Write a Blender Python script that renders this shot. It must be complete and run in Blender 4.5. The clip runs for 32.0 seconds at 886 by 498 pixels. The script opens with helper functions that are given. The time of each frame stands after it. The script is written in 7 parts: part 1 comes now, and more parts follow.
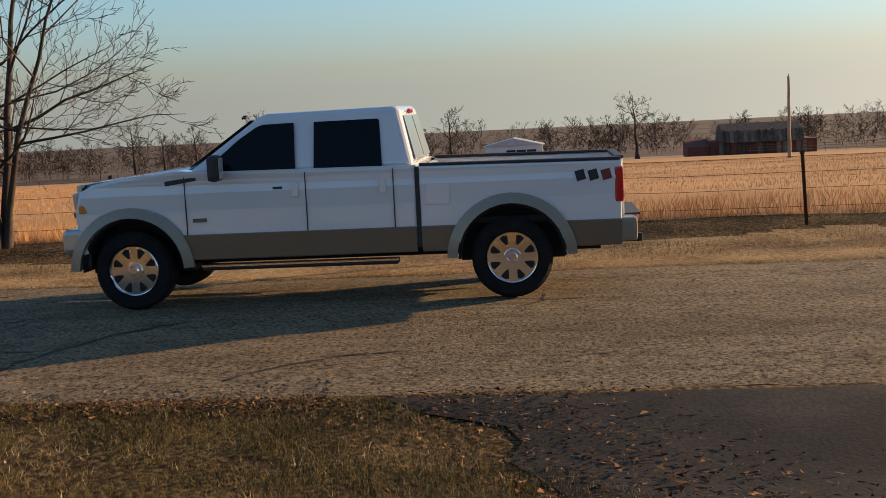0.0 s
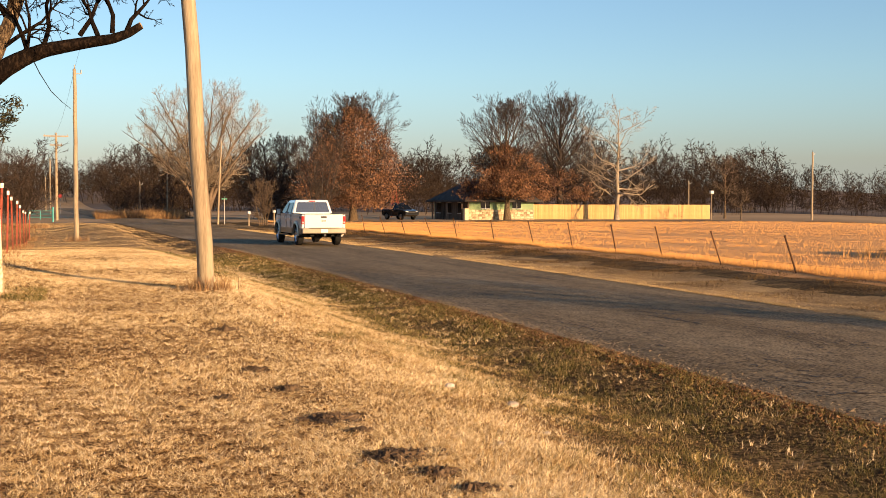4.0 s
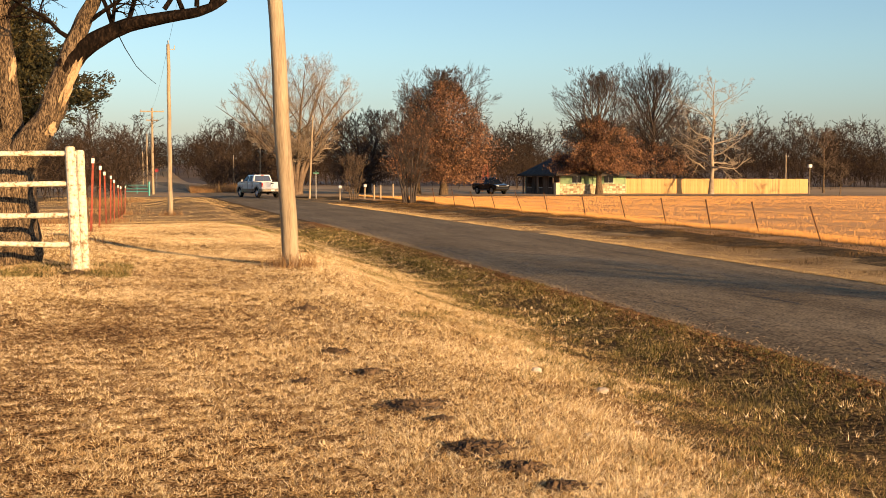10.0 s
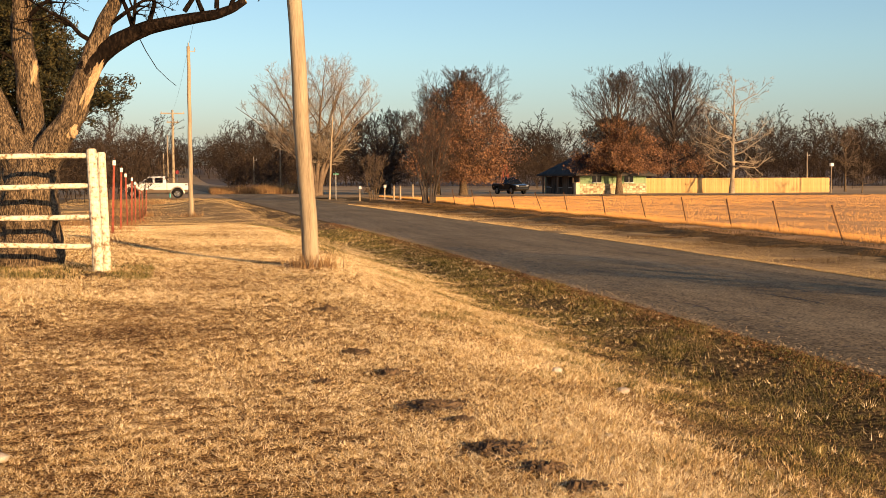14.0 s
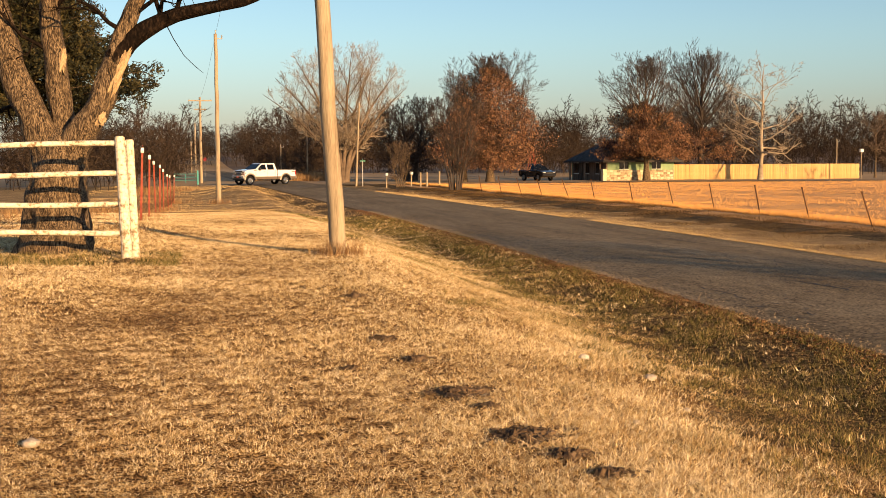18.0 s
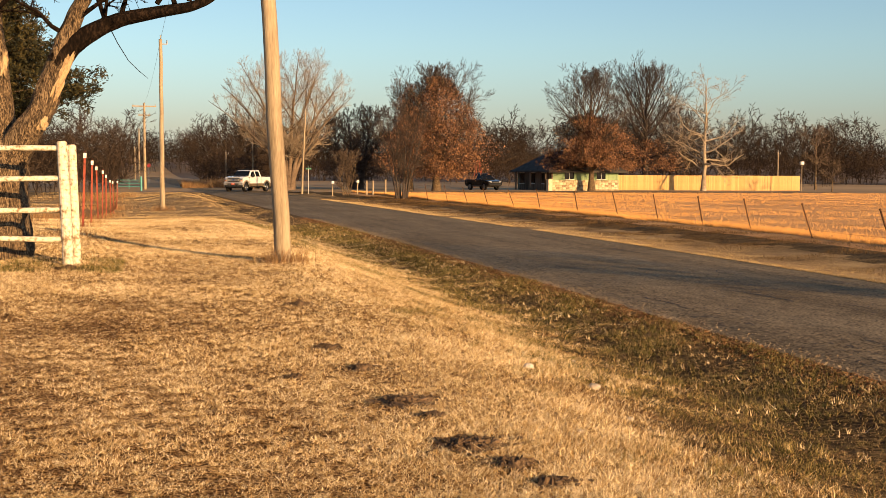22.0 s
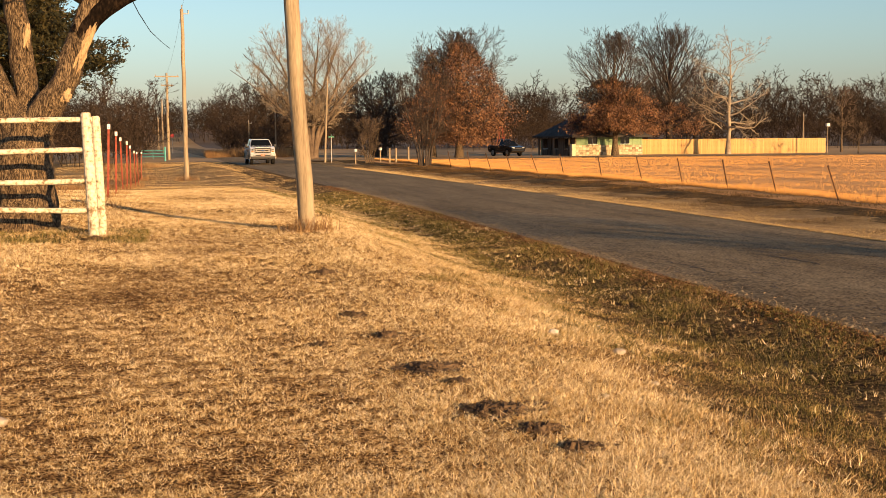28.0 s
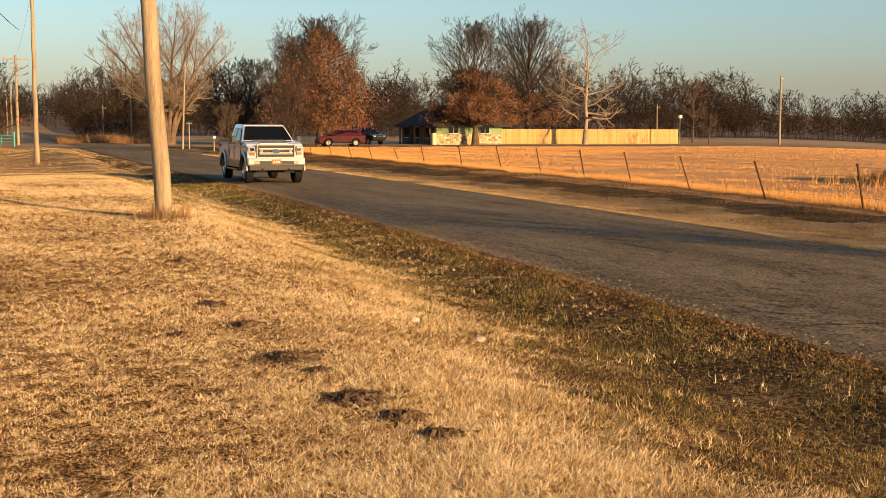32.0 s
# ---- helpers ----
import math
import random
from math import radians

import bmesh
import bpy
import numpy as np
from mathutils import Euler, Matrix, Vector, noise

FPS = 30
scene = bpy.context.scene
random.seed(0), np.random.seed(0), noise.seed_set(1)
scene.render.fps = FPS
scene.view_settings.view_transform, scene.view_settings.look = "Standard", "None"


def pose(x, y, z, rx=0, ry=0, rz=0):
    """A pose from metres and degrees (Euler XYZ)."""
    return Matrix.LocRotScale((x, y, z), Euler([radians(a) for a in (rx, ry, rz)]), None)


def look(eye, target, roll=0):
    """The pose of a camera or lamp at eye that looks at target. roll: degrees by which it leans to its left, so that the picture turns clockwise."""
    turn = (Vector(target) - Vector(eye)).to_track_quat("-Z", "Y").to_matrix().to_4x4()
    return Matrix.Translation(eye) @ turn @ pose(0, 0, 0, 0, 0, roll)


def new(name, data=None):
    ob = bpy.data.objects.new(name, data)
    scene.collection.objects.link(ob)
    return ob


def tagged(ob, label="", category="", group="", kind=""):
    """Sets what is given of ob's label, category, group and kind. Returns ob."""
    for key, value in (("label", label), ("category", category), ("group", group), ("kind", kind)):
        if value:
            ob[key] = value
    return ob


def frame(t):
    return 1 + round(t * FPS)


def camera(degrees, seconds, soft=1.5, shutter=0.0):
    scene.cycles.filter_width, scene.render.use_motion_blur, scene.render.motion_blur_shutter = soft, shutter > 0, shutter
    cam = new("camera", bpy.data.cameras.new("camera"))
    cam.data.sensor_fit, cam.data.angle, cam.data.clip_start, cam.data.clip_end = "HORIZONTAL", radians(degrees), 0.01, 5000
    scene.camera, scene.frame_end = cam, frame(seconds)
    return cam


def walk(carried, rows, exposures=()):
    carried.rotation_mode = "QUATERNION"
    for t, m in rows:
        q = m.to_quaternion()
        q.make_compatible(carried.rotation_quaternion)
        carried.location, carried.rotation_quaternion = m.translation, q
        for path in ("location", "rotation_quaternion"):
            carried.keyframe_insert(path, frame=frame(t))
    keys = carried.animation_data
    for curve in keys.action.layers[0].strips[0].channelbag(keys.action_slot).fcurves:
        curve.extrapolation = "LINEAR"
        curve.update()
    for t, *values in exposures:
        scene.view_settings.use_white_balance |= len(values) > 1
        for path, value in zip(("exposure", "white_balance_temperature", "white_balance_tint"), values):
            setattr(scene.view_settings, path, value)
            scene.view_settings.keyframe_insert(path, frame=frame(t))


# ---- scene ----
# The camera stands on the lawn beside a country road that runs along +y; x points across the road.
cam = camera(40, 32.0, soft=0.7)
# seconds, x, y, z, bearing to the right of +y, pitch, roll
PATH = [
    (0, -1.66, -1.55, 2.04, 84.80, -6.74, -2.74),
    (0.2, -1.69, -3.07, 2.02, 71.95, -6.08, -3.31),
    (0.5, -1.68, -3.96, 1.99, 56.35, -5.16, -4.03),
    (0.8, -1.85, -3.60, 2.01, 46.81, -4.64, -4.19),
    (1.1, -1.98, -3.75, 2.02, 41.10, -4.25, -3.45),
    (1.5, -1.86, -4.62, 2.03, 32.80, -3.39, -2.38),
    (2, -1.73, -5.31, 2.07, 24.56, -2.98, -1.20),
    (2.5, -1.09, -4.74, 2.00, 19.30, -1.79, 0.57),
    (3, -0.50, -2.31, 1.95, 19.98, -1.97, -0.27),
    (4, -0.16, -0.40, 1.98, 17.23, -2.22, 0.14),
    (4.5, -0.00, -0.00, 2.00, 15.12, -3.24, 0.18),
    (6.5, 0.00, 0.00, 2.00, 11.83, -2.78, 0.10),
    (7, 0.00, 0.00, 2.00, 11.54, -2.80, 0.16),
    (7.5, 0.00, 0.00, 2.00, 11.55, -3.03, 0.54),
    (8, 0.00, 0.00, 2.00, 11.98, -3.52, 0.71),
    (8.5, 0.00, 0.00, 2.00, 12.50, -3.44, 0.58),
    (9, 0.00, 0.00, 2.00, 12.80, -3.31, 0.45),
    (9.5, 0.00, 0.00, 2.00, 12.97, -3.41, 0.27),
    (10, 0.00, 0.00, 2.00, 12.95, -3.45, 0.11),
    (10.5, 0.00, 0.00, 2.00, 12.77, -3.34, -0.02),
    (11, 0.00, 0.00, 2.00, 13.00, -3.12, -0.12),
    (11.5, 0.00, 0.00, 2.00, 13.05, -3.16, -0.09),
    (12, 0.00, 0.00, 2.00, 12.69, -3.45, -0.13),
    (12.5, 0.00, 0.00, 2.00, 12.24, -3.55, -0.07),
    (13, 0.00, 0.00, 2.00, 12.16, -3.43, 0.00),
    (13.5, 0.00, 0.00, 2.00, 12.10, -3.42, 0.06),
    (14, 0.00, 0.00, 2.00, 12.01, -3.43, -0.15),
    (14.5, 0.00, 0.00, 2.00, 12.11, -3.50, -0.41),
    (16.5, 0.00, 0.00, 2.00, 11.49, -4.05, -0.37),
    (17, 0.00, 0.00, 2.00, 11.39, -4.13, -0.26),
    (17.5, 0.00, 0.00, 2.00, 11.03, -4.11, -0.20),
    (18, 0.00, 0.00, 2.00, 10.75, -4.05, -0.26),
    (18.5, 0.00, 0.00, 2.00, 10.78, -3.91, -0.22),
    (19, 0.00, 0.00, 2.00, 11.04, -3.69, -0.22),
    (19.5, 0.00, 0.00, 2.00, 11.98, -3.55, -0.06),
    (20, 0.00, 0.00, 2.00, 12.58, -3.57, 0.01),
    (20.5, 0.00, 0.00, 2.00, 12.85, -3.48, 0.11),
    (21, 0.00, 0.00, 2.00, 13.21, -3.56, 0.33),
    (21.5, 0.00, 0.00, 2.00, 13.29, -3.63, 0.26),
    (22, 0.00, 0.00, 2.00, 13.31, -3.64, 0.30),
    (22.5, 0.00, 0.00, 2.00, 13.13, -3.71, 0.27),
    (23, 0.00, 0.00, 2.00, 12.86, -3.87, 0.14),
    (23.5, 0.00, 0.00, 2.00, 12.78, -3.98, 0.04),
    (24, 0.00, 0.00, 2.00, 12.64, -4.09, -0.03),
    (24.5, 0.00, 0.00, 2.00, 12.52, -4.34, -0.15),
    (26.5, 0.00, 0.00, 2.00, 12.24, -4.64, -0.33),
    (27, 0.00, 0.00, 2.00, 12.23, -5.04, -0.35),
    (27.5, 0.00, 0.00, 2.00, 12.30, -5.21, -0.38),
    (28, 0.00, 0.00, 2.00, 12.18, -5.20, -0.44),
    (28.5, 0.00, 0.00, 2.00, 12.06, -5.24, -0.50),
    (29, 0.00, 0.00, 2.00, 11.97, -5.47, -0.59),
    (29.5, 0.00, 0.00, 2.00, 12.03, -5.72, -0.64),
    (30, 0.00, 0.00, 2.00, 12.48, -5.72, -0.60),
    (30.5, 0.00, 0.00, 2.00, 13.36, -5.60, -0.52),
    (31, 0.00, 0.00, 2.00, 14.92, -5.62, -0.22),
    (31.5, 0.00, 0.00, 2.00, 16.75, -5.66, -0.03),
    (32, 0.00, 0.00, 2.00, 18.74, -5.76, 0.16),
]


def aim(x, y, z, bearing, pitch, roll):
    b, p = radians(bearing), radians(pitch)
    ahead = Vector((math.sin(b) * math.cos(p), math.cos(b) * math.cos(p), math.sin(p)))
    return look((x, y, z), Vector((x, y, z)) + ahead, roll)


walk(cam, [(t, aim(*row)) for t, *row in PATH], exposures=[(0, 0.70, 6500, 13), (0.2, 0.84, 6500, 13), (0.5, 0.88, 6600, 13), (1.2, 0.98, 6500, 15), (2.6, 0.88, 6500, 16), (4.0, 0.80, 6950, 15), (6.0, 0.78, 7200, 14), (32, 0.66, 7700, 15)])

# ---- light ----
SUN_TURN, SUN_HIGH = 28.0, 12.3  # shadows fall this far from +y towards -x
world = bpy.data.worlds.new("sky")
scene.world = world
world.use_nodes = True
wn = world.node_tree.nodes
sky = wn.new("ShaderNodeTexSky")
sky.sky_type, sky.sun_disc = "NISHITA", False
sky.sun_elevation = radians(SUN_HIGH)
sky.sun_rotation = radians(180 - SUN_TURN)
sky.air_density, sky.dust_density, sky.ozone_density = 1.0, 0.7, 3.4
sky_link = world.node_tree.links.new
way = wn.new("ShaderNodeTexCoord")
axes, lifted = wn.new("ShaderNodeSeparateXYZ"), wn.new("ShaderNodeCombineXYZ")
sky_link(way.outputs["Generated"], axes.inputs[0])
# thick winter haze: the lowest band takes the colour of the sky above it and greys to mauve
floor_z = wn.new("ShaderNodeMath")
floor_z.operation = "MAXIMUM"
floor_z.inputs[1].default_value = 0.035
sky_link(axes.outputs["Z"], floor_z.inputs[0])
for name in ("X", "Y"):
    sky_link(axes.outputs[name], lifted.inputs[name])
sky_link(floor_z.outputs[0], lifted.inputs["Z"])
sky_link(lifted.outputs[0], sky.inputs["Vector"])
band = wn.new("ShaderNodeValToRGB")
band.color_ramp.interpolation = "EASE"
band.color_ramp.elements[0].position, band.color_ramp.elements[0].color = 0.0, (0.80, 0.69, 0.77, 1)
band.color_ramp.elements[1].position, band.color_ramp.elements[1].color = 0.11, (1, 1, 1, 1)
sky_link(axes.outputs["Z"], band.inputs[0])
hazed = wn.new("ShaderNodeMix")
hazed.data_type, hazed.blend_type = "RGBA", "MULTIPLY"
hazed.inputs[0].default_value = 1.0
sky_link(band.outputs[0], hazed.inputs[7])
clean = wn.new("ShaderNodeMix")
clean.data_type, clean.blend_type = "RGBA", "MULTIPLY"
clean.inputs[0].default_value = 1.0
clean.inputs[7].default_value = (0.95, 1.0, 1.0, 1)
sky_link(sky.outputs[0], clean.inputs[6])
sky_link(clean.outputs[2], hazed.inputs[6])
sky_link(hazed.outputs[2], wn["Background"].inputs[0])
wn["Background"].inputs[1].default_value = 0.110
sun_data = bpy.data.lights.new("sun", "SUN")
sun_data.energy, sun_data.angle, sun_data.color = 5.8, radians(0.6), (1.0, 0.66, 0.34)
sun = new("sun", sun_data)
a, e = radians(SUN_TURN), radians(SUN_HIGH)
sun.rotation_euler = Vector((-math.sin(a) * math.cos(e), math.cos(a) * math.cos(e), -math.sin(e))).to_track_quat("-Z", "Y").to_euler()


# ---- materials ----
def material(name, colors, rough=0.8, scale=4.0, metal=0.0, bump=0.3, fine=40.0, coat=0.0, spec=0.3, stretch=(1, 1, 1), vary=0.0, island=0.0, coarse=0.95, grain=0.45, sharp=1.0):
    """A noise-driven surface: colors from dark to light, coarse and fine grain, bump."""
    m = bpy.data.materials.new(name)
    m.use_nodes = True
    nt = m.node_tree
    n, link = nt.nodes, nt.links.new
    bsdf = n["Principled BSDF"]
    co = n.new("ShaderNodeTexCoord")
    mp = n.new("ShaderNodeMapping")
    mp.inputs["Scale"].default_value = stretch
    link(co.outputs["Object"], mp.inputs[0])
    big, small = n.new("ShaderNodeTexNoise"), n.new("ShaderNodeTexNoise")
    big.inputs["Scale"].default_value, small.inputs["Scale"].default_value = scale, fine
    big.inputs["Detail"].default_value = small.inputs["Detail"].default_value = 6
    for x in (big, small):
        link(mp.outputs[0], x.inputs["Vector"])
    mix = n.new("ShaderNodeMath")
    mix.operation = "MULTIPLY_ADD"
    link(small.outputs["Fac"], mix.inputs[0])
    mix.inputs[1].default_value = grain
    half = n.new("ShaderNodeMath")
    half.operation = "MULTIPLY_ADD"
    link(big.outputs["Fac"], half.inputs[0])
    half.inputs[1].default_value, half.inputs[2].default_value = coarse, 0.5 - 0.5 * (coarse + grain)
    link(half.outputs[0], mix.inputs[2])
    last = mix
    if vary or island:
        info = n.new("ShaderNodeObjectInfo") if vary else n.new("ShaderNodeNewGeometry")
        more = n.new("ShaderNodeMath")
        more.operation = "MULTIPLY_ADD"
        link(info.outputs["Random" if vary else "Random Per Island"], more.inputs[0])
        more.inputs[1].default_value = vary or island
        off = n.new("ShaderNodeMath")
        off.operation = "SUBTRACT"
        off.inputs[1].default_value = (vary or island) / 2
        link(last.outputs[0], off.inputs[0])
        link(off.outputs[0], more.inputs[2])
        last = more
    ramp = n.new("ShaderNodeValToRGB")
    link(last.outputs[0], ramp.inputs[0])
    el = ramp.color_ramp.elements
    while len(el) < len(colors):
        el.new(0.5)
    for k, c in enumerate(colors):
        el[k].position = 0.5 + (k / max(1, len(colors) - 1) - 0.5) * 0.5 / sharp
        el[k].color = (*c, 1)
    link(ramp.outputs[0], bsdf.inputs["Base Color"])
    bsdf.inputs["Roughness"].default_value = rough
    bsdf.inputs["Metallic"].default_value = metal
    bsdf.inputs["Coat Weight"].default_value = coat
    bsdf.inputs["Specular IOR Level"].default_value = spec
    if bump:
        b = n.new("ShaderNodeBump")
        b.inputs["Strength"].default_value, b.inputs["Distance"].default_value = bump, 0.02
        link(mix.outputs[0], b.inputs["Height"])
        link(b.outputs[0], bsdf.inputs["Normal"])
    return m


def plain(name, c, rough=0.5, metal=0.0, coat=0.0, glow=0.0):
    m = bpy.data.materials.new(name)
    m.use_nodes = True
    b = m.node_tree.nodes["Principled BSDF"]
    b.inputs["Base Color"].default_value = (*c, 1)
    b.inputs["Roughness"].default_value, b.inputs["Metallic"].default_value = rough, metal
    b.inputs["Coat Weight"].default_value = coat
    if name == "tinted_glass":
        b.inputs["Specular IOR Level"].default_value = 0.16
    if glow:
        b.inputs["Emission Color"].default_value = (*c, 1)
        b.inputs["Emission Strength"].default_value = glow
    return m


def road_surface():
    """Old asphalt: brown-grey patches, streaks along the road, pale aggregate and fine pits."""
    m = bpy.data.materials.new("worn_asphalt")
    m.use_nodes = True
    n, link = m.node_tree.nodes, m.node_tree.links.new
    bsdf = n["Principled BSDF"]
    co = n.new("ShaderNodeTexCoord")

    def field(scale, stretch, detail=5):
        mp = n.new("ShaderNodeMapping")
        mp.inputs["Scale"].default_value = stretch
        tx = n.new("ShaderNodeTexNoise")
        tx.inputs["Scale"].default_value, tx.inputs["Detail"].default_value = scale, detail
        link(co.outputs["Object"], mp.inputs[0])
        link(mp.outputs[0], tx.inputs["Vector"])
        return tx.outputs["Fac"]

    def ramp(src, stops):
        r = n.new("ShaderNodeValToRGB")
        el = r.color_ramp.elements
        while len(el) < len(stops):
            el.new(0.5)
        for k, (p, col) in enumerate(stops):
            el[k].position, el[k].color = p, (*col, 1)
        link(src, r.inputs[0])
        return r.outputs[0]

    def mixed(kind, fac, a, b):
        x = n.new("ShaderNodeMix")
        x.data_type, x.blend_type = "RGBA", kind
        x.inputs[0].default_value = fac
        link(a, x.inputs[6])
        link(b, x.inputs[7])
        return x.outputs[2]

    base = ramp(field(0.55, (1.0, 0.35, 1)), [(0.30, (0.148, 0.112, 0.067)), (0.5, (0.182, 0.141, 0.088)), (0.7, (0.222, 0.176, 0.113))])
    streak = ramp(field(1.6, (1.0, 0.05, 1)), [(0.35, (0.78, 0.78, 0.78)), (0.6, (1.06, 1.05, 1.04))])
    blotch = ramp(field(5.5, (1, 0.55, 1), 6), [(0.36, (0.74, 0.73, 0.72)), (0.5, (1.0, 1.0, 1.0)), (0.68, (1.16, 1.15, 1.12))])
    pits = ramp(field(24, (1, 1, 1), 8), [(0.37, (0.34, 0.32, 0.30)), (0.46, (0.95, 0.94, 0.92)), (0.56, (1.08, 1.08, 1.06)), (0.66, (1.7, 1.64, 1.54))])
    link(mixed("MULTIPLY", 1.0, mixed("MULTIPLY", 0.9, mixed("MULTIPLY", 0.8, base, streak), blotch), pits), bsdf.inputs["Base Color"])
    bsdf.inputs["Roughness"].default_value = 0.9
    bsdf.inputs["Specular IOR Level"].default_value = 0.1
    b = n.new("ShaderNodeBump")
    b.inputs["Strength"].default_value, b.inputs["Distance"].default_value = 0.45, 0.015
    link(field(42, (1, 1, 1), 3), b.inputs["Height"])
    link(b.outputs[0], bsdf.inputs["Normal"])
    return m


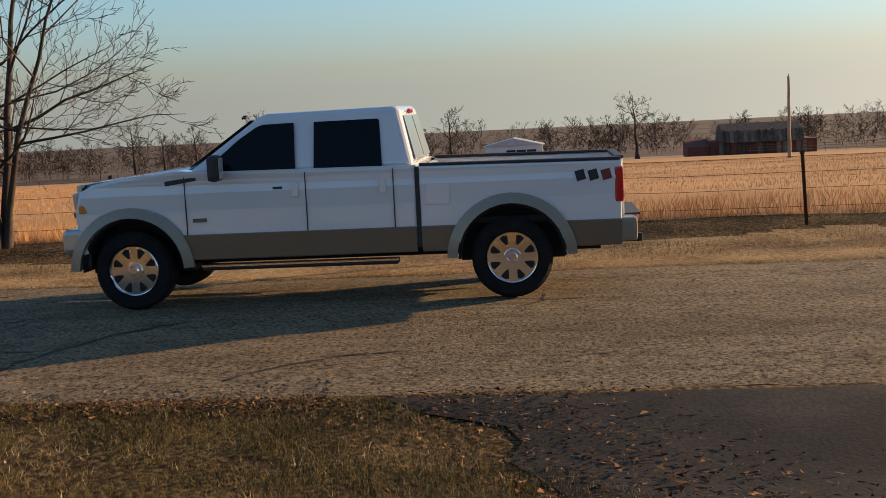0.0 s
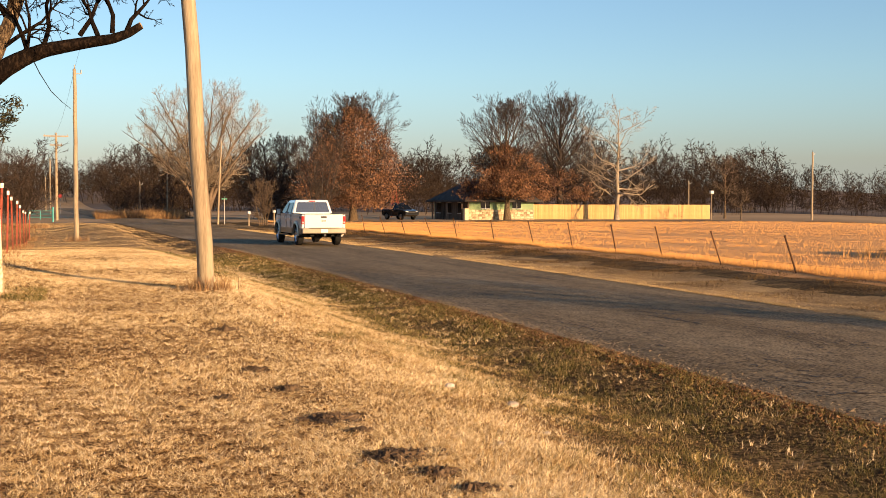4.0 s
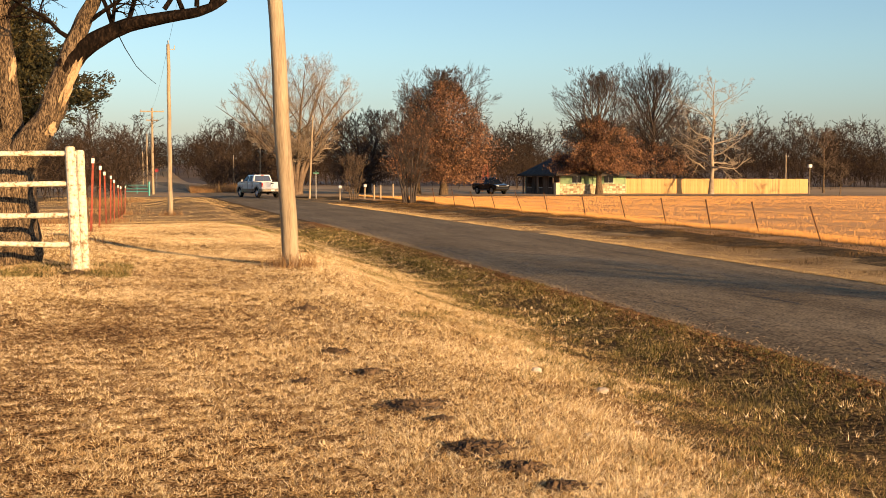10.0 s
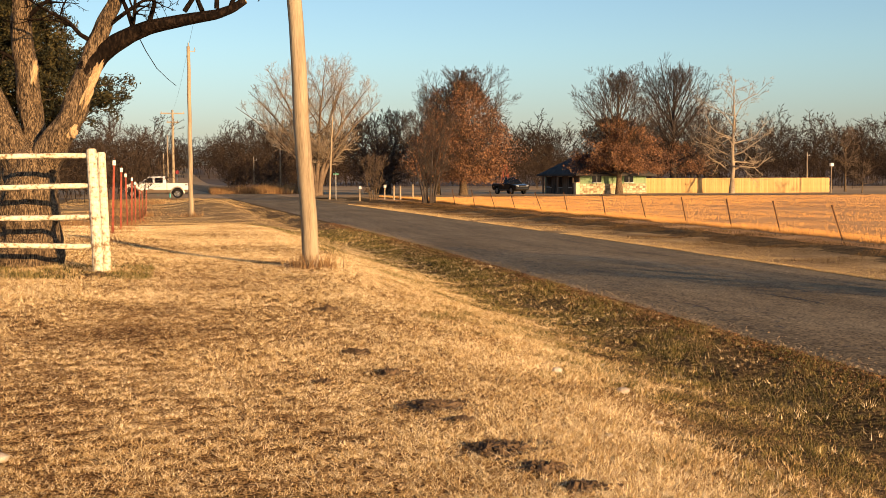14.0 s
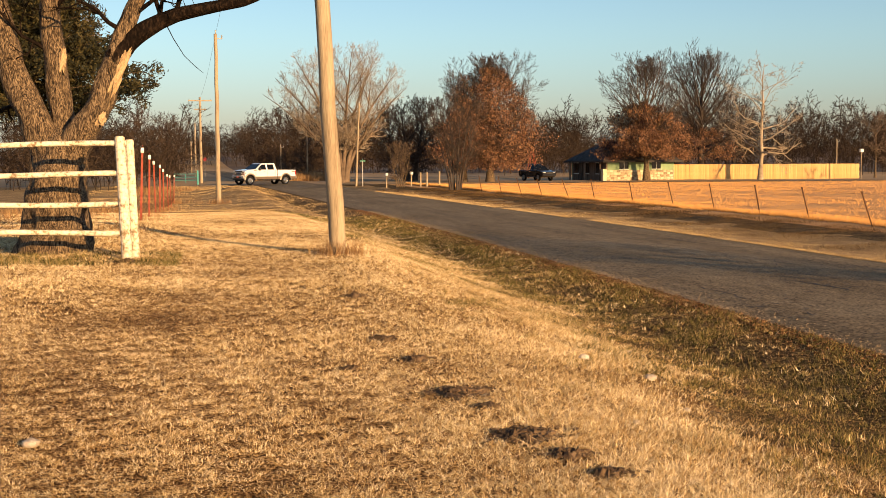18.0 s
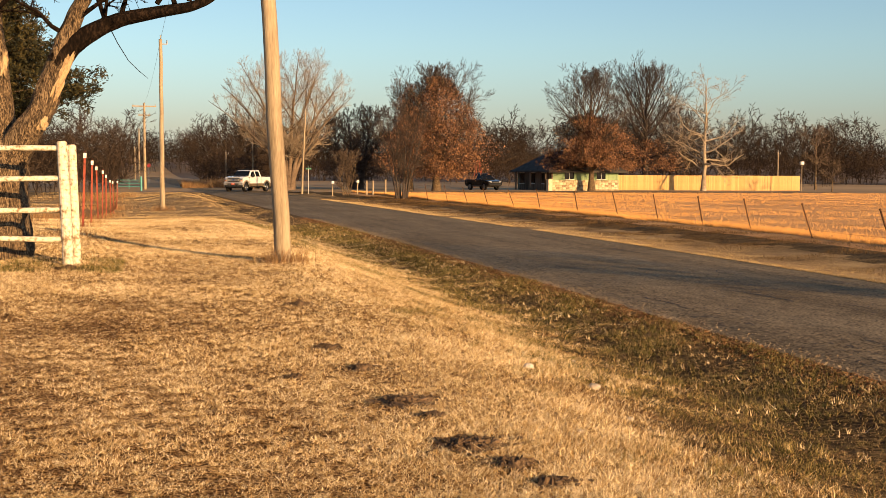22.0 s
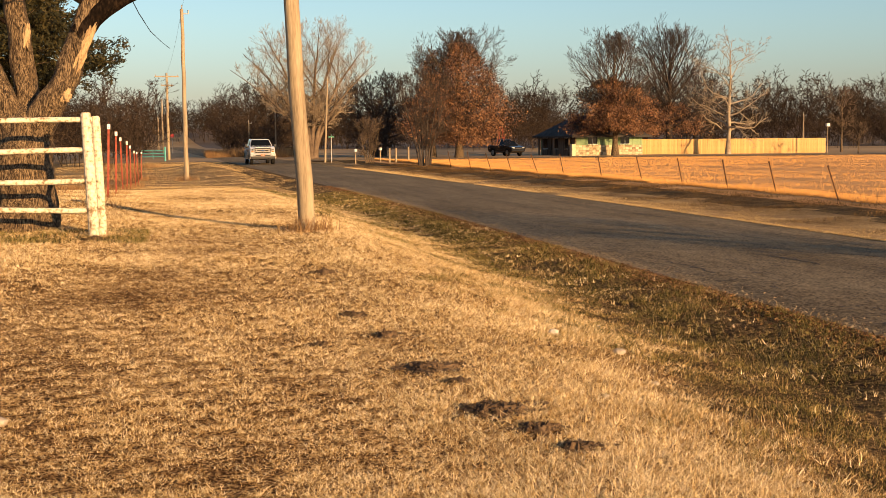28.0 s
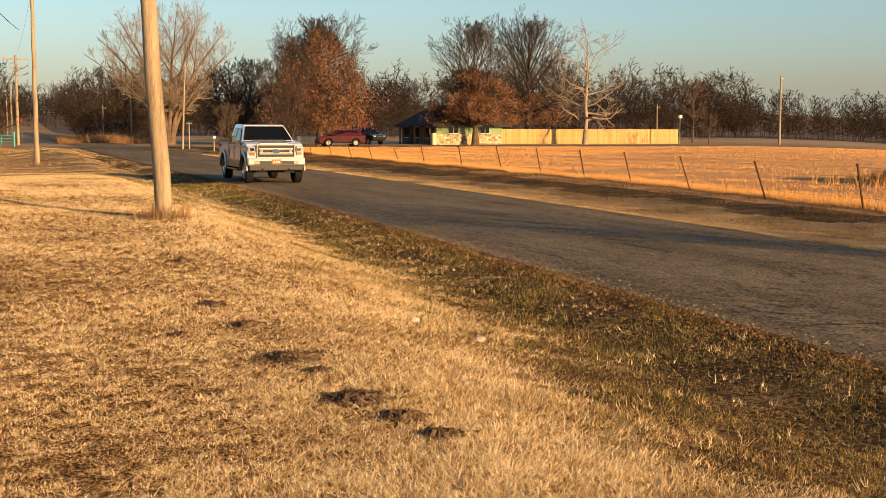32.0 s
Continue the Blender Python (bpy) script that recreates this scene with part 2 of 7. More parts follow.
M = {
    "lawn": material("dry_lawn", [(0.034, 0.015, 0.005), (0.165, 0.086, 0.032), (0.43, 0.28, 0.125)], 0.95, 1.3, spec=0.06, bump=0.6, fine=45, coarse=0.4, grain=1.4, sharp=1.4),
    "verge": material("green_verge", [(0.018, 0.012, 0.006), (0.07, 0.046, 0.019), (0.20, 0.13, 0.055)], 0.95, 1.2, spec=0.06, bump=0.8, fine=18, coarse=0.6, grain=1.1, sharp=1.3),
    "far_verge": material("dry_mown_verge", [(0.10, 0.062, 0.028), (0.25, 0.163, 0.075), (0.44, 0.31, 0.15)], 0.95, 0.7, spec=0.06, bump=0.4, fine=14, coarse=0.8, grain=0.9),
    "field": material("field_stubble", [(0.36, 0.18, 0.065), (0.46, 0.245, 0.09), (0.54, 0.30, 0.115)], 0.95, 0.05, bump=0.3, fine=1.2),
    "pasture": material("mown_pasture", [(0.20, 0.13, 0.065), (0.30, 0.20, 0.10), (0.36, 0.25, 0.13)], 0.95, 0.03, bump=0.5, fine=0.6),
    "blade": material("dry_grass_blade", [(0.33, 0.20, 0.08), (0.73, 0.55, 0.29), (0.94, 0.79, 0.53)], 0.8, 1.3, spec=0.06, bump=0, fine=20, island=0.8, coarse=0.7, grain=0.7),
    "ditch_straw": material("ditch_straw_blade", [(0.06, 0.036, 0.014), (0.27, 0.178, 0.075), (0.68, 0.50, 0.25)], 0.85, 1.3, spec=0.06, bump=0, fine=12, island=1.0),
    "far_blade": material("worn_straw_blade", [(0.30, 0.195, 0.085), (0.50, 0.35, 0.17), (0.66, 0.49, 0.26)], 0.85, 1.0, spec=0.06, bump=0, fine=8, island=0.6),
    "green_blade": material("green_grass_blade", [(0.016, 0.017, 0.005), (0.080, 0.083, 0.024), (0.30, 0.230, 0.088)], 0.8, 1.1, spec=0.06, bump=0, fine=9, island=1.0),
    "thatch": material("brown_thatch_blade", [(0.030, 0.013, 0.004), (0.190, 0.096, 0.034), (0.56, 0.38, 0.170)], 0.85, 1.3, spec=0.06, bump=0, fine=12, island=1.0),
    # brown bank grass, its colour darkened for the shade band at the field edge
    "shaded_bank_blade": material("rough_brown_grass_shade_toned", [(0.020, 0.012, 0.006), (0.075, 0.045, 0.021), (0.22, 0.135, 0.060)], 0.85, 0.8, spec=0.06, bump=0, fine=6, island=0.5),
    "tall": material("bluestem_grass", [(0.42, 0.215, 0.075), (0.50, 0.268, 0.096), (0.56, 0.315, 0.12)], 0.8, 0.25, spec=0.06, bump=0, fine=3, island=0.15),
    "leaf_floor": material("woodland_floor", [(0.045, 0.03, 0.02), (0.09, 0.06, 0.04), (0.13, 0.09, 0.06)], 0.95, 0.05, bump=0.3, fine=0.6),
    "asphalt": road_surface(),
    # driveway asphalt with the shade that lies on it put into its colour
    "shaded_asphalt": material("shade_darkened_driveway_asphalt", [(0.014, 0.013, 0.012), (0.028, 0.026, 0.024), (0.06, 0.052, 0.045)], 0.9, 0.8, bump=0.4, fine=30, spec=0.1),
    "litter": material("leaf_litter", [(0.05, 0.022, 0.012), (0.14, 0.07, 0.035), (0.28, 0.16, 0.08)], 0.9, 3, spec=0.06, bump=0, fine=10, island=0.6),
    "patch": material("asphalt_seal", [(0.022, 0.019, 0.016), (0.045, 0.039, 0.032)], 0.8, 3, bump=0.3),
    "gravel": material("pale_gravel", [(0.09, 0.068, 0.046), (0.20, 0.155, 0.108), (0.32, 0.26, 0.19)], 0.95, 3, bump=0.8, fine=60),
    "dirt": material("dark_soil", [(0.026, 0.016, 0.009), (0.085, 0.053, 0.030), (0.18, 0.118, 0.068)], 0.95, 9, bump=0.8, fine=45, sharp=1.3),
    "stone": material("pale_stone", [(0.25, 0.21, 0.16), (0.45, 0.38, 0.30), (0.55, 0.5, 0.42)], 0.9, 5, bump=0.5, vary=0.4),
    "pole": material("weathered_pole", [(0.17, 0.125, 0.080), (0.31, 0.242, 0.160), (0.42, 0.34, 0.232)], 0.85, 1.6, bump=0.5, fine=14, stretch=(5, 5, 0.5), coarse=0.8, grain=0.6, sharp=1.0),
    "bark": material("rough_bark", [(0.012, 0.008, 0.005), (0.090, 0.060, 0.035), (0.25, 0.178, 0.108)], 0.95, 8.0, bump=1.0, fine=26, stretch=(3.2, 3.2, 0.7), coarse=0.6, grain=1.1, sharp=1.4),
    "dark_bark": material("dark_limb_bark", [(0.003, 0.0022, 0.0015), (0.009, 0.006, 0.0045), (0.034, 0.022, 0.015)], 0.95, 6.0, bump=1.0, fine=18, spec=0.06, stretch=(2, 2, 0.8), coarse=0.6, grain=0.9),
    "brush": material("rusty_roadside_brush", [(0.12, 0.06, 0.026), (0.25, 0.14, 0.062), (0.40, 0.25, 0.115)], 0.85, 0.4, bump=0, fine=4, island=0.5),
    "cut_wood": material("pale_cut_wood", [(0.16, 0.10, 0.05), (0.42, 0.29, 0.16), (0.56, 0.41, 0.25)], 0.85, 6, bump=0.8, fine=40, stretch=(3, 3, 0.5), coarse=0.7, grain=0.9),
    "twig": material("grey_twigs", [(0.065, 0.044, 0.03), (0.125, 0.088, 0.06), (0.20, 0.145, 0.10)], 0.9, 1.0, bump=0.2, fine=8),
    "dark_twig": material("dark_twigs", [(0.024, 0.018, 0.014), (0.055, 0.041, 0.033), (0.10, 0.077, 0.062)], 0.9, 0.8, bump=0.2, fine=8),
    "pale_twig": material("pale_twigs", [(0.17, 0.13, 0.09), (0.28, 0.22, 0.155), (0.42, 0.34, 0.25)], 0.9, 1.0, bump=0.2, fine=8),
    "woods": material("winter_woods", [(0.012, 0.009, 0.007), (0.034, 0.024, 0.018), (0.075, 0.053, 0.039)], 0.95, 0.05, bump=0, fine=0.4, spec=0.08, island=0.4),
    "brown_leaf": material("brown_oak_leaves", [(0.060, 0.028, 0.016), (0.17, 0.082, 0.044), (0.31, 0.162, 0.080)], 0.75, 0.5, bump=0, fine=5, island=0.6),
    "cedar_leaf": material("cedar_needles", [(0.006, 0.008, 0.003), (0.024, 0.023, 0.007), (0.072, 0.055, 0.017)], 0.8, 1.2, bump=0, fine=6, island=0.5),
    "white_rail": material("peeling_white_paint", [(0.22, 0.15, 0.08), (0.64, 0.56, 0.42), (0.76, 0.70, 0.56)], 0.7, 4, bump=0.5, fine=24, coarse=0.7, grain=0.8, sharp=1.6),
    "red_steel": material("rusty_red_steel", [(0.10, 0.025, 0.015), (0.26, 0.05, 0.03), (0.33, 0.09, 0.05)], 0.75, 5, bump=0.3),
    "white_tip": plain("white_post_tip", (0.75, 0.72, 0.65), 0.6),
    "wire": material("dull_wire", [(0.10, 0.08, 0.06), (0.18, 0.14, 0.10)], 0.6, 5, metal=0.6, bump=0),
    "rust_wire": material("rusty_wire", [(0.045, 0.022, 0.012), (0.10, 0.05, 0.028)], 0.85, 5, bump=0, spec=0.1),
    "new_fence": material("new_pine_boards", [(0.40, 0.235, 0.09), (0.53, 0.335, 0.135), (0.62, 0.42, 0.19)], 0.75, 1.5, bump=0.3, fine=20, stretch=(3, 3, 0.4), vary=0.25),
    "green_siding": material("faded_green_siding", [(0.14, 0.21, 0.11), (0.20, 0.29, 0.155), (0.26, 0.35, 0.20)], 0.7, 1.2, bump=0.2),
    "wall_stone": material("tan_fieldstone", [(0.22, 0.16, 0.10), (0.42, 0.33, 0.21), (0.55, 0.46, 0.32)], 0.9, 3, bump=0.6, vary=0.7),
    "shingle": material("dark_shingles", [(0.02, 0.018, 0.017), (0.045, 0.04, 0.036), (0.07, 0.06, 0.055)], 0.9, 2, bump=0.5, fine=25),
    "white_wall": material("white_siding", [(0.58, 0.58, 0.57), (0.74, 0.74, 0.72)], 0.7, 0.8, bump=0.1),
    "grey_roof": material("grey_metal_roof", [(0.35, 0.36, 0.37), (0.48, 0.49, 0.50)], 0.5, 1.5, metal=0.3, bump=0.1),
    "old_barn": material("weathered_barn_boards", [(0.05, 0.035, 0.025), (0.13, 0.09, 0.065), (0.20, 0.15, 0.11)], 0.95, 1.2, bump=0.5, stretch=(3, 3, 0.4), vary=0.6),
    "barn_red": material("faded_barn_red", [(0.10, 0.03, 0.022), (0.20, 0.06, 0.04)], 0.9, 1.2, bump=0.4, vary=0.5),
    "teal": plain("teal_gate_paint", (0.05, 0.30, 0.28), 0.5),
    "white_paint": material("white_car_paint", [(0.60, 0.61, 0.62), (0.65, 0.65, 0.65)], 0.16, 0.8, bump=0, coat=0.8, spec=0.5),
    "tan_paint": material("tan_car_paint", [(0.125, 0.088, 0.058), (0.16, 0.115, 0.078)], 0.35, 0.8, metal=0.25, bump=0, coat=0.4, spec=0.5),
    # flares: tan_paint lightened for the sky they face; the bumper is pale itself
    "lit_flare_bumper_tan": material("sky_lit_flare_and_pale_bumper_tan", [(0.20, 0.165, 0.125), (0.25, 0.21, 0.16)], 0.35, 0.8, metal=0.2, bump=0, coat=0.4, spec=0.5),
    "badge_metal": plain("dull_badge_metal", (0.10, 0.10, 0.10), 0.4, 0.6),
    "red_paint": material("maroon_car_paint", [(0.05, 0.006, 0.009), (0.07, 0.009, 0.012)], 0.14, 0.8, bump=0, coat=0.0, spec=0.4),
    "faded_red": material("faded_red_car_paint", [(0.20, 0.036, 0.026), (0.27, 0.055, 0.04)], 0.45, 1.2, bump=0, coat=0.2, spec=0.3),
    "black_paint": material("black_car_paint", [(0.010, 0.011, 0.013), (0.018, 0.019, 0.022)], 0.14, 0.8, bump=0, coat=0.0, spec=0.35),
    "glass": plain("tinted_glass", (0.005, 0.006, 0.007), 0.05),
    "chrome": plain("chrome", (0.80, 0.80, 0.81), 0.12, 1.0),
    "silver": plain("bright_silver_trim", (0.42, 0.41, 0.39), 0.28, 0.6, 0.3),
    "rubber": material("tyre_rubber", [(0.008, 0.008, 0.008), (0.018, 0.017, 0.016)], 0.9, 8, bump=0.4, spec=0.15),
    "black": plain("black_plastic", (0.014, 0.014, 0.015), 0.55),
    "under": plain("dark_underbody", (0.012, 0.012, 0.012), 0.9),
    "red_lens": plain("red_lamp_lens", (0.45, 0.012, 0.015), 0.15, 0.0, 0.5),
    "amber_lens": plain("amber_lamp_lens", (0.60, 0.18, 0.03), 0.15, 0.0, 0.5),
    "clear_lens": plain("clear_lamp_lens", (0.42, 0.43, 0.44), 0.08, 0.2, 0.6),
    "plate": plain("red_orange_plate", (0.70, 0.10, 0.03), 0.5),
    "white_plate": plain("white_plate", (0.6, 0.6, 0.58), 0.5),
    "bay_shade": plain("dark_bay_shade", (0.02, 0.02, 0.02), 0.9),
    "sticker": plain("yellow_sticker", (0.7, 0.5, 0.02), 0.6),
    "sign_red": plain("sign_red", (0.45, 0.03, 0.03), 0.5),
    "sign_green": plain("sign_green", (0.02, 0.16, 0.10), 0.5),
    "galv": material("galvanised_steel", [(0.20, 0.20, 0.20), (0.34, 0.34, 0.33)], 0.55, 6, metal=0.7, bump=0.1),
}


# ---- mesh tools ----
def mesh_from(name, verts, faces, mat, smooth=False):
    me = bpy.data.meshes.new(name)
    me.from_pydata(verts, [], faces)
    me.materials.append(M[mat])
    if smooth:
        me.polygons.foreach_set("use_smooth", [True] * len(me.polygons))
    me.update()
    return me


def tri_mesh(name, v, mat):
    """A mesh of loose triangles from an array of shape (n, 3, 3)."""
    v = np.asarray(v, np.float32)
    n = len(v)
    me = bpy.data.meshes.new(name)
    me.vertices.add(3 * n)
    me.vertices.foreach_set("co", v.reshape(-1))
    me.loops.add(3 * n)
    me.loops.foreach_set("vertex_index", np.arange(3 * n, dtype=np.int32))
    me.polygons.add(n)
    me.polygons.foreach_set("loop_start", np.arange(0, 3 * n, 3, dtype=np.int32))
    me.materials.append(M[mat])
    me.update(calc_edges=True)
    return me


def part(name, bm, mat, parent=None, label="", smooth=False):
    """Links a bmesh as one mesh object under a thing or a part."""
    me = bpy.data.meshes.new(name)
    bm.to_mesh(me)
    bm.free()
    me.materials.append(M[mat])
    if smooth:
        me.polygons.foreach_set("use_smooth", [True] * len(me.polygons))
    ob = new(name, me)
    ob.parent = parent
    if label:
        ob["label"] = label
    return ob


def piece(name, me, parent, m):
    ob = new(name, me)
    ob.parent = parent
    ob.matrix_basis = m
    return ob


def thing(name, m, label, category, group="", kind=""):
    ob = new(name)
    ob.empty_display_size = 0.2
    ob.matrix_basis = m
    return tagged(ob, label, category, group, kind)


def box(bm, size, at, rot=(0, 0, 0), bevel=0.0):
    m = pose(*at, *rot) @ Matrix.Diagonal((*size, 1))
    made = bmesh.ops.create_cube(bm, size=1, matrix=m)["verts"]
    if bevel:
        edges = list({e for v in made for e in v.link_edges})
        bmesh.ops.bevel(bm, geom=edges, offset=bevel, segments=2, affect="EDGES", profile=0.6)
    return bm


def boxed(size, at=(0, 0, 0), rot=(0, 0, 0), bevel=0.0):
    return box(bmesh.new(), size, at, rot, bevel)


def tube(bm, p, q, r0, r1=None, n=8, caps=True):
    p, q = Vector(p), Vector(q)
    d = q - p
    m = Matrix.Translation((p + q) / 2) @ d.to_track_quat("Z", "Y").to_matrix().to_4x4()
    bmesh.ops.create_cone(bm, cap_ends=caps, segments=n, radius1=r0, radius2=r0 if r1 is None else r1, depth=d.length, matrix=m)
    return bm


def tubed(p, q, r0, r1=None, n=8):
    return tube(bmesh.new(), p, q, r0, r1, n)


def slab(outline, x0, x1, bm=None, bevel=0.0):
    """A side outline of (y, z) points drawn out from x0 to x1."""
    bm = bm or bmesh.new()
    a = [bm.verts.new((x0, y, z)) for y, z in outline]
    b = [bm.verts.new((x1, y, z)) for y, z in outline]
    k = len(outline)
    f = [bm.faces.new(a), bm.faces.new(b[::-1])]
    for i in range(k):
        bm.faces.new((a[i], b[i], b[(i + 1) % k], a[(i + 1) % k]))
    bmesh.ops.recalc_face_normals(bm, faces=bm.faces)
    if bevel:
        rim = list({e for g in f for e in g.edges})
        bmesh.ops.bevel(bm, geom=rim, offset=bevel, segments=2, affect="EDGES", profile=0.5)
    return bm


def ease(a, b, x):
    k = np.clip((x - a) / (b - a), 0, 1)
    return k * k * (3 - 2 * k)


# ---- ground and roads ----
def bend(y):
    """How far the road has swung to -x at y."""
    k = np.clip(y - 20, 0, None)
    return np.where(k < 30, 0.033 * k * k / 60, 0.033 * (k - 15))


ROAD_NEAR, ROAD_FAR = 6.75, 12.9
SIDE_NEAR, SIDE_FAR = 112.0, 118.0


def height(x, y):
    x, y = np.asarray(x, float), np.asarray(y, float)
    u = x + bend(y)
    lawn = 0.42 + 0.33 * ease(5.5, 16, y) - 0.86 * ease(26, 62, y) + 0.11 * ease(62, 90, y)
    z = lawn * (1 - ease(1.7, 4.8, u))
    rut = 0.9 + 0.10 * np.sin(0.83 * y + 0.9 * u) + 0.06 * np.sin(2.1 * y + 1.0) + 0.08 * np.sin(3.7 * y - 2.3 * u) + 0.07 * np.sin(5.3 * y + 3.1 * u)
    z = z - 0.115 * rut * np.exp(-(((u - 5.2) / 0.6) ** 2)) * ease(0.5, 6, y) * (1 - ease(85, 100, y))
    z = z - 0.07 * ease(13.2, 15.0, u) * (1 - ease(16.0, 17.9, u)) + 0.03 * ease(16.0, 17.9, u)
    z = z + 0.50 * np.exp(-(((u - 3.2) / 1.7) ** 2) - ((y - 82) / 11) ** 2)
    z = z + 0.15 * np.exp(-(((u + 1.6) / 2.2) ** 2) - ((y - 22.5) / 5.0) ** 2)
    angle = np.degrees(np.arctan2(np.maximum(u, 0.01), y))
    z = z - (0.047 * np.clip(u - 24, 0, 200) + 0.028 * np.clip(u - 224, 0, None)) * ease(32, 62, angle)
    z = np.where((u > ROAD_NEAR + 0.12) & (u < ROAD_FAR - 0.12), np.minimum(z, -0.05), np.where((u > ROAD_NEAR - 0.45) & (u < ROAD_FAR + 0.3), np.maximum(z, 0.012), z))
    z = z + 9.0 * ease(330, 620, np.hypot(x, y))
    z = z + 0.035 * np.sin(0.9 * x + 0.7 * y) * np.sin(0.55 * y - 0.4 * x) * ((u < 4) | (u > 15))
    return z


def ground_z(x, y):
    return float(height(x, y))


def grid_sheet(name, xs, ys, mat_of, mats, lift=0.0):
    X, Y = np.meshgrid(xs, ys, indexing="ij")
    U = X - bend(Y)
    Z = height(U, Y) + lift
    v = np.stack([U, Y, Z], -1).reshape(-1, 3)
    nx, ny = len(xs), len(ys)
    i = np.arange(nx * ny).reshape(nx, ny)
    f = np.stack([i[:-1, :-1], i[1:, :-1], i[1:, 1:], i[:-1, 1:]], -1).reshape(-1, 4)
    me = bpy.data.meshes.new(name)
    me.from_pydata(v.tolist(), [], f.tolist())
    for m in mats:
        me.materials.append(M[m])
    cx = ((X[:-1, :-1] + X[1:, 1:]) / 2).ravel()
    cy = ((Y[:-1, :-1] + Y[1:, 1:]) / 2).ravel()
    me.polygons.foreach_set("material_index", mat_of(cx, cy).astype(np.int32))
    me.polygons.foreach_set("use_smooth", [True] * len(me.polygons))
    me.update()
    return new(name, me)


gx = np.unique(np.concatenate([np.linspace(-2500, -60, 12), np.linspace(-60, -8, 20), np.arange(-8, 20, 0.25), np.arange(20, 60, 2.0), np.linspace(60, 320, 66), np.linspace(330, 2600, 14)]))
gy = np.unique(np.concatenate([np.linspace(-2500, -60, 10), np.linspace(-60, -12, 16), np.arange(-12, 40, 0.4), np.arange(40, 130, 2.0), np.linspace(130, 500, 70), np.linspace(520, 3000, 12)]))


def ground_kind(x, y):
    near = x < ROAD_NEAR + 0.2
    k = np.where(near, 0, 1)
    k = np.where(near & (x > np.minimum(4.7, 2.3 + 0.17 * y) + 0.3 * np.sin(1.3 * y) + 0.2 * np.sin(3.1 * y)), 1, k)
    k = np.where((near & (k == 0) & (y > 27 + 3 * np.sin(0.9 * x))) | (x > ROAD_FAR - 0.2), 5, k)
    # ragged strip of dark ground painted as the shade band below the field
    k = np.where((x > 16.5 + 0.35 * np.sin(0.7 * y) + 0.2 * np.sin(1.9 * y)) & (x <= 18.6), 1, k)
    k = np.where((x > 18.2) & (y < 110), 2, k)
    k = np.where((y > 112) & (np.abs(x) > 0), 3, k)
    k = np.where((x > 190) | (x < -30), 3, k)
    k = np.where((np.hypot(x, y) > 238) & (np.abs(x - 9) > 8), 4, k)
    return k


ground = tagged(grid_sheet("ground", gx, gy, ground_kind, ["lawn", "verge", "field", "pasture", "leaf_floor", "far_verge"]), "dry winter grass and farm fields beside a road", "ground", kind="structure")


def strip(name, near, far, y0, y1, step, mat, lift, label, wobble=0.0):
    """A road sheet between two lines, with a crown, thickness and a ragged edge."""
    ys = np.arange(y0, y1 + step / 2, step)
    rng = np.random.RandomState(3)
    us = np.concatenate([[near, near], np.linspace(near, far, 9)[1:-1], [far, far]])
    X = np.tile(us, (len(ys), 1))
    if wobble:
        X[:, :2] += (rng.rand(len(ys), 1) - 0.5) * 2 * wobble
        X[:, -2:] += (rng.rand(len(ys), 1) - 0.5) * 2 * wobble
    k = (us - near) / (far - near)
    z = lift + 0.05 * (1 - (2 * k - 1) ** 2)
    z[0], z[-1] = lift - 0.12, lift - 0.12
    v = np.stack([X - bend(ys)[:, None], np.tile(ys[:, None], (1, len(us))), np.tile(z, (len(ys), 1))], -1).reshape(-1, 3)
    n = len(us)
    i = np.arange(len(ys) * n).reshape(len(ys), n)
    f = np.stack([i[:-1, :-1], i[:-1, 1:], i[1:, 1:], i[1:, :-1]], -1).reshape(-1, 4)
    ob = new(name, mesh_from(name, v.tolist(), f.tolist(), mat))
    return tagged(ob, label, "road", kind="structure")


road = strip("road", ROAD_NEAR, ROAD_FAR, -120, 420, 0.3, "asphalt", 0.0, "worn grey asphalt country road with cracks and crumbling edges", 0.10)
side = []
for name, x0, x1, y0, y1, mt in (("side_road", 9.2, 320.0, SIDE_NEAR, SIDE_FAR, "asphalt"), ("farm_drive", -40.0, 4.2, 113.2, 117.2, "gravel")):
    xs = np.linspace(x0, x1, 60)
    v = [(x, y, ground_z(x, 112.0) * (0.0 if x < 30 else 1.0) + 0.03) for x in xs for y in (y0, y1)]
    f = [(2 * k, 2 * k + 2, 2 * k + 3, 2 * k + 1) for k in range(59)]
    tagged(new(name, mesh_from(name, v, f, mt)), "narrow side road meeting the country road", "road", kind="structure")
dv, df = [], []
for i in range(21):
    k = i / 20
    x = 6.95 - 7.5 * k
    flare = 2.0 * (1 - k) ** 3
    for j in range(13):
        y = -4.2 + (j / 12 - 0.5) * (4.2 + 2 * flare) - 0.6 * k
        if j in (0, 12):
            y += 0.22 * math.sin(3.1 * x + j) + 0.16 * math.sin(7.7 * x + 2 * j)
        dv.append((x, y, ground_z(x, y) + (0.012 if i else 0.022)))
for i in range(20):
    for j in range(12):
        df.append((i * 13 + j, i * 13 + j + 1, i * 13 + j + 14, i * 13 + j + 13))
tagged(new("driveway", mesh_from("driveway", dv, df, "shaded_asphalt", True)), "asphalt driveway mouth joining the road, coloured darker for shade", "driveway", kind="structure")


# ---- vehicles ----
def arc(y, z, r, a0, a1, n=10):
    return [(y + r * math.cos(radians(a0 + (a1 - a0) * k / n)), z + r * math.sin(radians(a0 + (a1 - a0) * k / n))) for k in range(n + 1)]


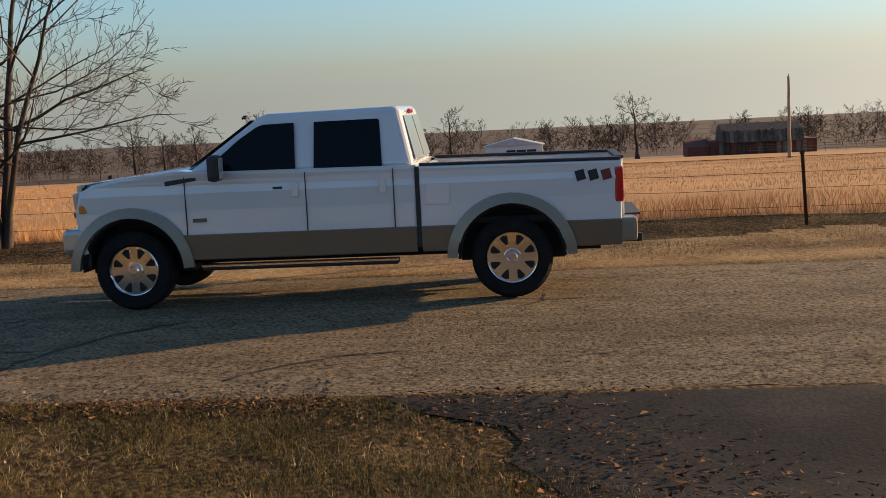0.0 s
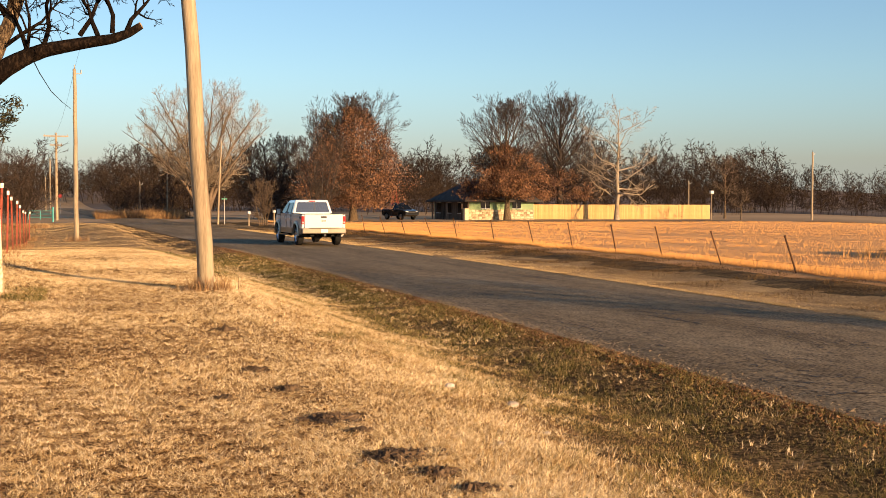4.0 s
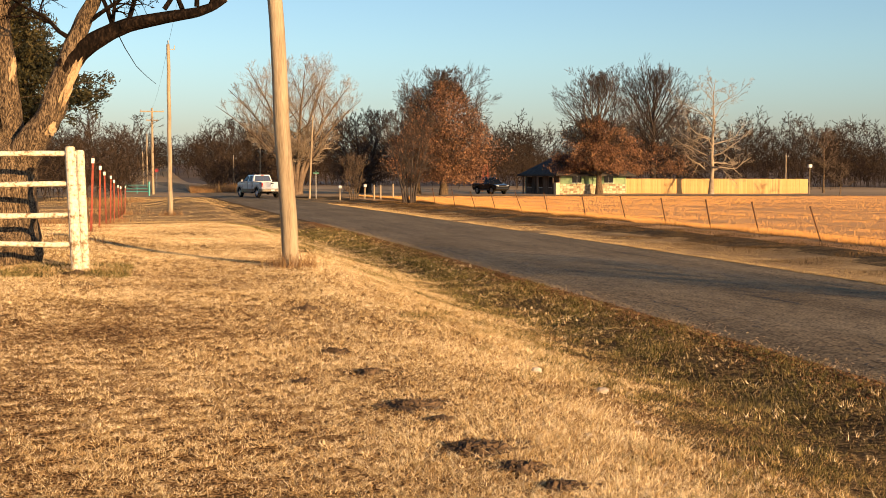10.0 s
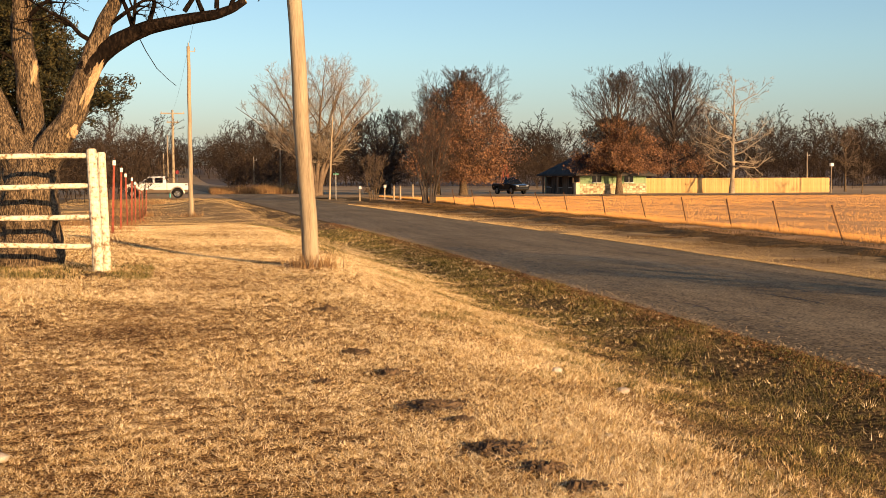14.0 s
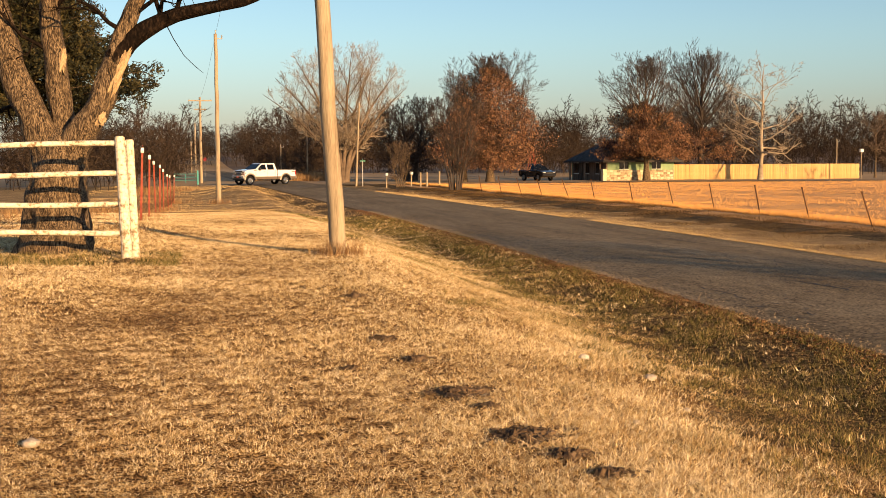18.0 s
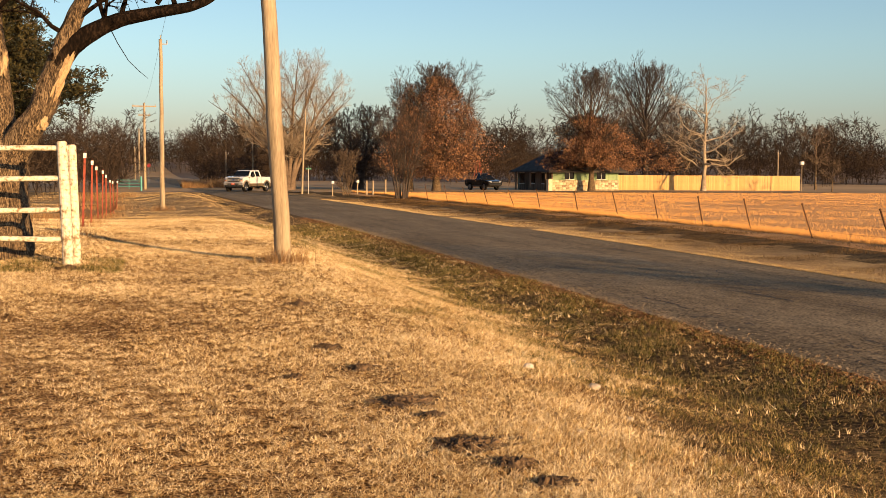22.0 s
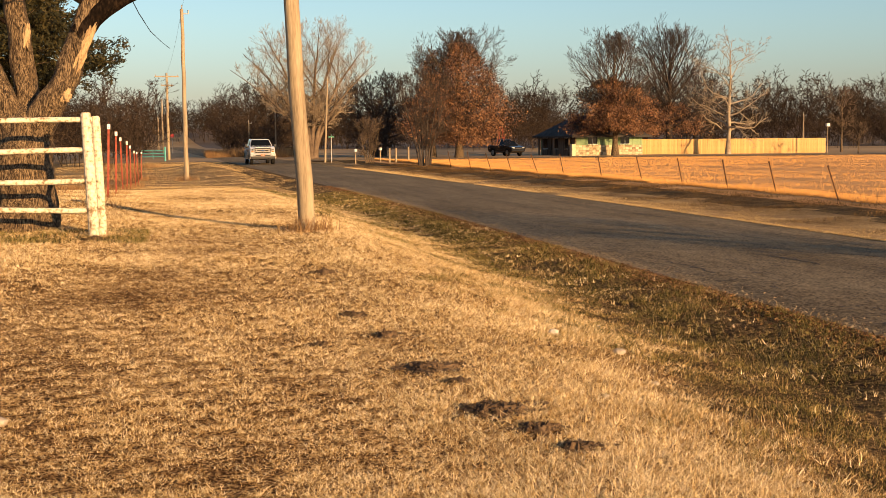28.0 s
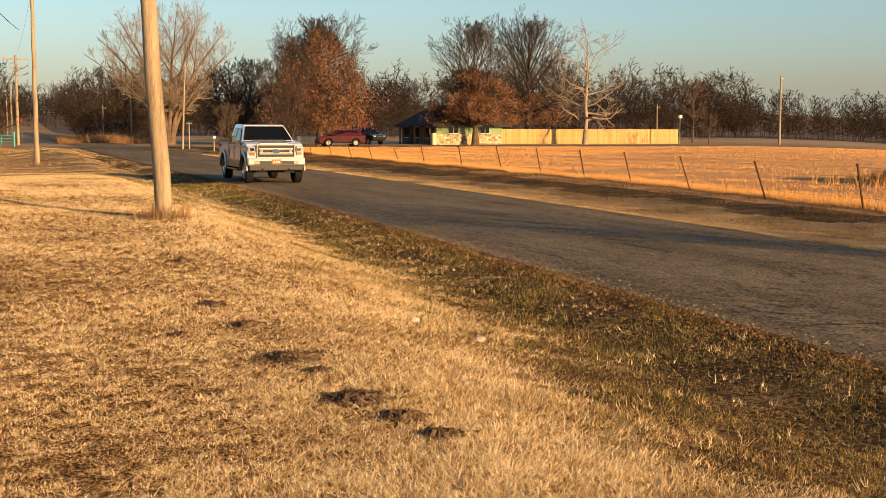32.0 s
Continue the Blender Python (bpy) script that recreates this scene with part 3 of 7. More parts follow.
def wheel_meshes(r, w, rim_r, spokes=8):
    """Tyre, rim dish and spoke meshes of one wheel about the x axis, outer face to +x."""
    bm = bmesh.new()
    prof = [(-w / 2, rim_r), (-w / 2, r * 0.92), (-w * 0.36, r), (w * 0.36, r), (w / 2, r * 0.92), (w / 2, rim_r), (w * 0.42, rim_r * 0.96)]
    n = 36
    rings = [[bm.verts.new((x, q * math.cos(2 * math.pi * k / n), q * math.sin(2 * math.pi * k / n))) for x, q in prof] for k in range(n)]
    for k in range(n):
        for j in range(len(prof) - 1):
            bm.faces.new((rings[k][j], rings[k][j + 1], rings[(k + 1) % n][j + 1], rings[(k + 1) % n][j]))
    bmesh.ops.recalc_face_normals(bm, faces=bm.faces)
    rim = bmesh.new()
    for x, ra, rb, dx in ((w * 0.40, rim_r * 1.01, rim_r * 0.86, 0.03),):
        a = [rim.verts.new((x, ra * math.cos(2 * math.pi * k / n), ra * math.sin(2 * math.pi * k / n))) for k in range(n)]
        b = [rim.verts.new((x + dx, rb * 1.06 * math.cos(2 * math.pi * k / n), rb * 1.06 * math.sin(2 * math.pi * k / n))) for k in range(n)]
        c = [rim.verts.new((x - 0.04, rb * math.cos(2 * math.pi * k / n), rb * math.sin(2 * math.pi * k / n))) for k in range(n)]
        for k in range(n):
            j = (k + 1) % n
            rim.faces.new((a[k], a[j], b[j], b[k]))
            rim.faces.new((b[k], b[j], c[j], c[k]))
    tube(rim, (w * 0.30, 0, 0), (w * 0.38, 0, 0), rim_r * 0.93, rim_r * 0.90, n)
    tube(rim, (w * 0.2, 0, 0), (w * 0.49, 0, 0), rim_r * 0.36, rim_r * 0.30, 20)
    tube(rim, (w * 0.49, 0, 0), (w * 0.54, 0, 0), rim_r * 0.2, rim_r * 0.15, 16)
    back, edges = bmesh.new(), []
    for k in range(spokes):
        t = 2 * math.pi * (k + 0.5) / spokes
        # a window between two spokes, wide towards the rim
        ring = [(rim_r * q, t + da) for q, da in ((0.50, -0.08), (0.62, -0.15), (0.80, -0.19), (0.84, 0.0), (0.80, 0.19), (0.62, 0.15), (0.50, 0.08), (0.47, 0.0))]
        lo = [back.verts.new((w * 0.36, q * math.cos(b), q * math.sin(b))) for q, b in ring]
        hi = [back.verts.new((w * 0.395, q * math.cos(b), q * math.sin(b))) for q, b in ring]
        back.faces.new(hi)
        for j in range(8):
            back.faces.new((lo[j], lo[(j + 1) % 8], hi[(j + 1) % 8], hi[j]))
        edges.append(lo)
    for k in range(spokes):
        a, b = edges[k], edges[(k + 1) % spokes]
        back.faces.new((a[5], a[4], b[2], b[1]))
    bmesh.ops.recalc_face_normals(back, faces=back.faces)
    return bm, rim, back


def add_wheels(car, spots, r, w, rim_r, spokes, rim_mat="chrome"):
    """Each wheel a part of the car with its tyre, rim and hub back below it."""
    made = []
    tyre, rim, back = wheel_meshes(r, w, rim_r, spokes)
    datas = []
    for nm, bm, mat in (("tyre", tyre, "rubber"), ("rim", rim, rim_mat), ("rim_inset", back, "under")):
        me = bpy.data.meshes.new(nm)
        bm.to_mesh(me)
        bm.free()
        me.materials.append(M[mat])
        datas.append((nm, me))
    for x, y in spots:
        hub = new("wheel")
        hub.parent = car
        hub.empty_display_size = 0.1
        base = pose(x, y, r, 0, 0, 0 if x > 0 else 180)
        hub.matrix_basis = base
        for nm, me in datas:
            piece(nm, me, hub, Matrix.Identity(4))
        made.append((hub, base, 1 if x > 0 else -1))
    return made


def quad_plate(pts, thick=0.012):
    """A thin plate with the given four or more corners, drawn inwards by its normal."""
    bm = bmesh.new()
    a = [bm.verts.new(p) for p in pts]
    f = bm.faces.new(a)
    f.normal_update()
    nrm = f.normal.copy()
    b = [bm.verts.new(Vector(p) - nrm * thick) for p in pts]
    bm.faces.new(b[::-1])
    k = len(pts)
    for i in range(k):
        bm.faces.new((a[i], b[i], b[(i + 1) % k], a[(i + 1) % k]))
    bmesh.ops.recalc_face_normals(bm, faces=bm.faces)
    return bm


def mirrored(pts, s):
    return [(s * x, y, z) for x, y, z in (pts if s > 0 else pts[::-1])]


def pressed(bm):
    """Gives flat body sides the shallow swell and shoulder crease of pressed panels."""
    for z in (0.78, 0.90, 1.02, 1.14, 1.20, 1.26, 1.33, 1.38):
        bmesh.ops.bisect_plane(bm, geom=list(bm.verts) + list(bm.edges) + list(bm.faces), plane_co=(0, 0, z), plane_no=(0, 0, 1))
    for v in bm.verts:
        if abs(v.co.x) > 0.90:
            v.co.x += math.copysign(float(np.interp(v.co.z, (0.5, 0.62, 0.78, 0.90, 1.02, 1.14, 1.20, 1.26, 1.33, 1.38, 1.46), (-0.02, 0.0, 0.004, -0.002, 0.0, 0.008, 0.012, 0.003, -0.004, -0.016, -0.05))), v.co.x)
    return bm


def build_truck():
    t = thing("pickup_truck", pose(0, 0, 0), "white crew-cab pickup truck with tan lower trim and chrome wheels", "pickup truck")
    R, FA, RA = 0.415, 1.985, -1.985
    # front clip and doors: side outline with the wheel arch, drawn across
    low = 0.60
    outline = [(2.55, 0.62), (2.50, low)] + arc(FA, R, 0.55, 17, 163, 12) + [(-1.03, low), (-1.03, 1.40), (1.18, 1.42), (1.45, 1.44), (2.05, 1.39), (2.38, 1.33), (2.52, 1.25), (2.58, 1.04)]
    body = part("body", pressed(slab(outline, -0.965, 0.965, bevel=0.035)), "white_paint", t)
    # hood bulge
    hood = bmesh.new()
    a = [hood.verts.new(p) for p in ((-0.62, 1.42, 1.44), (0.62, 1.42, 1.44), (0.56, 2.36, 1.33), (-0.56, 2.36, 1.33))]
    b = [hood.verts.new(p) for p in ((-0.50, 1.36, 1.468), (0.50, 1.36, 1.468), (0.44, 2.34, 1.358), (-0.44, 2.34, 1.358))]
    hood.faces.new(b)
    for i in range(4):
        hood.faces.new((a[i], a[(i + 1) % 4], b[(i + 1) % 4], b[i]))
    bmesh.ops.recalc_face_normals(hood, faces=hood.faces)
    part("hood_bulge", hood, "white_paint", t)
    # greenhouse
    cab = bmesh.new()
    lo = [(-0.93, 1.38, 1.40), (0.93, 1.38, 1.40), (0.93, -1.02, 1.38), (-0.93, -1.02, 1.38)]
    hi = [(-0.72, 0.58, 1.985), (0.72, 0.58, 1.985), (0.74, -0.87, 2.005), (-0.74, -0.87, 2.005)]
    va, vb = [cab.verts.new(p) for p in lo], [cab.verts.new(p) for p in hi]
    cab.faces.new(vb)
    cab.faces.new(va[::-1])
    for i in range(4):
        cab.faces.new((va[i], va[(i + 1) % 4], vb[(i + 1) % 4], vb[i]))
    bmesh.ops.recalc_face_normals(cab, faces=cab.faces)
    bmesh.ops.bevel(cab, geom=list(cab.edges), offset=0.07, segments=4, affect="EDGES", profile=0.5)
    part("cab_shell", cab, "white_paint", t, smooth=False)

    def side_x(z):
        return 0.93 + (0.735 - 0.93) * (z - 1.39) / (1.975 - 1.39) + 0.018

    for s in (1, -1):
        def w(pts):
            return mirrored([(side_x(z), y, z) for y, z in pts], s)
        part("front_window", quad_plate(w([(1.14, 1.42), (1.02, 1.55), (0.80, 1.735), (0.62, 1.85), (0.55, 1.872), (0.23, 1.878), (0.21, 1.40), (0.78, 1.38)][::-1])), "glass", t, "dark tinted side window")
        part("rear_window", quad_plate(w([(0.02, 1.40), (0.02, 1.88), (-0.645, 1.885), (-0.662, 1.868), (-0.69, 1.40)])), "glass", t, "dark tinted side window")
        x = 0.967
        for y in (1.38, 0.11, -0.80):
            part("door_seam", boxed((0.016, 0.010, 0.62), (s * (x + 0.005), y, 1.07)), "black", t)
        part("bed_gap", boxed((0.03, 0.045, 0.82), (s * 0.955, -1.045, 0.97)), "black", t, "dark gap between cab and bed")
        for y in (0.22, -0.69):
            h = part("door_handle", boxed((0.03, 0.075, 0.15), (s * 0.985, y, 1.20), bevel=0.01), "white_paint", t)
        part("keypad", boxed((0.008, 0.10, 0.025), (s * 0.979, 0.40, 1.225)), "black", t)
        part("fender_badge", boxed((0.012, 0.15, 0.04), (s * 0.974, 1.24, 0.92), bevel=0.005), "badge_metal", t)
        part("fender_vent", boxed((0.014, 0.34, 0.05), (s * 0.97, 1.42, 1.335), (-8, 0, 0), 0.01), "black", t, "dark fender vent")
        # tan lower cladding in runs between the arches
        for y0, y1 in ((1.42, -1.02), (-1.07, -1.42), (-2.54, -3.10)):
            part("lower_cladding", boxed((0.026, abs(y0 - y1), 0.265), (s * 0.972, (y0 + y1) / 2, 0.64), bevel=0.010), "tan_paint", t, "tan lower body trim")
        # fender flares
        for ya in (FA, RA):
            fl = bmesh.new()
            o = arc(ya, R, 0.665, 2, 178, 20)
            i = arc(ya, R, 0.56, 2, 178, 20)
            for k in range(20):
                c = [o[k], o[k + 1], i[k + 1], i[k]]
                va = [fl.verts.new((s * 0.966, y, z)) for y, z in c]
                vb = [fl.verts.new((s * (1.01 if j < 2 else 1.035), y, z)) for j, (y, z) in enumerate(c)]
                fl.faces.new(vb)
                for j in range(4):
                    fl.faces.new((va[j], va[(j + 1) % 4], vb[(j + 1) % 4], vb[j]))
            bmesh.ops.remove_doubles(fl, verts=fl.verts, dist=0.001)
            bmesh.ops.recalc_face_normals(fl, faces=fl.faces)
            part("fender_flare", fl, "lit_flare_bumper_tan", t, "tan wheel arch flare, paint lightened for sky light")
            part("arch_liner", slab(arc(ya, R, 0.555, 0, 180, 16) + arc(ya, R, 0.525, 180, 0, 16), s * 0.62, s * 0.955), "under", t)
            part("wheel_well", slab([(ya + 0.54, R - 0.05)] + arc(ya, R, 0.54, 0, 180, 16) + [(ya - 0.54, R - 0.05)], s * 0.30, s * 0.66), "under", t)
        part("running_board", boxed((0.16, 2.05, 0.06), (s * 0.98, 0.20, 0.43), bevel=0.02), "black", t)
        part("step_trim", boxed((0.02, 2.05, 0.02), (s * 1.062, 0.20, 0.45)), "chrome", t)
        mir = part("side_mirror", boxed((0.20, 0.13, 0.27), (s * 1.15, 1.00, 1.46), bevel=0.05), "black", t, "tall black towing mirror")
        part("mirror_glass", boxed((0.15, 0.006, 0.21), (s * 1.15, 0.933, 1.46)), "clear_lens", mir)
        part("mirror_arm", boxed((0.20, 0.06, 0.05), (s * 1.00, 1.05, 1.42)), "black", mir)
        head = part("headlight", boxed((0.25, 0.14, 0.31), (s * 0.815, 2.545, 1.10), (-6, 0, s * -14), 0.03), "clear_lens", t, "tall stacked headlight")
        part("lamp_reflector", boxed((0.15, 0.02, 0.11), (s * 0.800, 2.622, 1.16), (-6, 0, s * -14), 0.02), "chrome", head)
        part("corner_reflector", boxed((0.15, 0.02, 0.07), (s * 0.800, 2.632, 1.02), (-6, 0, s * -14), 0.01), "amber_lens", head)
        part("turn_lamp", boxed((0.07, 0.15, 0.09), (s * 0.935, 2.46, 1.08), (0, 0, s * -10), 0.015), "amber_lens", t, "amber corner lamp")
        tail = part("tail_light", boxed((0.13, 0.09, 0.36), (s * 0.915, -3.085, 1.12), bevel=0.025), "red_lens", t, "tall red tail lamp")
        part("reverse_lamp", boxed((0.08, 0.01, 0.07), (s * 0.915, -3.132, 1.02)), "clear_lens", tail)
        part("fog_lamp", boxed((0.16, 0.03, 0.10), (s * 0.66, 2.742, 0.71), bevel=0.01), "clear_lens", t)
        part("tow_hook", boxed((0.05, 0.12, 0.05), (s * 0.45, 2.66, 0.50), bevel=0.01), "black", t)
        # bed side wall
        wall = [(-1.06, 0.60)] + arc(RA, R, 0.55, 17, 163, 12) + [(-3.10, 0.60), (-3.12, 1.36), (-1.06, 1.385)]
        part("bed_side", pressed(slab(wall, s * 0.86, s * 0.965, bevel=0.025)), "white_paint", t)
        part("bed_rail_cap", boxed((0.12, 2.04, 0.03), (s * 0.905, -2.09, 1.388), (0.55, 0, 0), 0.01), "black", t, "black bed rail cap")
        for k in range(3):
            part("decal_bar", boxed((0.006, 0.095, 0.105), (s * 0.979, -2.70 - 0.13 * k, 1.225), (-14, 0, 0)), "black" if k < 2 else "dark_red", t, "dark decal bar")
    part("fuel_door", boxed((0.012, 0.24, 0.22), (-0.972, -1.25, 1.10), bevel=0.004), "white_paint", t)
    part("windshield", quad_plate([(-0.84, 1.335, 1.46), (0.84, 1.335, 1.46), (0.67, 0.70, 1.92), (-0.67, 0.70, 1.92)]), "glass", t, "dark windscreen")
    part("back_window", quad_plate([(0.78, -1.012, 1.45), (-0.78, -1.012, 1.45), (-0.66, -0.895, 1.90), (0.66, -0.895, 1.90)]), "back_glass", t, "bright reflecting back window")
    part("window_divider", boxed((0.02, 0.012, 0.44), (0.10, -0.962, 1.675), (-14.5, 0, 0)), "black", t)
    part("cab_sticker", boxed((0.10, 0.004, 0.07), (0.0, -1.0, 1.53), (-14.5, 0, 0)), "sticker", t, "small yellow window sticker")
    part("cargo_lamp", boxed((0.30, 0.03, 0.05), (0, -0.90, 1.945), (10, 0, 0), 0.01), "red_lens", t)
    part("bed_floor", boxed((1.76, 2.05, 0.06), (0, -2.08, 0.80)), "under", t)
    part("bed_front", boxed((1.76, 0.05, 0.58), (0, -1.09, 1.08)), "white_paint", t)
    gate = part("tailgate", boxed((1.70, 0.075, 0.60), (0, -3.10, 1.08), bevel=0.025), "white_paint", t)
    part("tailgate_cap", boxed((1.70, 0.09, 0.03), (0, -3.10, 1.385), bevel=0.01), "black", gate)
    part("tailgate_handle", boxed((0.26, 0.02, 0.09), (0, -3.145, 1.25), bevel=0.01), "black", gate)
    part("tailgate_badge", boxed((0.20, 0.016, 0.085), (0, -3.143, 1.10), bevel=0.008), "chrome", gate)
    bump = part("rear_bumper", boxed((1.94, 0.20, 0.24), (0, -3.16, 0.66), bevel=0.04), "lit_flare_bumper_tan", t, "pale tan rear bumper")
    part("bumper_step", boxed((1.30, 0.18, 0.02), (0, -3.22, 0.785)), "black", bump)
    part("number_plate", boxed((0.31, 0.01, 0.155), (0.0, -3.266, 0.66)), "white_plate", bump, "white number plate")
    part("hitch", boxed((0.10, 0.30, 0.09), (0, -3.22, 0.47), bevel=0.01), "black", t)
    part("exhaust_pipe", tubed((0.72, -2.75, 0.46), (0.80, -3.16, 0.44), 0.045, 0.045, 12), "galv", t)
    part("underbody", box(box(boxed((0.12, 5.3, 0.16), (0.45, -0.25, 0.50)), (0.12, 5.3, 0.16), (-0.45, -0.25, 0.50)), (1.2, 3.0, 0.12), (0, 0.3, 0.58)), "under", t)
    for y in (FA, RA):
        ax = part("axle", tubed((-0.80, y, R), (0.80, y, R), 0.06, 0.06, 10), "under", t)
    part("differential", tubed((0, RA - 0.17, R), (0, RA + 0.17, R), 0.16, 0.10, 12), "under", t)
    # front end
    g = part("grille", boxed((1.30, 0.10, 0.46), (0, 2.565, 1.09), (-5, 0, 0), 0.03), "black", t, "dark grille opening")
    for z, hh, ww in ((1.300, 0.05, 1.30), (1.165, 0.075, 1.16), (1.015, 0.075, 1.16), (0.880, 0.05, 1.30)):
        part("grille_bar", boxed((ww, 0.06, hh), (0, 2.622 - (z - 1.09) * 0.09, z), (-5, 0, 0), 0.015), "silver", g, "thick chrome grille bar")
    for x in (-0.635, 0.635):
        part("grille_frame", boxed((0.05, 0.06, 0.46), (x, 2.612, 1.09), (-5, 0, 0), 0.015), "silver", g)
    for x in (-0.50, 0.50):
        part("grille_upright", boxed((0.10, 0.05, 0.22), (x, 2.622, 1.09), (-5, 0, 0), 0.015), "silver", g)
    part("grille_badge", tubed((0, 2.64, 1.09), (0, 2.665, 1.09), 0.075, 0.07, 20), "emblem", g).scale = (2.0, 1, 1)
    fb = part("front_bumper", boxed((1.98, 0.26, 0.26), (0, 2.60, 0.74), bevel=0.05), "silver", t, "bright silver front bumper")
    part("front_valance", boxed((1.84, 0.22, 0.18), (0, 2.56, 0.53), bevel=0.03), "black", t, "dark lower valance")
    part("intake_slot", boxed((1.50, 0.02, 0.12), (0, 2.730, 0.71), bevel=0.01), "black", fb)
    part("front_plate", boxed((0.31, 0.012, 0.155), (0, 2.740, 0.74)), "plate", fb, "red-orange front plate")
    for x in (-0.08, 0.0, 0.08):
        part("plate_bar", boxed((0.05, 0.004, 0.06), (x, 2.749, 0.74)), "white_plate", fb)
    wheels = add_wheels(t, [(s * 0.845, y) for s in (1, -1) for y in (FA, RA)], R, 0.27, 0.285, 8)
    return t, wheels


def build_car(name, label, cat, paint, kind="sedan", r=0.32):
    """Sedan or SUV, 4.6 m long, +y ahead."""
    t = thing(name, pose(0, 0, 0), label, cat)
    fa, ra = 1.36, -1.32
    suv = kind != "sedan"
    bed = kind == "pickup"
    hoodz, roofz, tailz = (1.10, 1.82, 1.12) if bed else (0.98, 1.62, 1.05) if suv else (0.86, 1.40, 0.96)
    clear = 0.42 if bed else 0.24 if suv else 0.20
    low = [(2.25, clear + 0.12), (1.95, clear)] + arc(fa, r, r + 0.06, 8, 172, 10) + arc(ra, r, r + 0.06, 8, 172, 10) + [(-2.05, clear), (-2.28, clear + 0.2), (-2.30, tailz - 0.08), (-2.10, tailz), (0.95, hoodz + 0.06), (1.60, hoodz), (2.15, hoodz - 0.12), (2.30, hoodz - 0.30)]
    part("body", slab(low, -0.88, 0.88, bevel=0.05), paint, t)
    g = bmesh.new()
    back_lo, back_hi = (-0.72, -0.56) if bed else (-2.15, -1.75) if suv else (-1.75, -1.05)
    lo = [(-0.84, 1.12, hoodz + 0.02), (0.84, 1.12, hoodz + 0.02), (0.84, back_lo, tailz - 0.01), (-0.84, back_lo, tailz - 0.01)]
    hi = [(-0.60, 0.22, roofz - 0.02), (0.60, 0.22, roofz - 0.02), (0.58, back_hi, roofz - 0.03), (-0.58, back_hi, roofz - 0.03)]
    va, vb = [g.verts.new(p) for p in lo], [g.verts.new(p) for p in hi]
    g.faces.new(vb)
    g.faces.new(va[::-1])
    for i in range(4):
        g.faces.new((va[i], va[(i + 1) % 4], vb[(i + 1) % 4], vb[i]))
    bmesh.ops.recalc_face_normals(g, faces=g.faces)
    bmesh.ops.bevel(g, geom=list(g.edges), offset=0.06, segments=3, affect="EDGES", profile=0.6)
    part("cabin", g, paint, t)

    def sx(z):
        return 0.84 + (0.59 - 0.84) * (z - hoodz) / (roofz - hoodz) + 0.008

    zl, zh = hoodz + 0.08, roofz - 0.12
    for s in (1, -1):
        for pts in ([(0.78, zl), (0.25, zh), (-0.28, zh), (-0.28, zl)], [(-0.36, zl), (-0.36, zh), ((-0.50 if bed else -1.50 if suv else -0.98), zh), ((-0.56 if bed else -1.72 if suv else -1.35), zl + 0.04)]):
            part("side_window", quad_plate(mirrored([(sx(z), y, z) for y, z in pts], s)), "glass", t, "dark side window")
        part("headlight", boxed((0.34, 0.10, 0.13), (s * 0.66, 2.20, hoodz - 0.20), (0, 0, s * -18), 0.02), "clear_lens", t)
        part("tail_light", boxed((0.26, 0.08, 0.16 if not suv else 0.32), (s * 0.70, -2.27, tailz - 0.16), (0, 0, s * 10), 0.02), "red_lens", t)
        part("side_mirror", boxed((0.16, 0.10, 0.12), (s * 0.95, 0.78, hoodz + 0.14), bevel=0.03), paint, t)
        part("door_seam", boxed((0.004, 0.010, 0.56), (s * 0.882, -0.32, 0.62)), "black", t)
        for y in (0.0, -1.0):
            part("door_handle", boxed((0.02, 0.14, 0.03), (s * 0.888, y, hoodz - 0.10)), "black", t)
        part("rocker_trim", boxed((0.012, 1.9, 0.08), (s * 0.884, 0.02, clear + 0.06)), "black", t)
        for ya in (fa, ra):
            part("wheel_well", slab([(ya + r + 0.05, r - 0.04)] + arc(ya, r, r + 0.05, 0, 180, 14) + [(ya - r - 0.05, r - 0.04)], s * 0.28, s * 0.60), "under", t)
    part("windshield", quad_plate([(-0.74, 1.08, hoodz + 0.08), (0.74, 1.08, hoodz + 0.08), (0.56, 0.30, roofz - 0.08), (-0.56, 0.30, roofz - 0.08)]), "glass", t)
    part("rear_glass", quad_plate([(0.72, back_lo + 0.02, tailz + 0.08), (-0.72, back_lo + 0.02, tailz + 0.08), (-0.54, back_hi - 0.06, roofz - 0.09), (0.54, back_hi - 0.06, roofz - 0.09)]), "glass", t)
    if bed:
        # the body is solid here; a dark plate stands for the bed's shaded hollow
        part("bed_shade_plate", boxed((1.46, 1.36, 0.02), (0, -1.45, tailz + 0.012)), "under", t, "dark plate painted as the shaded hollow of the cargo bed")
        part("bed_rail_cap", boxed((0.10, 1.42, 0.03), (0.80, -1.45, tailz + 0.02), bevel=0.008), "black", t)
        part("bed_rail_cap", boxed((0.10, 1.42, 0.03), (-0.80, -1.45, tailz + 0.02), bevel=0.008), "black", t)
    part("grille", boxed((0.80, 0.03, 0.12), (0, 2.285, hoodz - 0.26), bevel=0.01), "black", t)
    part("front_bumper", boxed((1.64, 0.12, 0.20), (0, 2.25, clear + 0.20), bevel=0.04), paint, t)
    part("rear_bumper", boxed((1.64, 0.12, 0.20), (0, -2.28, clear + 0.24), bevel=0.04), paint, t)
    wheels = add_wheels(t, [(s * 0.78, y) for s in (1, -1) for y in (fa, ra)], r, 0.20, r * 0.64, 6, "galv")
    return t, wheels


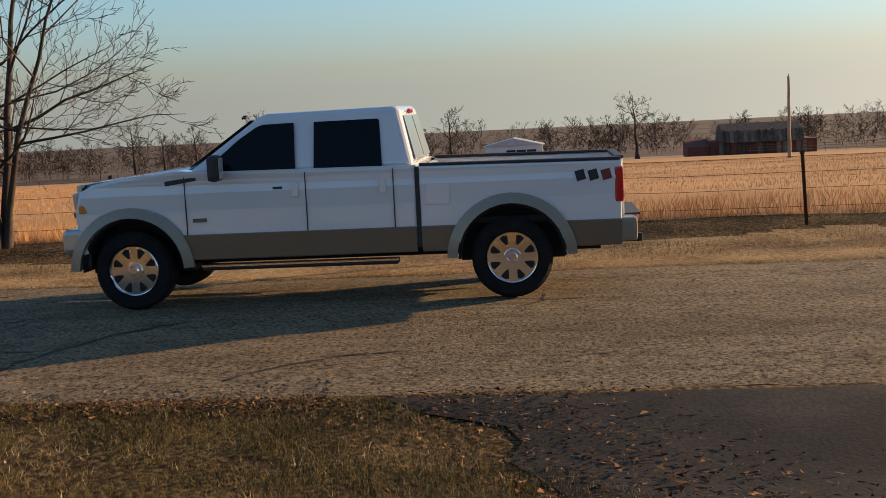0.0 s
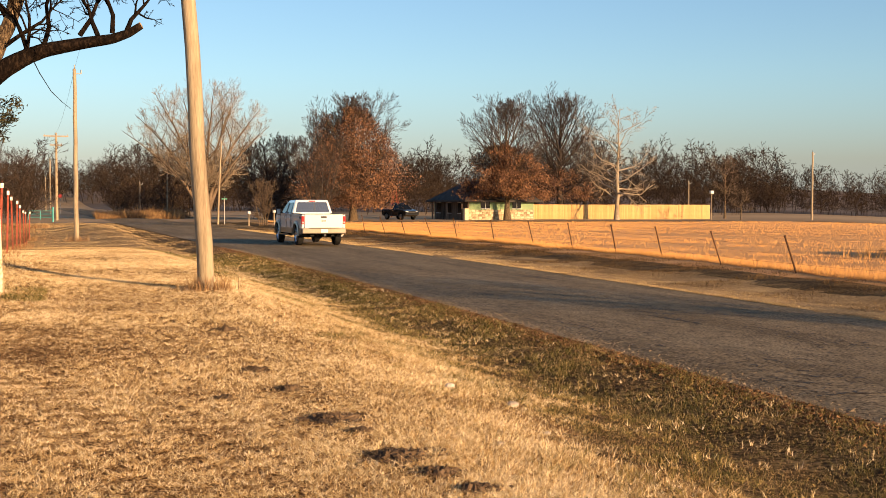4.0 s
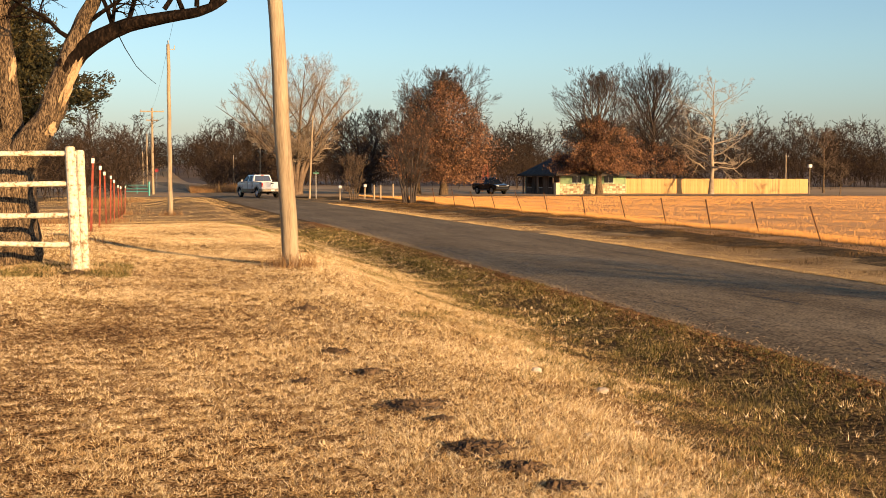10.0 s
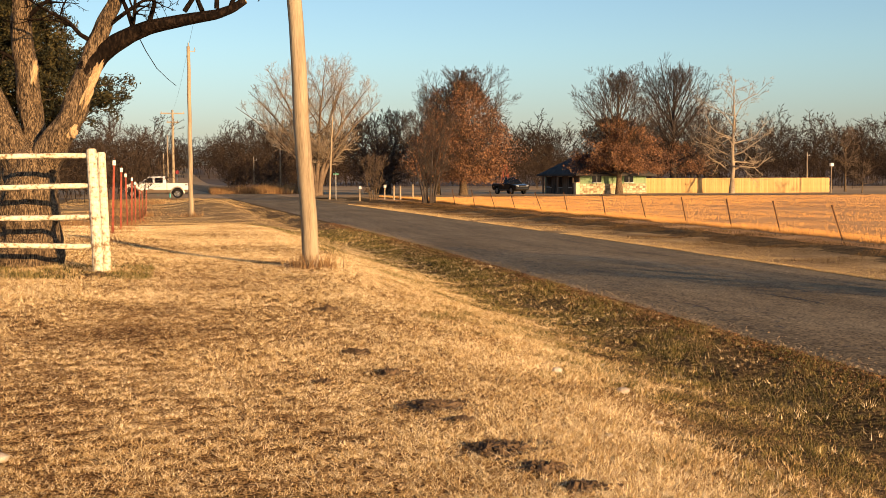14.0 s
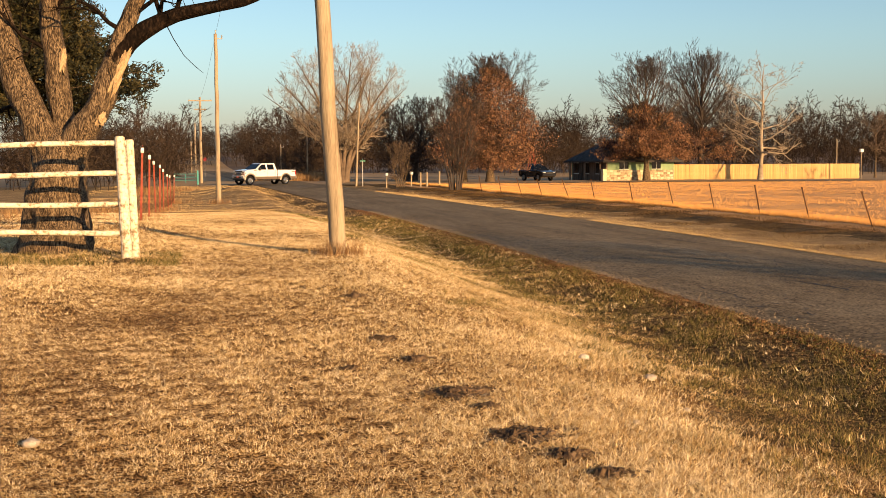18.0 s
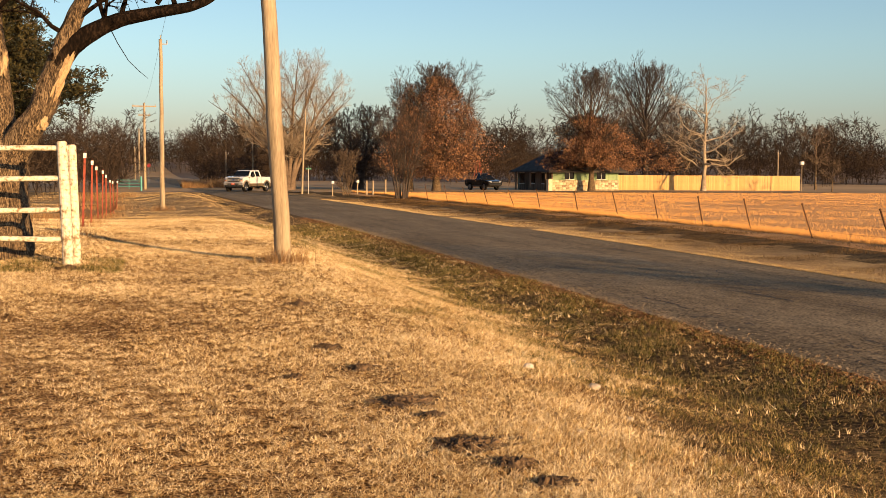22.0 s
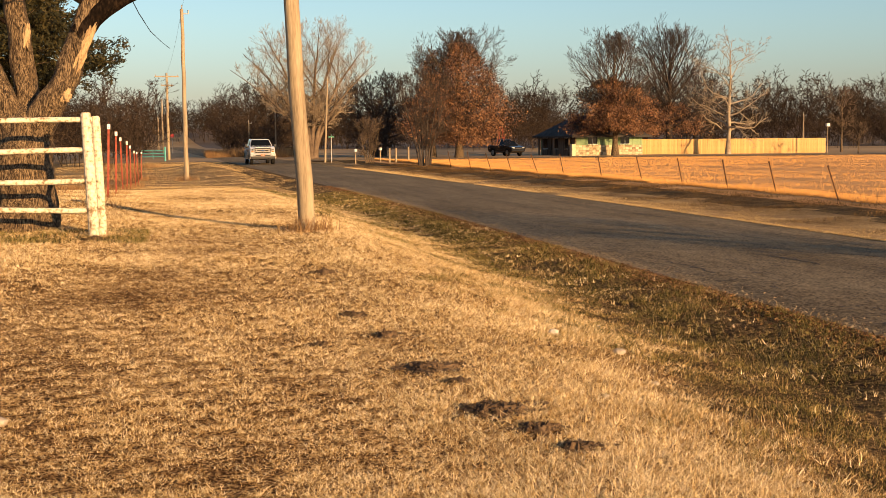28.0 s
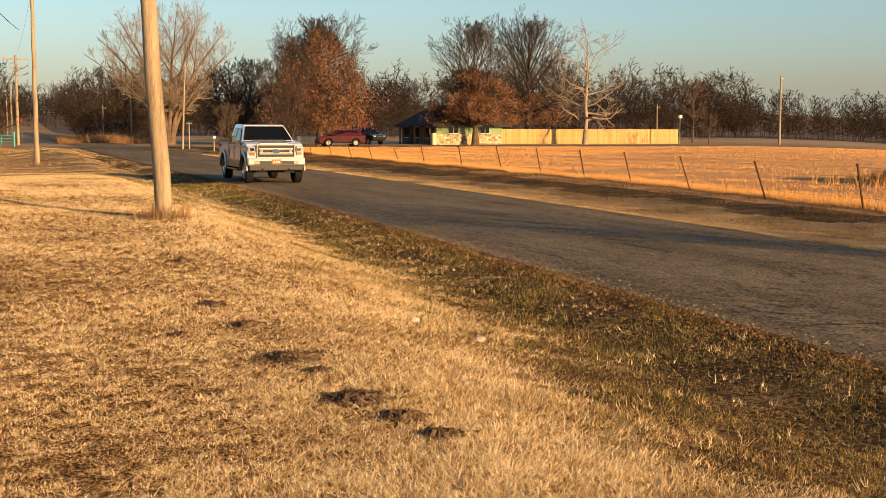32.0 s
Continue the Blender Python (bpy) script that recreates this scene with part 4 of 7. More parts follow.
# ---- trees ----
def tubes(name, lines, mat, smooth=True, rough=0.0):
    """One mesh of tapered tubes from (points, radii, sides); rough: how far the bark stands in and out."""
    verts, faces = [], []
    for pts, rad, n in lines:
        base = len(verts)
        k = len(pts)
        way = pts[-1] - pts[0]
        ref = np.array((0.15, 1.0, 0.1)) if abs(way[1]) < 0.75 * np.linalg.norm(way) else np.array((1.0, 0.1, 0.2))
        for i, p in enumerate(pts):
            d = pts[min(i + 1, k - 1)] - pts[max(i - 1, 0)]
            d = d / (np.linalg.norm(d) + 1e-9)
            a = np.cross(d, ref)
            a = a / (np.linalg.norm(a) + 1e-9)
            b = np.cross(d, a)
            for j in range(n):
                t = 2 * math.pi * j / n
                q = rad[i]
                if rough:
                    q *= 1 + rough * noise.noise(Vector((math.cos(t) * 3.0, math.sin(t) * 3.0, 3.5 * float(p[2]) + base)))
                verts.append(tuple(p + q * (math.cos(t) * a + math.sin(t) * b)))
        for i in range(k - 1):
            for j in range(n):
                m = (j + 1) % n
                faces.append((base + i * n + j, base + i * n + m, base + (i + 1) * n + m, base + (i + 1) * n + j))
        faces.append(tuple(base + (k - 1) * n + j for j in range(n)))
    return mesh_from(name, verts, faces, mat, smooth)


def unit(v):
    return v / (np.linalg.norm(v) + 1e-9)


def grow(rng, p, d, length, r, level, levels, counts, lines, first=0.3, angle=48, ratio=0.55, up=0.3, twist=0.3, taper=0.8, sides=(8, 6, 4, 3, 3), full=0.01):
    n = (7, 5, 3, 2, 2)[level]
    pts, rad, dirs = [p], [r], [d]
    for i in range(n):
        d = unit(d + rng.normal(0, twist / math.sqrt(n), 3) + np.array((0, 0, up / n)))
        p = p + d * length / n
        pts.append(p)
        rad.append(max(0.004, r * (1 - taper * (i + 1) / n)))
        dirs.append(d)
    lines.append((pts, rad, sides[level], level))
    if level >= levels:
        return
    c = counts[level] if level != 1 else max(2, round(counts[1] * min(1.0, length / full)))
    turn = rng.rand() * 6.28
    for j in range(c):
        f = first + (0.98 - first) * (j + rng.rand() * 0.8) / c if level == 0 else 0.22 + 0.76 * (j + rng.rand()) / c
        i = min(int(f * n), n - 1)
        k = f * n - i
        base = pts[i] * (1 - k) + pts[i + 1] * k
        rr = rad[i] * (1 - k) + rad[i + 1] * k
        turn += 2.4 + rng.normal(0, 0.35)
        ax = dirs[i + 1]
        a = unit(np.cross(ax, (0.3, 0.5, 0.8)))
        b = np.cross(ax, a)
        tilt = radians(angle * (0.75 + 0.5 * rng.rand()) * (1.15 - 0.45 * f if level == 0 else 1))
        cd = unit(math.cos(tilt) * ax + math.sin(tilt) * (math.cos(turn) * a + math.sin(turn) * b))
        ln = length * ratio * (1.15 - 0.62 * f) * (0.8 + 0.4 * rng.rand())
        grow(rng, base, cd, ln, max(0.006, rr * 0.62), level + 1, levels, counts, lines, 0.2, angle * 0.95, ratio, up * 0.8, twist, taper, sides, full)


def leaf_dome(rng, zlo, zhi, reach, count, size):
    """Leaves in clumps with gaps, filling a rounded crown from zlo to zhi."""
    m = count * 4
    f = rng.rand(m)
    ang = rng.rand(m) * 6.28
    edge = reach * np.sin(math.pi * (0.24 + 0.70 * f)) ** 0.7
    for q in range(5):
        edge = edge * (1 + 0.09 * np.sin((2 + q) * ang + rng.normal(0, 12) * f + 6.28 * rng.rand()))
    r = edge * rng.rand(m) ** 0.5 * (1 + np.abs(rng.normal(0, 0.07, m)))
    c = np.stack([r * np.cos(ang), r * np.sin(ang), zlo + (zhi - zlo) * f - 0.14 * r + rng.normal(0, 0.15, m)], 1)
    clump = np.zeros(m)
    for _ in range(9):
        q = rng.normal(0, 2.2, 3)
        clump += np.sin(c @ q + rng.rand() * 6.28)
    c = c[clump + rng.normal(0, 0.8, m) > 0.5 + 1.6 * f ** 3][:count]
    n = len(c)
    a, b = rng.normal(0, 1, (n, 3)), rng.normal(0, 1, (n, 3))
    a /= np.linalg.norm(a, axis=1)[:, None]
    b /= np.linalg.norm(b, axis=1)[:, None]
    s = size * (0.5 + rng.rand(n, 1))
    return np.stack([c - a * s * 0.6, c + a * s * 0.6, c + b * s], 1)


def make_tree(name, at, label, seed, stems, R, clear, n=(22, 8, 7, 5), el=(15, 65), shape="oval", bark="bark", twig="twig", leaves=None, group="", thin=0.012, twist=0.20, levels=4, up=0.35, ratio=0.5, far=True, bow=1.25):
    """stems: (dx, dy, lean x, lean y, height, radius). Limbs fill a crown of radius R above clear. Trunks, limbs and crown are parts."""
    rng = np.random.RandomState(seed)
    x, y = at
    t = thing(name, pose(x, y, ground_z(x, y) - 0.05), label, "tree", group)
    lines, trunks = [], []
    for dx, dy, lx, ly, h, r in stems:
        m = 9
        pts = []
        for k in range(m + 1):
            f = k / m
            pts.append(np.array((dx + lx * h * f ** bow + rng.normal(0, 0.012 * h) * (k > 1) * twist, dy + ly * h * f ** bow + rng.normal(0, 0.012 * h) * (k > 1) * twist, h * f)))
        rad = [max(thin, r * (1 - 0.93 * (k / m) ** 0.9)) for k in range(m + 1)]
        rad[0] *= 1.4
        trunks.append((pts, rad, 10))
        turn = rng.rand() * 6.28
        for j in range(n[0]):
            f = ((j + rng.rand()) / n[0]) ** 1.3
            z = clear + (h * 0.97 - clear) * f
            i = min(int(z / h * m), m - 1)
            k = z / h * m - i
            base = pts[i] * (1 - k) + pts[i + 1] * k
            rr = rad[i] * (1 - k) + rad[i + 1] * k
            env = {"oval": math.sin(math.pi * (0.18 + 0.72 * f)) ** 0.7, "low": (1 - f) ** 0.55 * min(1, 0.6 + 3 * f), "egg": math.sin(math.pi * (0.30 + 0.66 * f)) ** 0.75, "fan": 0.35 + 0.65 * math.sin(math.pi * (0.25 + 0.6 * f))}[shape]
            tilt = radians(el[0] + (el[1] - el[0]) * f + rng.normal(0, 7))
            turn += 2.4 + rng.normal(0, 0.3)
            ln = R * env * (0.8 + 0.35 * rng.rand()) / max(0.45, math.cos(tilt)) * 0.92
            ln = min(ln, 0.4 + 0.86 * (h * 1.02 - z) / max(math.sin(tilt), 0.25))
            d = np.array((math.cos(turn) * math.cos(tilt), math.sin(turn) * math.cos(tilt), math.sin(tilt)))
            grow(rng, base, d, ln, max(thin * 1.6, min(rr * 0.55, 0.02 * ln + 0.02)), 1, levels, (0, *n[1:]), lines, 0.2, 38, ratio, up, twist, full=0.75 * R)
    fat = [(p, [max(q, thin) for q in r], s, lv) for p, r, s, lv in lines]
    for one in trunks:
        piece("trunk", tubes("trunk", [one], bark), t, Matrix.Identity(4))
    piece("limb_work", tubes("limb_work", [(p, r, s) for p, r, s, lv in fat if lv == 1], bark), t, Matrix.Identity(4))
    fine = levels if far else 9
    piece("crown", tubes("crown", [(p, r, 3) for p, r, s, lv in fat if 2 <= lv < fine], twig, False), t, Matrix.Identity(4))
    if far:
        a = np.array([p[0] for p, r, s, lv in fat if lv >= fine])
        b = np.array([p[-1] for p, r, s, lv in fat if lv >= fine])
        w = rng.normal(0, 1, a.shape)
        w = w / np.linalg.norm(w, axis=1)[:, None] * thin * 2.2
        piece("fine_crown", tri_mesh("fine_crown", np.stack([a - w, a + w, b], 1), twig), t, Matrix.Identity(4))
    if leaves:
        piece("foliage", tri_mesh("foliage", leaf_dome(rng, *leaves[:5]), leaves[5]), t, Matrix.Identity(4))
    return t


make_tree("multi_stem_tree", (17.75, 7.6), "bare many-stemmed tree beside the field fence", 5,
          [(0.0, 0.0, -0.05, 0.12, 6.6, 0.085), (0.10, -0.06, 0.06, -0.12, 6.8, 0.085), (-0.08, 0.08, -0.12, 0.34, 5.8, 0.07), (0.06, 0.10, 0.24, 0.04, 6.2, 0.07), (0.0, -0.12, -0.06, -0.34, 5.6, 0.068), (-0.1, 0.0, -0.2, -0.08, 6.0, 0.06)],
          3.1, 1.2, n=(8, 7, 5, 3), el=(8, 58), shape="fan", thin=0.0038, bark="dark_twig", twig="dark_twig", twist=0.32, far=False, bow=1.4)
make_tree("spreading_tree", (13.7, 128), "large pale bare tree with a wide fan of limbs", 11,
          [(0.1 * k - 0.4, 0.1 * (k % 3), lx, ly, h, 0.27) for k, (lx, ly, h) in enumerate(((-0.86, 0.0, 9.2), (-0.60, 0.15, 11.0), (-0.38, -0.2, 12.6), (-0.15, 0.15, 13.4), (0.06, -0.15, 13.8), (0.27, 0.2, 13.2), (0.48, 0.0, 11.8), (0.66, 0.1, 10.0)))],
          3.6, 3.0, n=(14, 9, 7, 5), el=(22, 68), shape="fan", bark="twig", twig="pale_twig", thin=0.006, twist=0.2, bow=1.75)
make_tree("oak_tree", (28.0, 121.5), "oak tree holding rust-brown winter leaves", 12, [(0, 0, 0, 0, 12.0, 0.38)], 4.6, 1.9, n=(38, 9, 8, 8), el=(20, 78), shape="egg", twig="dark_twig", thin=0.008, twist=0.12, leaves=(1.8, 11.6, 4.9, 40000, 0.125, "brown_leaf"))
make_tree("oak_tree", (25.9, 124.5), "second oak trunk dark among rust-brown leaves", 22, [(0, 0, 0.03, 0, 10.6, 0.3)], 3.4, 2.2, n=(26, 8, 7, 5), el=(25, 72), leaves=(2.4, 8.6, 3.0, 13000, 0.115, "brown_leaf"))
make_tree("maple_tree", (45.5, 123.4), "tall tree, bare above with rust-brown leaves below", 13, [(0, 0, -0.02, 0, 12.2, 0.34)], 4.8, 2.0, n=(40, 9, 8, 8), el=(22, 78), shape="egg", twig="dark_twig", thin=0.008, twist=0.10, leaves=(2.9, 8.4, 4.6, 34000, 0.12, "brown_leaf"))
make_tree("elm_tree", (56.5, 135.0), "tall bare dark tree behind the board fence", 14, [(0, 0, 0.0, 0, 13.7, 0.46)], 5.4, 2.4, n=(42, 9, 8, 8), el=(20, 78), shape="egg", thin=0.008, bark="dark_twig", twig="dark_twig", twist=0.12, leaves=(2.6, 6.0, 4.4, 6000, 0.12, "brown_leaf"))
make_tree("sycamore_tree", (59.0, 124.5), "pale-barked bare sycamore with crooked limbs", 15, [(0, 0, 0.02, 0, 12.6, 0.27)], 6.0, 2.2, n=(22, 7, 6, 5), el=(-8, 56), shape="egg", twist=0.62, bark="pale_twig", twig="pale_twig", ratio=0.42, up=0.22, thin=0.009)
make_tree("bush_tree", (17.4, 86.5), "bare brown many-stemmed small tree at the verge", 16,
          [(k * 0.16 - 0.4, (k % 3) * 0.15, (k - 2.5) * 0.10, 0.03, 6.6 - 0.3 * abs(k - 2.5), 0.08) for k in range(6)], 1.7, 0.9, n=(10, 7, 6, 4), el=(35, 72), shape="fan", thin=0.006, bark="dark_twig", twig="dark_twig")
make_tree("dark_tree", (21.5, 133.0), "dense dark bare tree", 17, [(0, 0, -0.12, 0, 8.2, 0.3), (0.6, 0, 0.16, 0, 8.4, 0.28), (-0.5, 0, -0.34, 0, 7.2, 0.25)], 4.0, 0.9, n=(22, 8, 7, 5), el=(0, 66), shape="egg", bark="dark_twig", twig="dark_twig")
make_tree("red_bush", (15.2, 100.5), "reddish upright bare shrub", 18, [(k * 0.15, 0, (k - 2) * 0.1, 0, 3.3, 0.05) for k in range(5)], 0.8, 0.4, n=(7, 6, 5, 3), el=(45, 75), shape="fan", thin=0.008)
make_tree("small_yard_tree", (71.2, 118.5), "small bare ornamental tree in the yard", 19, [(0, 0, 0.05, 0, 3.0, 0.08)], 1.7, 0.8, n=(10, 7, 5, 3), el=(10, 60), shape="fan", thin=0.008)
make_tree("slim_yard_tree", (76.5, 131.0), "slim bare tree behind the yard", 20, [(0, 0, 0, 0, 7.2, 0.14)], 2.2, 1.8, n=(16, 7, 5, 3), el=(15, 65))
make_tree("round_tree", (84.0, 190.0), "broad bare brown tree at the edge of the woods", 23, [(0, 0, 0, 0, 12.5, 0.4), (1, 0, 0.2, 0, 11, 0.3), (-1, 0, -0.2, 0, 11, 0.3)], 6.5, 2.0, n=(18, 8, 7, 5), el=(5, 65), bark="dark_twig", twig="dark_twig", thin=0.016)
for k, (x, y, h, sd) in enumerate(((197, 46, 9.5, 31), (198, 33.5, 8.5, 32), (200, 14.5, 9.0, 33), (202, -16.0, 10.5, 34), (193, 66, 9.0, 35), (199.5, 57.5, 8.5, 36), (196, 62, 7.0, 37))):
    make_tree("farm_tree", (x, y), "bare spreading tree in the far farmyard", sd, [(0, 0, 0, 0.05, h, 0.36)], h * 0.42, 2.2, n=(13, 6, 5, 4), el=(10, 58), twist=0.55, bark="dark_twig", twig="dark_twig", group="farmyard trees", thin=0.016)


def yard_tree():
    """The shade tree behind the rail fence: three stems and a sawn-off limb over the lawn."""
    near = 0.945
    x, y = -2.23 * near, 18.35 * near
    z = ground_z(x, y)
    t = thing("shade_tree", pose(x, y, z), "old bare shade tree with rough bark and a sawn-off limb", "tree")
    o = np.array((x, y, z))

    def spot(p):
        return np.array((p[0] * near, p[1] * near, 2 + (p[2] - 2) * near)) - o

    def path(pts):
        return [spot(p) for p in pts]

    def knotty(nm, pts, rad, sides=18, skin="bark"):
        """A bark tube with many rings along a smooth line."""
        n = 8 * (len(pts) - 1)
        k = np.arange(len(pts))
        s = np.linspace(0, len(pts) - 1, n + 1)
        arr = np.array(pts)
        q = [np.array([np.interp(v, k, arr[:, c]) for c in range(3)]) for v in s]
        for _ in range(3):
            q = [q[0]] + [(q[i - 1] + 2 * q[i] + q[i + 1]) / 4 for i in range(1, n)] + [q[-1]]
        return piece(nm, tubes(nm, [(q, [float(np.interp(v, k, rad)) for v in s], sides)], skin, True, 0.28), t, Matrix.Identity(4))

    trunk = path([(-2.25, 18.35, z - 0.25), (-2.23, 18.36, z + 0.40), (-2.18, 18.38, 1.75), (-2.12, 18.40, 2.25), (-2.10, 18.40, 2.5)])
    knotty("trunk", trunk, [0.58, 0.415, 0.375, 0.30, 0.12], 30)
    stems = [([(-2.25, 18.40, 2.1), (-2.50, 18.48, 2.67), (-2.85, 18.62, 3.48), (-3.05, 18.73, 4.53), (-3.2, 18.84, 6.2)], [0.26, 0.24, 0.21, 0.18, 0.12]),
             ([(-2.12, 18.45, 2.1), (-2.12, 18.63, 2.67), (-2.19, 18.69, 3.33), (-2.28, 18.76, 4.07), (-2.24, 18.81, 5.05), (-2.03, 18.83, 6.5)], [0.24, 0.19, 0.18, 0.16, 0.14, 0.09]),
             ([(-2.02, 18.38, 2.1), (-1.76, 18.24, 2.54), (-1.52, 18.21, 2.9), (-1.32, 18.21, 3.55), (-1.14, 18.2, 4.03), (-0.91, 18.18, 4.52), (-0.7, 18.18, 5.24), (-0.41, 18.18, 6.6)], [0.26, 0.22, 0.20, 0.17, 0.13, 0.11, 0.10, 0.07])]
    for pts, rad in stems:
        knotty("stem", path(pts), [0.86 * r for r in rad], 22)
    limb = [(-1.36, 18.2, 3.50), (-1.14, 18.2, 3.74), (-0.92, 18.15, 3.90), (-0.66, 18.1, 4.05), (-0.44, 18.06, 4.14), (0.12, 17.95, 4.25), (0.50, 17.86, 4.31), (0.72, 17.83, 4.40), (0.90, 17.79, 4.52)]
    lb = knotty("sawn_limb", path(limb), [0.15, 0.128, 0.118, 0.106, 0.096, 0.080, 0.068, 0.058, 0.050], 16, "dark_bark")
    end = spot((0.90, 17.79, 4.52))
    d = unit(np.array((0.18, -0.04, 0.10)))
    piece("sawn_face", tubes("sawn_face", [([end - d * 0.01, end + d * 0.006], [0.046, 0.046], 10)], "cut_wood"), lb, Matrix.Identity(4))
    for at, size, turn in (((-1.285, 18.09, 3.28), (0.062, 0.045, 0.40), 22), ((-1.56, 18.08, 2.66), (0.085, 0.05, 0.10), 30), ((-2.09, 18.53, 3.50), (0.05, 0.02, 0.17), 5)):
        wound = bmesh.new()
        bmesh.ops.create_icosphere(wound, subdivisions=4, radius=1.0)
        for v in wound.verts:
            q = 0.9 + 0.55 * noise.noise(v.co * 1.9 + Vector(at)) + 0.40 * noise.noise(v.co * 5.0 + Vector(at)) + 0.16 * noise.noise(v.co * 13.0)
            v.co = Vector((v.co.x * size[0] * q, v.co.y * size[1] * q, v.co.z * size[2] * q))
        part("bare_wood_patch", wound, "cut_wood", t, "pale barkless patch", smooth=True).matrix_basis = Matrix.Translation(spot(at).tolist()) @ pose(0, 0, 0, 0, turn, 0)
    rng = np.random.RandomState(8)
    lines = []
    starts = [((-0.44, 18.06, 4.22), (0.1, 0, 1), 1.5), ((0.05, 17.96, 4.36), (0.35, 0, 1), 1.3), ((0.5, 17.87, 4.40), (0.1, 0.1, 1), 1.2), ((-0.8, 18.13, 4.0), (0.5, -0.2, 0.7), 1.0),
              ((-0.91, 18.18, 4.52), (-0.5, 0, 1), 1.6), ((-0.7, 18.18, 5.24), (0.7, 0, 0.7), 1.6), ((-0.6, 18.18, 5.6), (-0.6, 0, 0.8), 1.6), ((-0.45, 18.18, 6.4), (0.2, 0, 1), 2.0),
              ((-2.24, 18.81, 5.05), (0.7, 0, 0.8), 1.8), ((-2.24, 18.81, 5.0), (-0.7, 0.2, 0.8), 1.8), ((-2.05, 18.83, 6.4), (0.1, 0, 1), 2.2), ((-3.05, 18.73, 4.6), (-0.5, 0, 0.8), 2.0), ((-3.15, 18.8, 5.9), (-0.2, 0, 1), 2.4),
              ((-2.6, 18.5, 2.9), (-0.9, -0.2, 0.2), 1.6), ((-2.85, 18.6, 3.5), (-0.9, -0.3, 0.1), 1.5), ((-2.95, 18.68, 4.1), (-0.6, -0.4, 0.6), 1.6)]
    starts += [((-0.66, 18.1, 4.1), (-0.2, -0.2, 1), 1.2), ((0.3, 17.9, 4.36), (-0.2, 0.1, 1), 1.0), ((0.7, 17.83, 4.43), (0.3, 0, 1), 0.9), ((-1.1, 18.2, 4.1), (0.6, -0.3, 0.5), 1.3), ((-1.2, 18.2, 3.9), (-0.7, -0.3, 0.5), 1.2),
               ((-2.2, 18.7, 3.6), (-0.6, -0.5, 0.5), 1.3), ((-2.2, 18.75, 4.3), (0.6, -0.4, 0.6), 1.3)]
    for p, dd, ln in starts:
        grow(rng, spot(p), unit(np.array(dd, float)), ln, 0.035, 1, 4, (0, 7, 5, 3), lines, 0.2, 48, 0.5, 0.1, 0.6)
    # drooping twig by the pole
    pts = path([(-0.62, 18.1, 4.05), (-0.5, 18.05, 3.8), (-0.35, 18.0, 3.55), (-0.2, 17.98, 3.4), (-0.08, 17.95, 3.3)])
    lines.append((pts, [0.007, 0.006, 0.005, 0.004, 0.003], 4, 2))
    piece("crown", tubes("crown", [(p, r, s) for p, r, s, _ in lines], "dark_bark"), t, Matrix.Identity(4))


yard_tree()


def cedar(x, y, h, rad, seed, label):
    rng = np.random.RandomState(seed)
    z = ground_z(x, y)
    t = thing("cedar_tree", pose(x, y, z - 0.05), label, "tree")
    top = [np.array((0, 0, 0.0)), np.array((0.1, 0, h * 0.5)), np.array((0.05, 0.05, h))]
    piece("trunk", tubes("trunk", [(top, [0.2, 0.12, 0.02], 8)], "bark"), t, Matrix.Identity(4))
    lines, tri = [], []
    for k in range(150):
        f = (k + rng.rand()) / 150
        hz = h * (0.40 + 0.58 * f)
        ln = rad * (1 - f) ** 0.6 * (0.7 + 0.5 * rng.rand())
        a = rng.rand() * 6.28
        d = np.array((math.cos(a), math.sin(a), 0.15 + 0.3 * rng.rand()))
        p0 = np.array((0.05, 0, hz))
        p1 = p0 + d * ln * 0.6
        p2 = p0 + d * ln + np.array((0, 0, -0.05 * ln))
        lines.append(([p0, p1, p2], [0.035, 0.02, 0.008], 4))
        n = 640
        u = 0.15 + 0.9 * rng.rand(16, 1) ** 0.7
        clump = p0 + (p2 - p0) * u + rng.normal(0, 0.20, (16, 3))
        c = np.repeat(clump, 40, 0) + rng.normal(0, 0.085, (n, 3))
        dd = rng.normal(0, 1, (n, 3)) + d * 1.0
        dd /= np.linalg.norm(dd, axis=1)[:, None]
        e = np.cross(dd, rng.normal(0, 1, (n, 3)))
        e /= np.linalg.norm(e, axis=1)[:, None]
        s = 0.06 + 0.09 * rng.rand(n, 1)
        tri.append(np.stack([c - e * s * 0.22, c + e * s * 0.22, c + dd * s], 1))
    piece("branchwork", tubes("branchwork", lines, "bark"), t, Matrix.Identity(4))
    piece("needles", tri_mesh("needles", np.concatenate(tri), "cedar_leaf"), t, Matrix.Identity(4))


cedar(-4.85, 35.6, 6.5, 2.9, 4, "dark green cedar behind the shade tree")


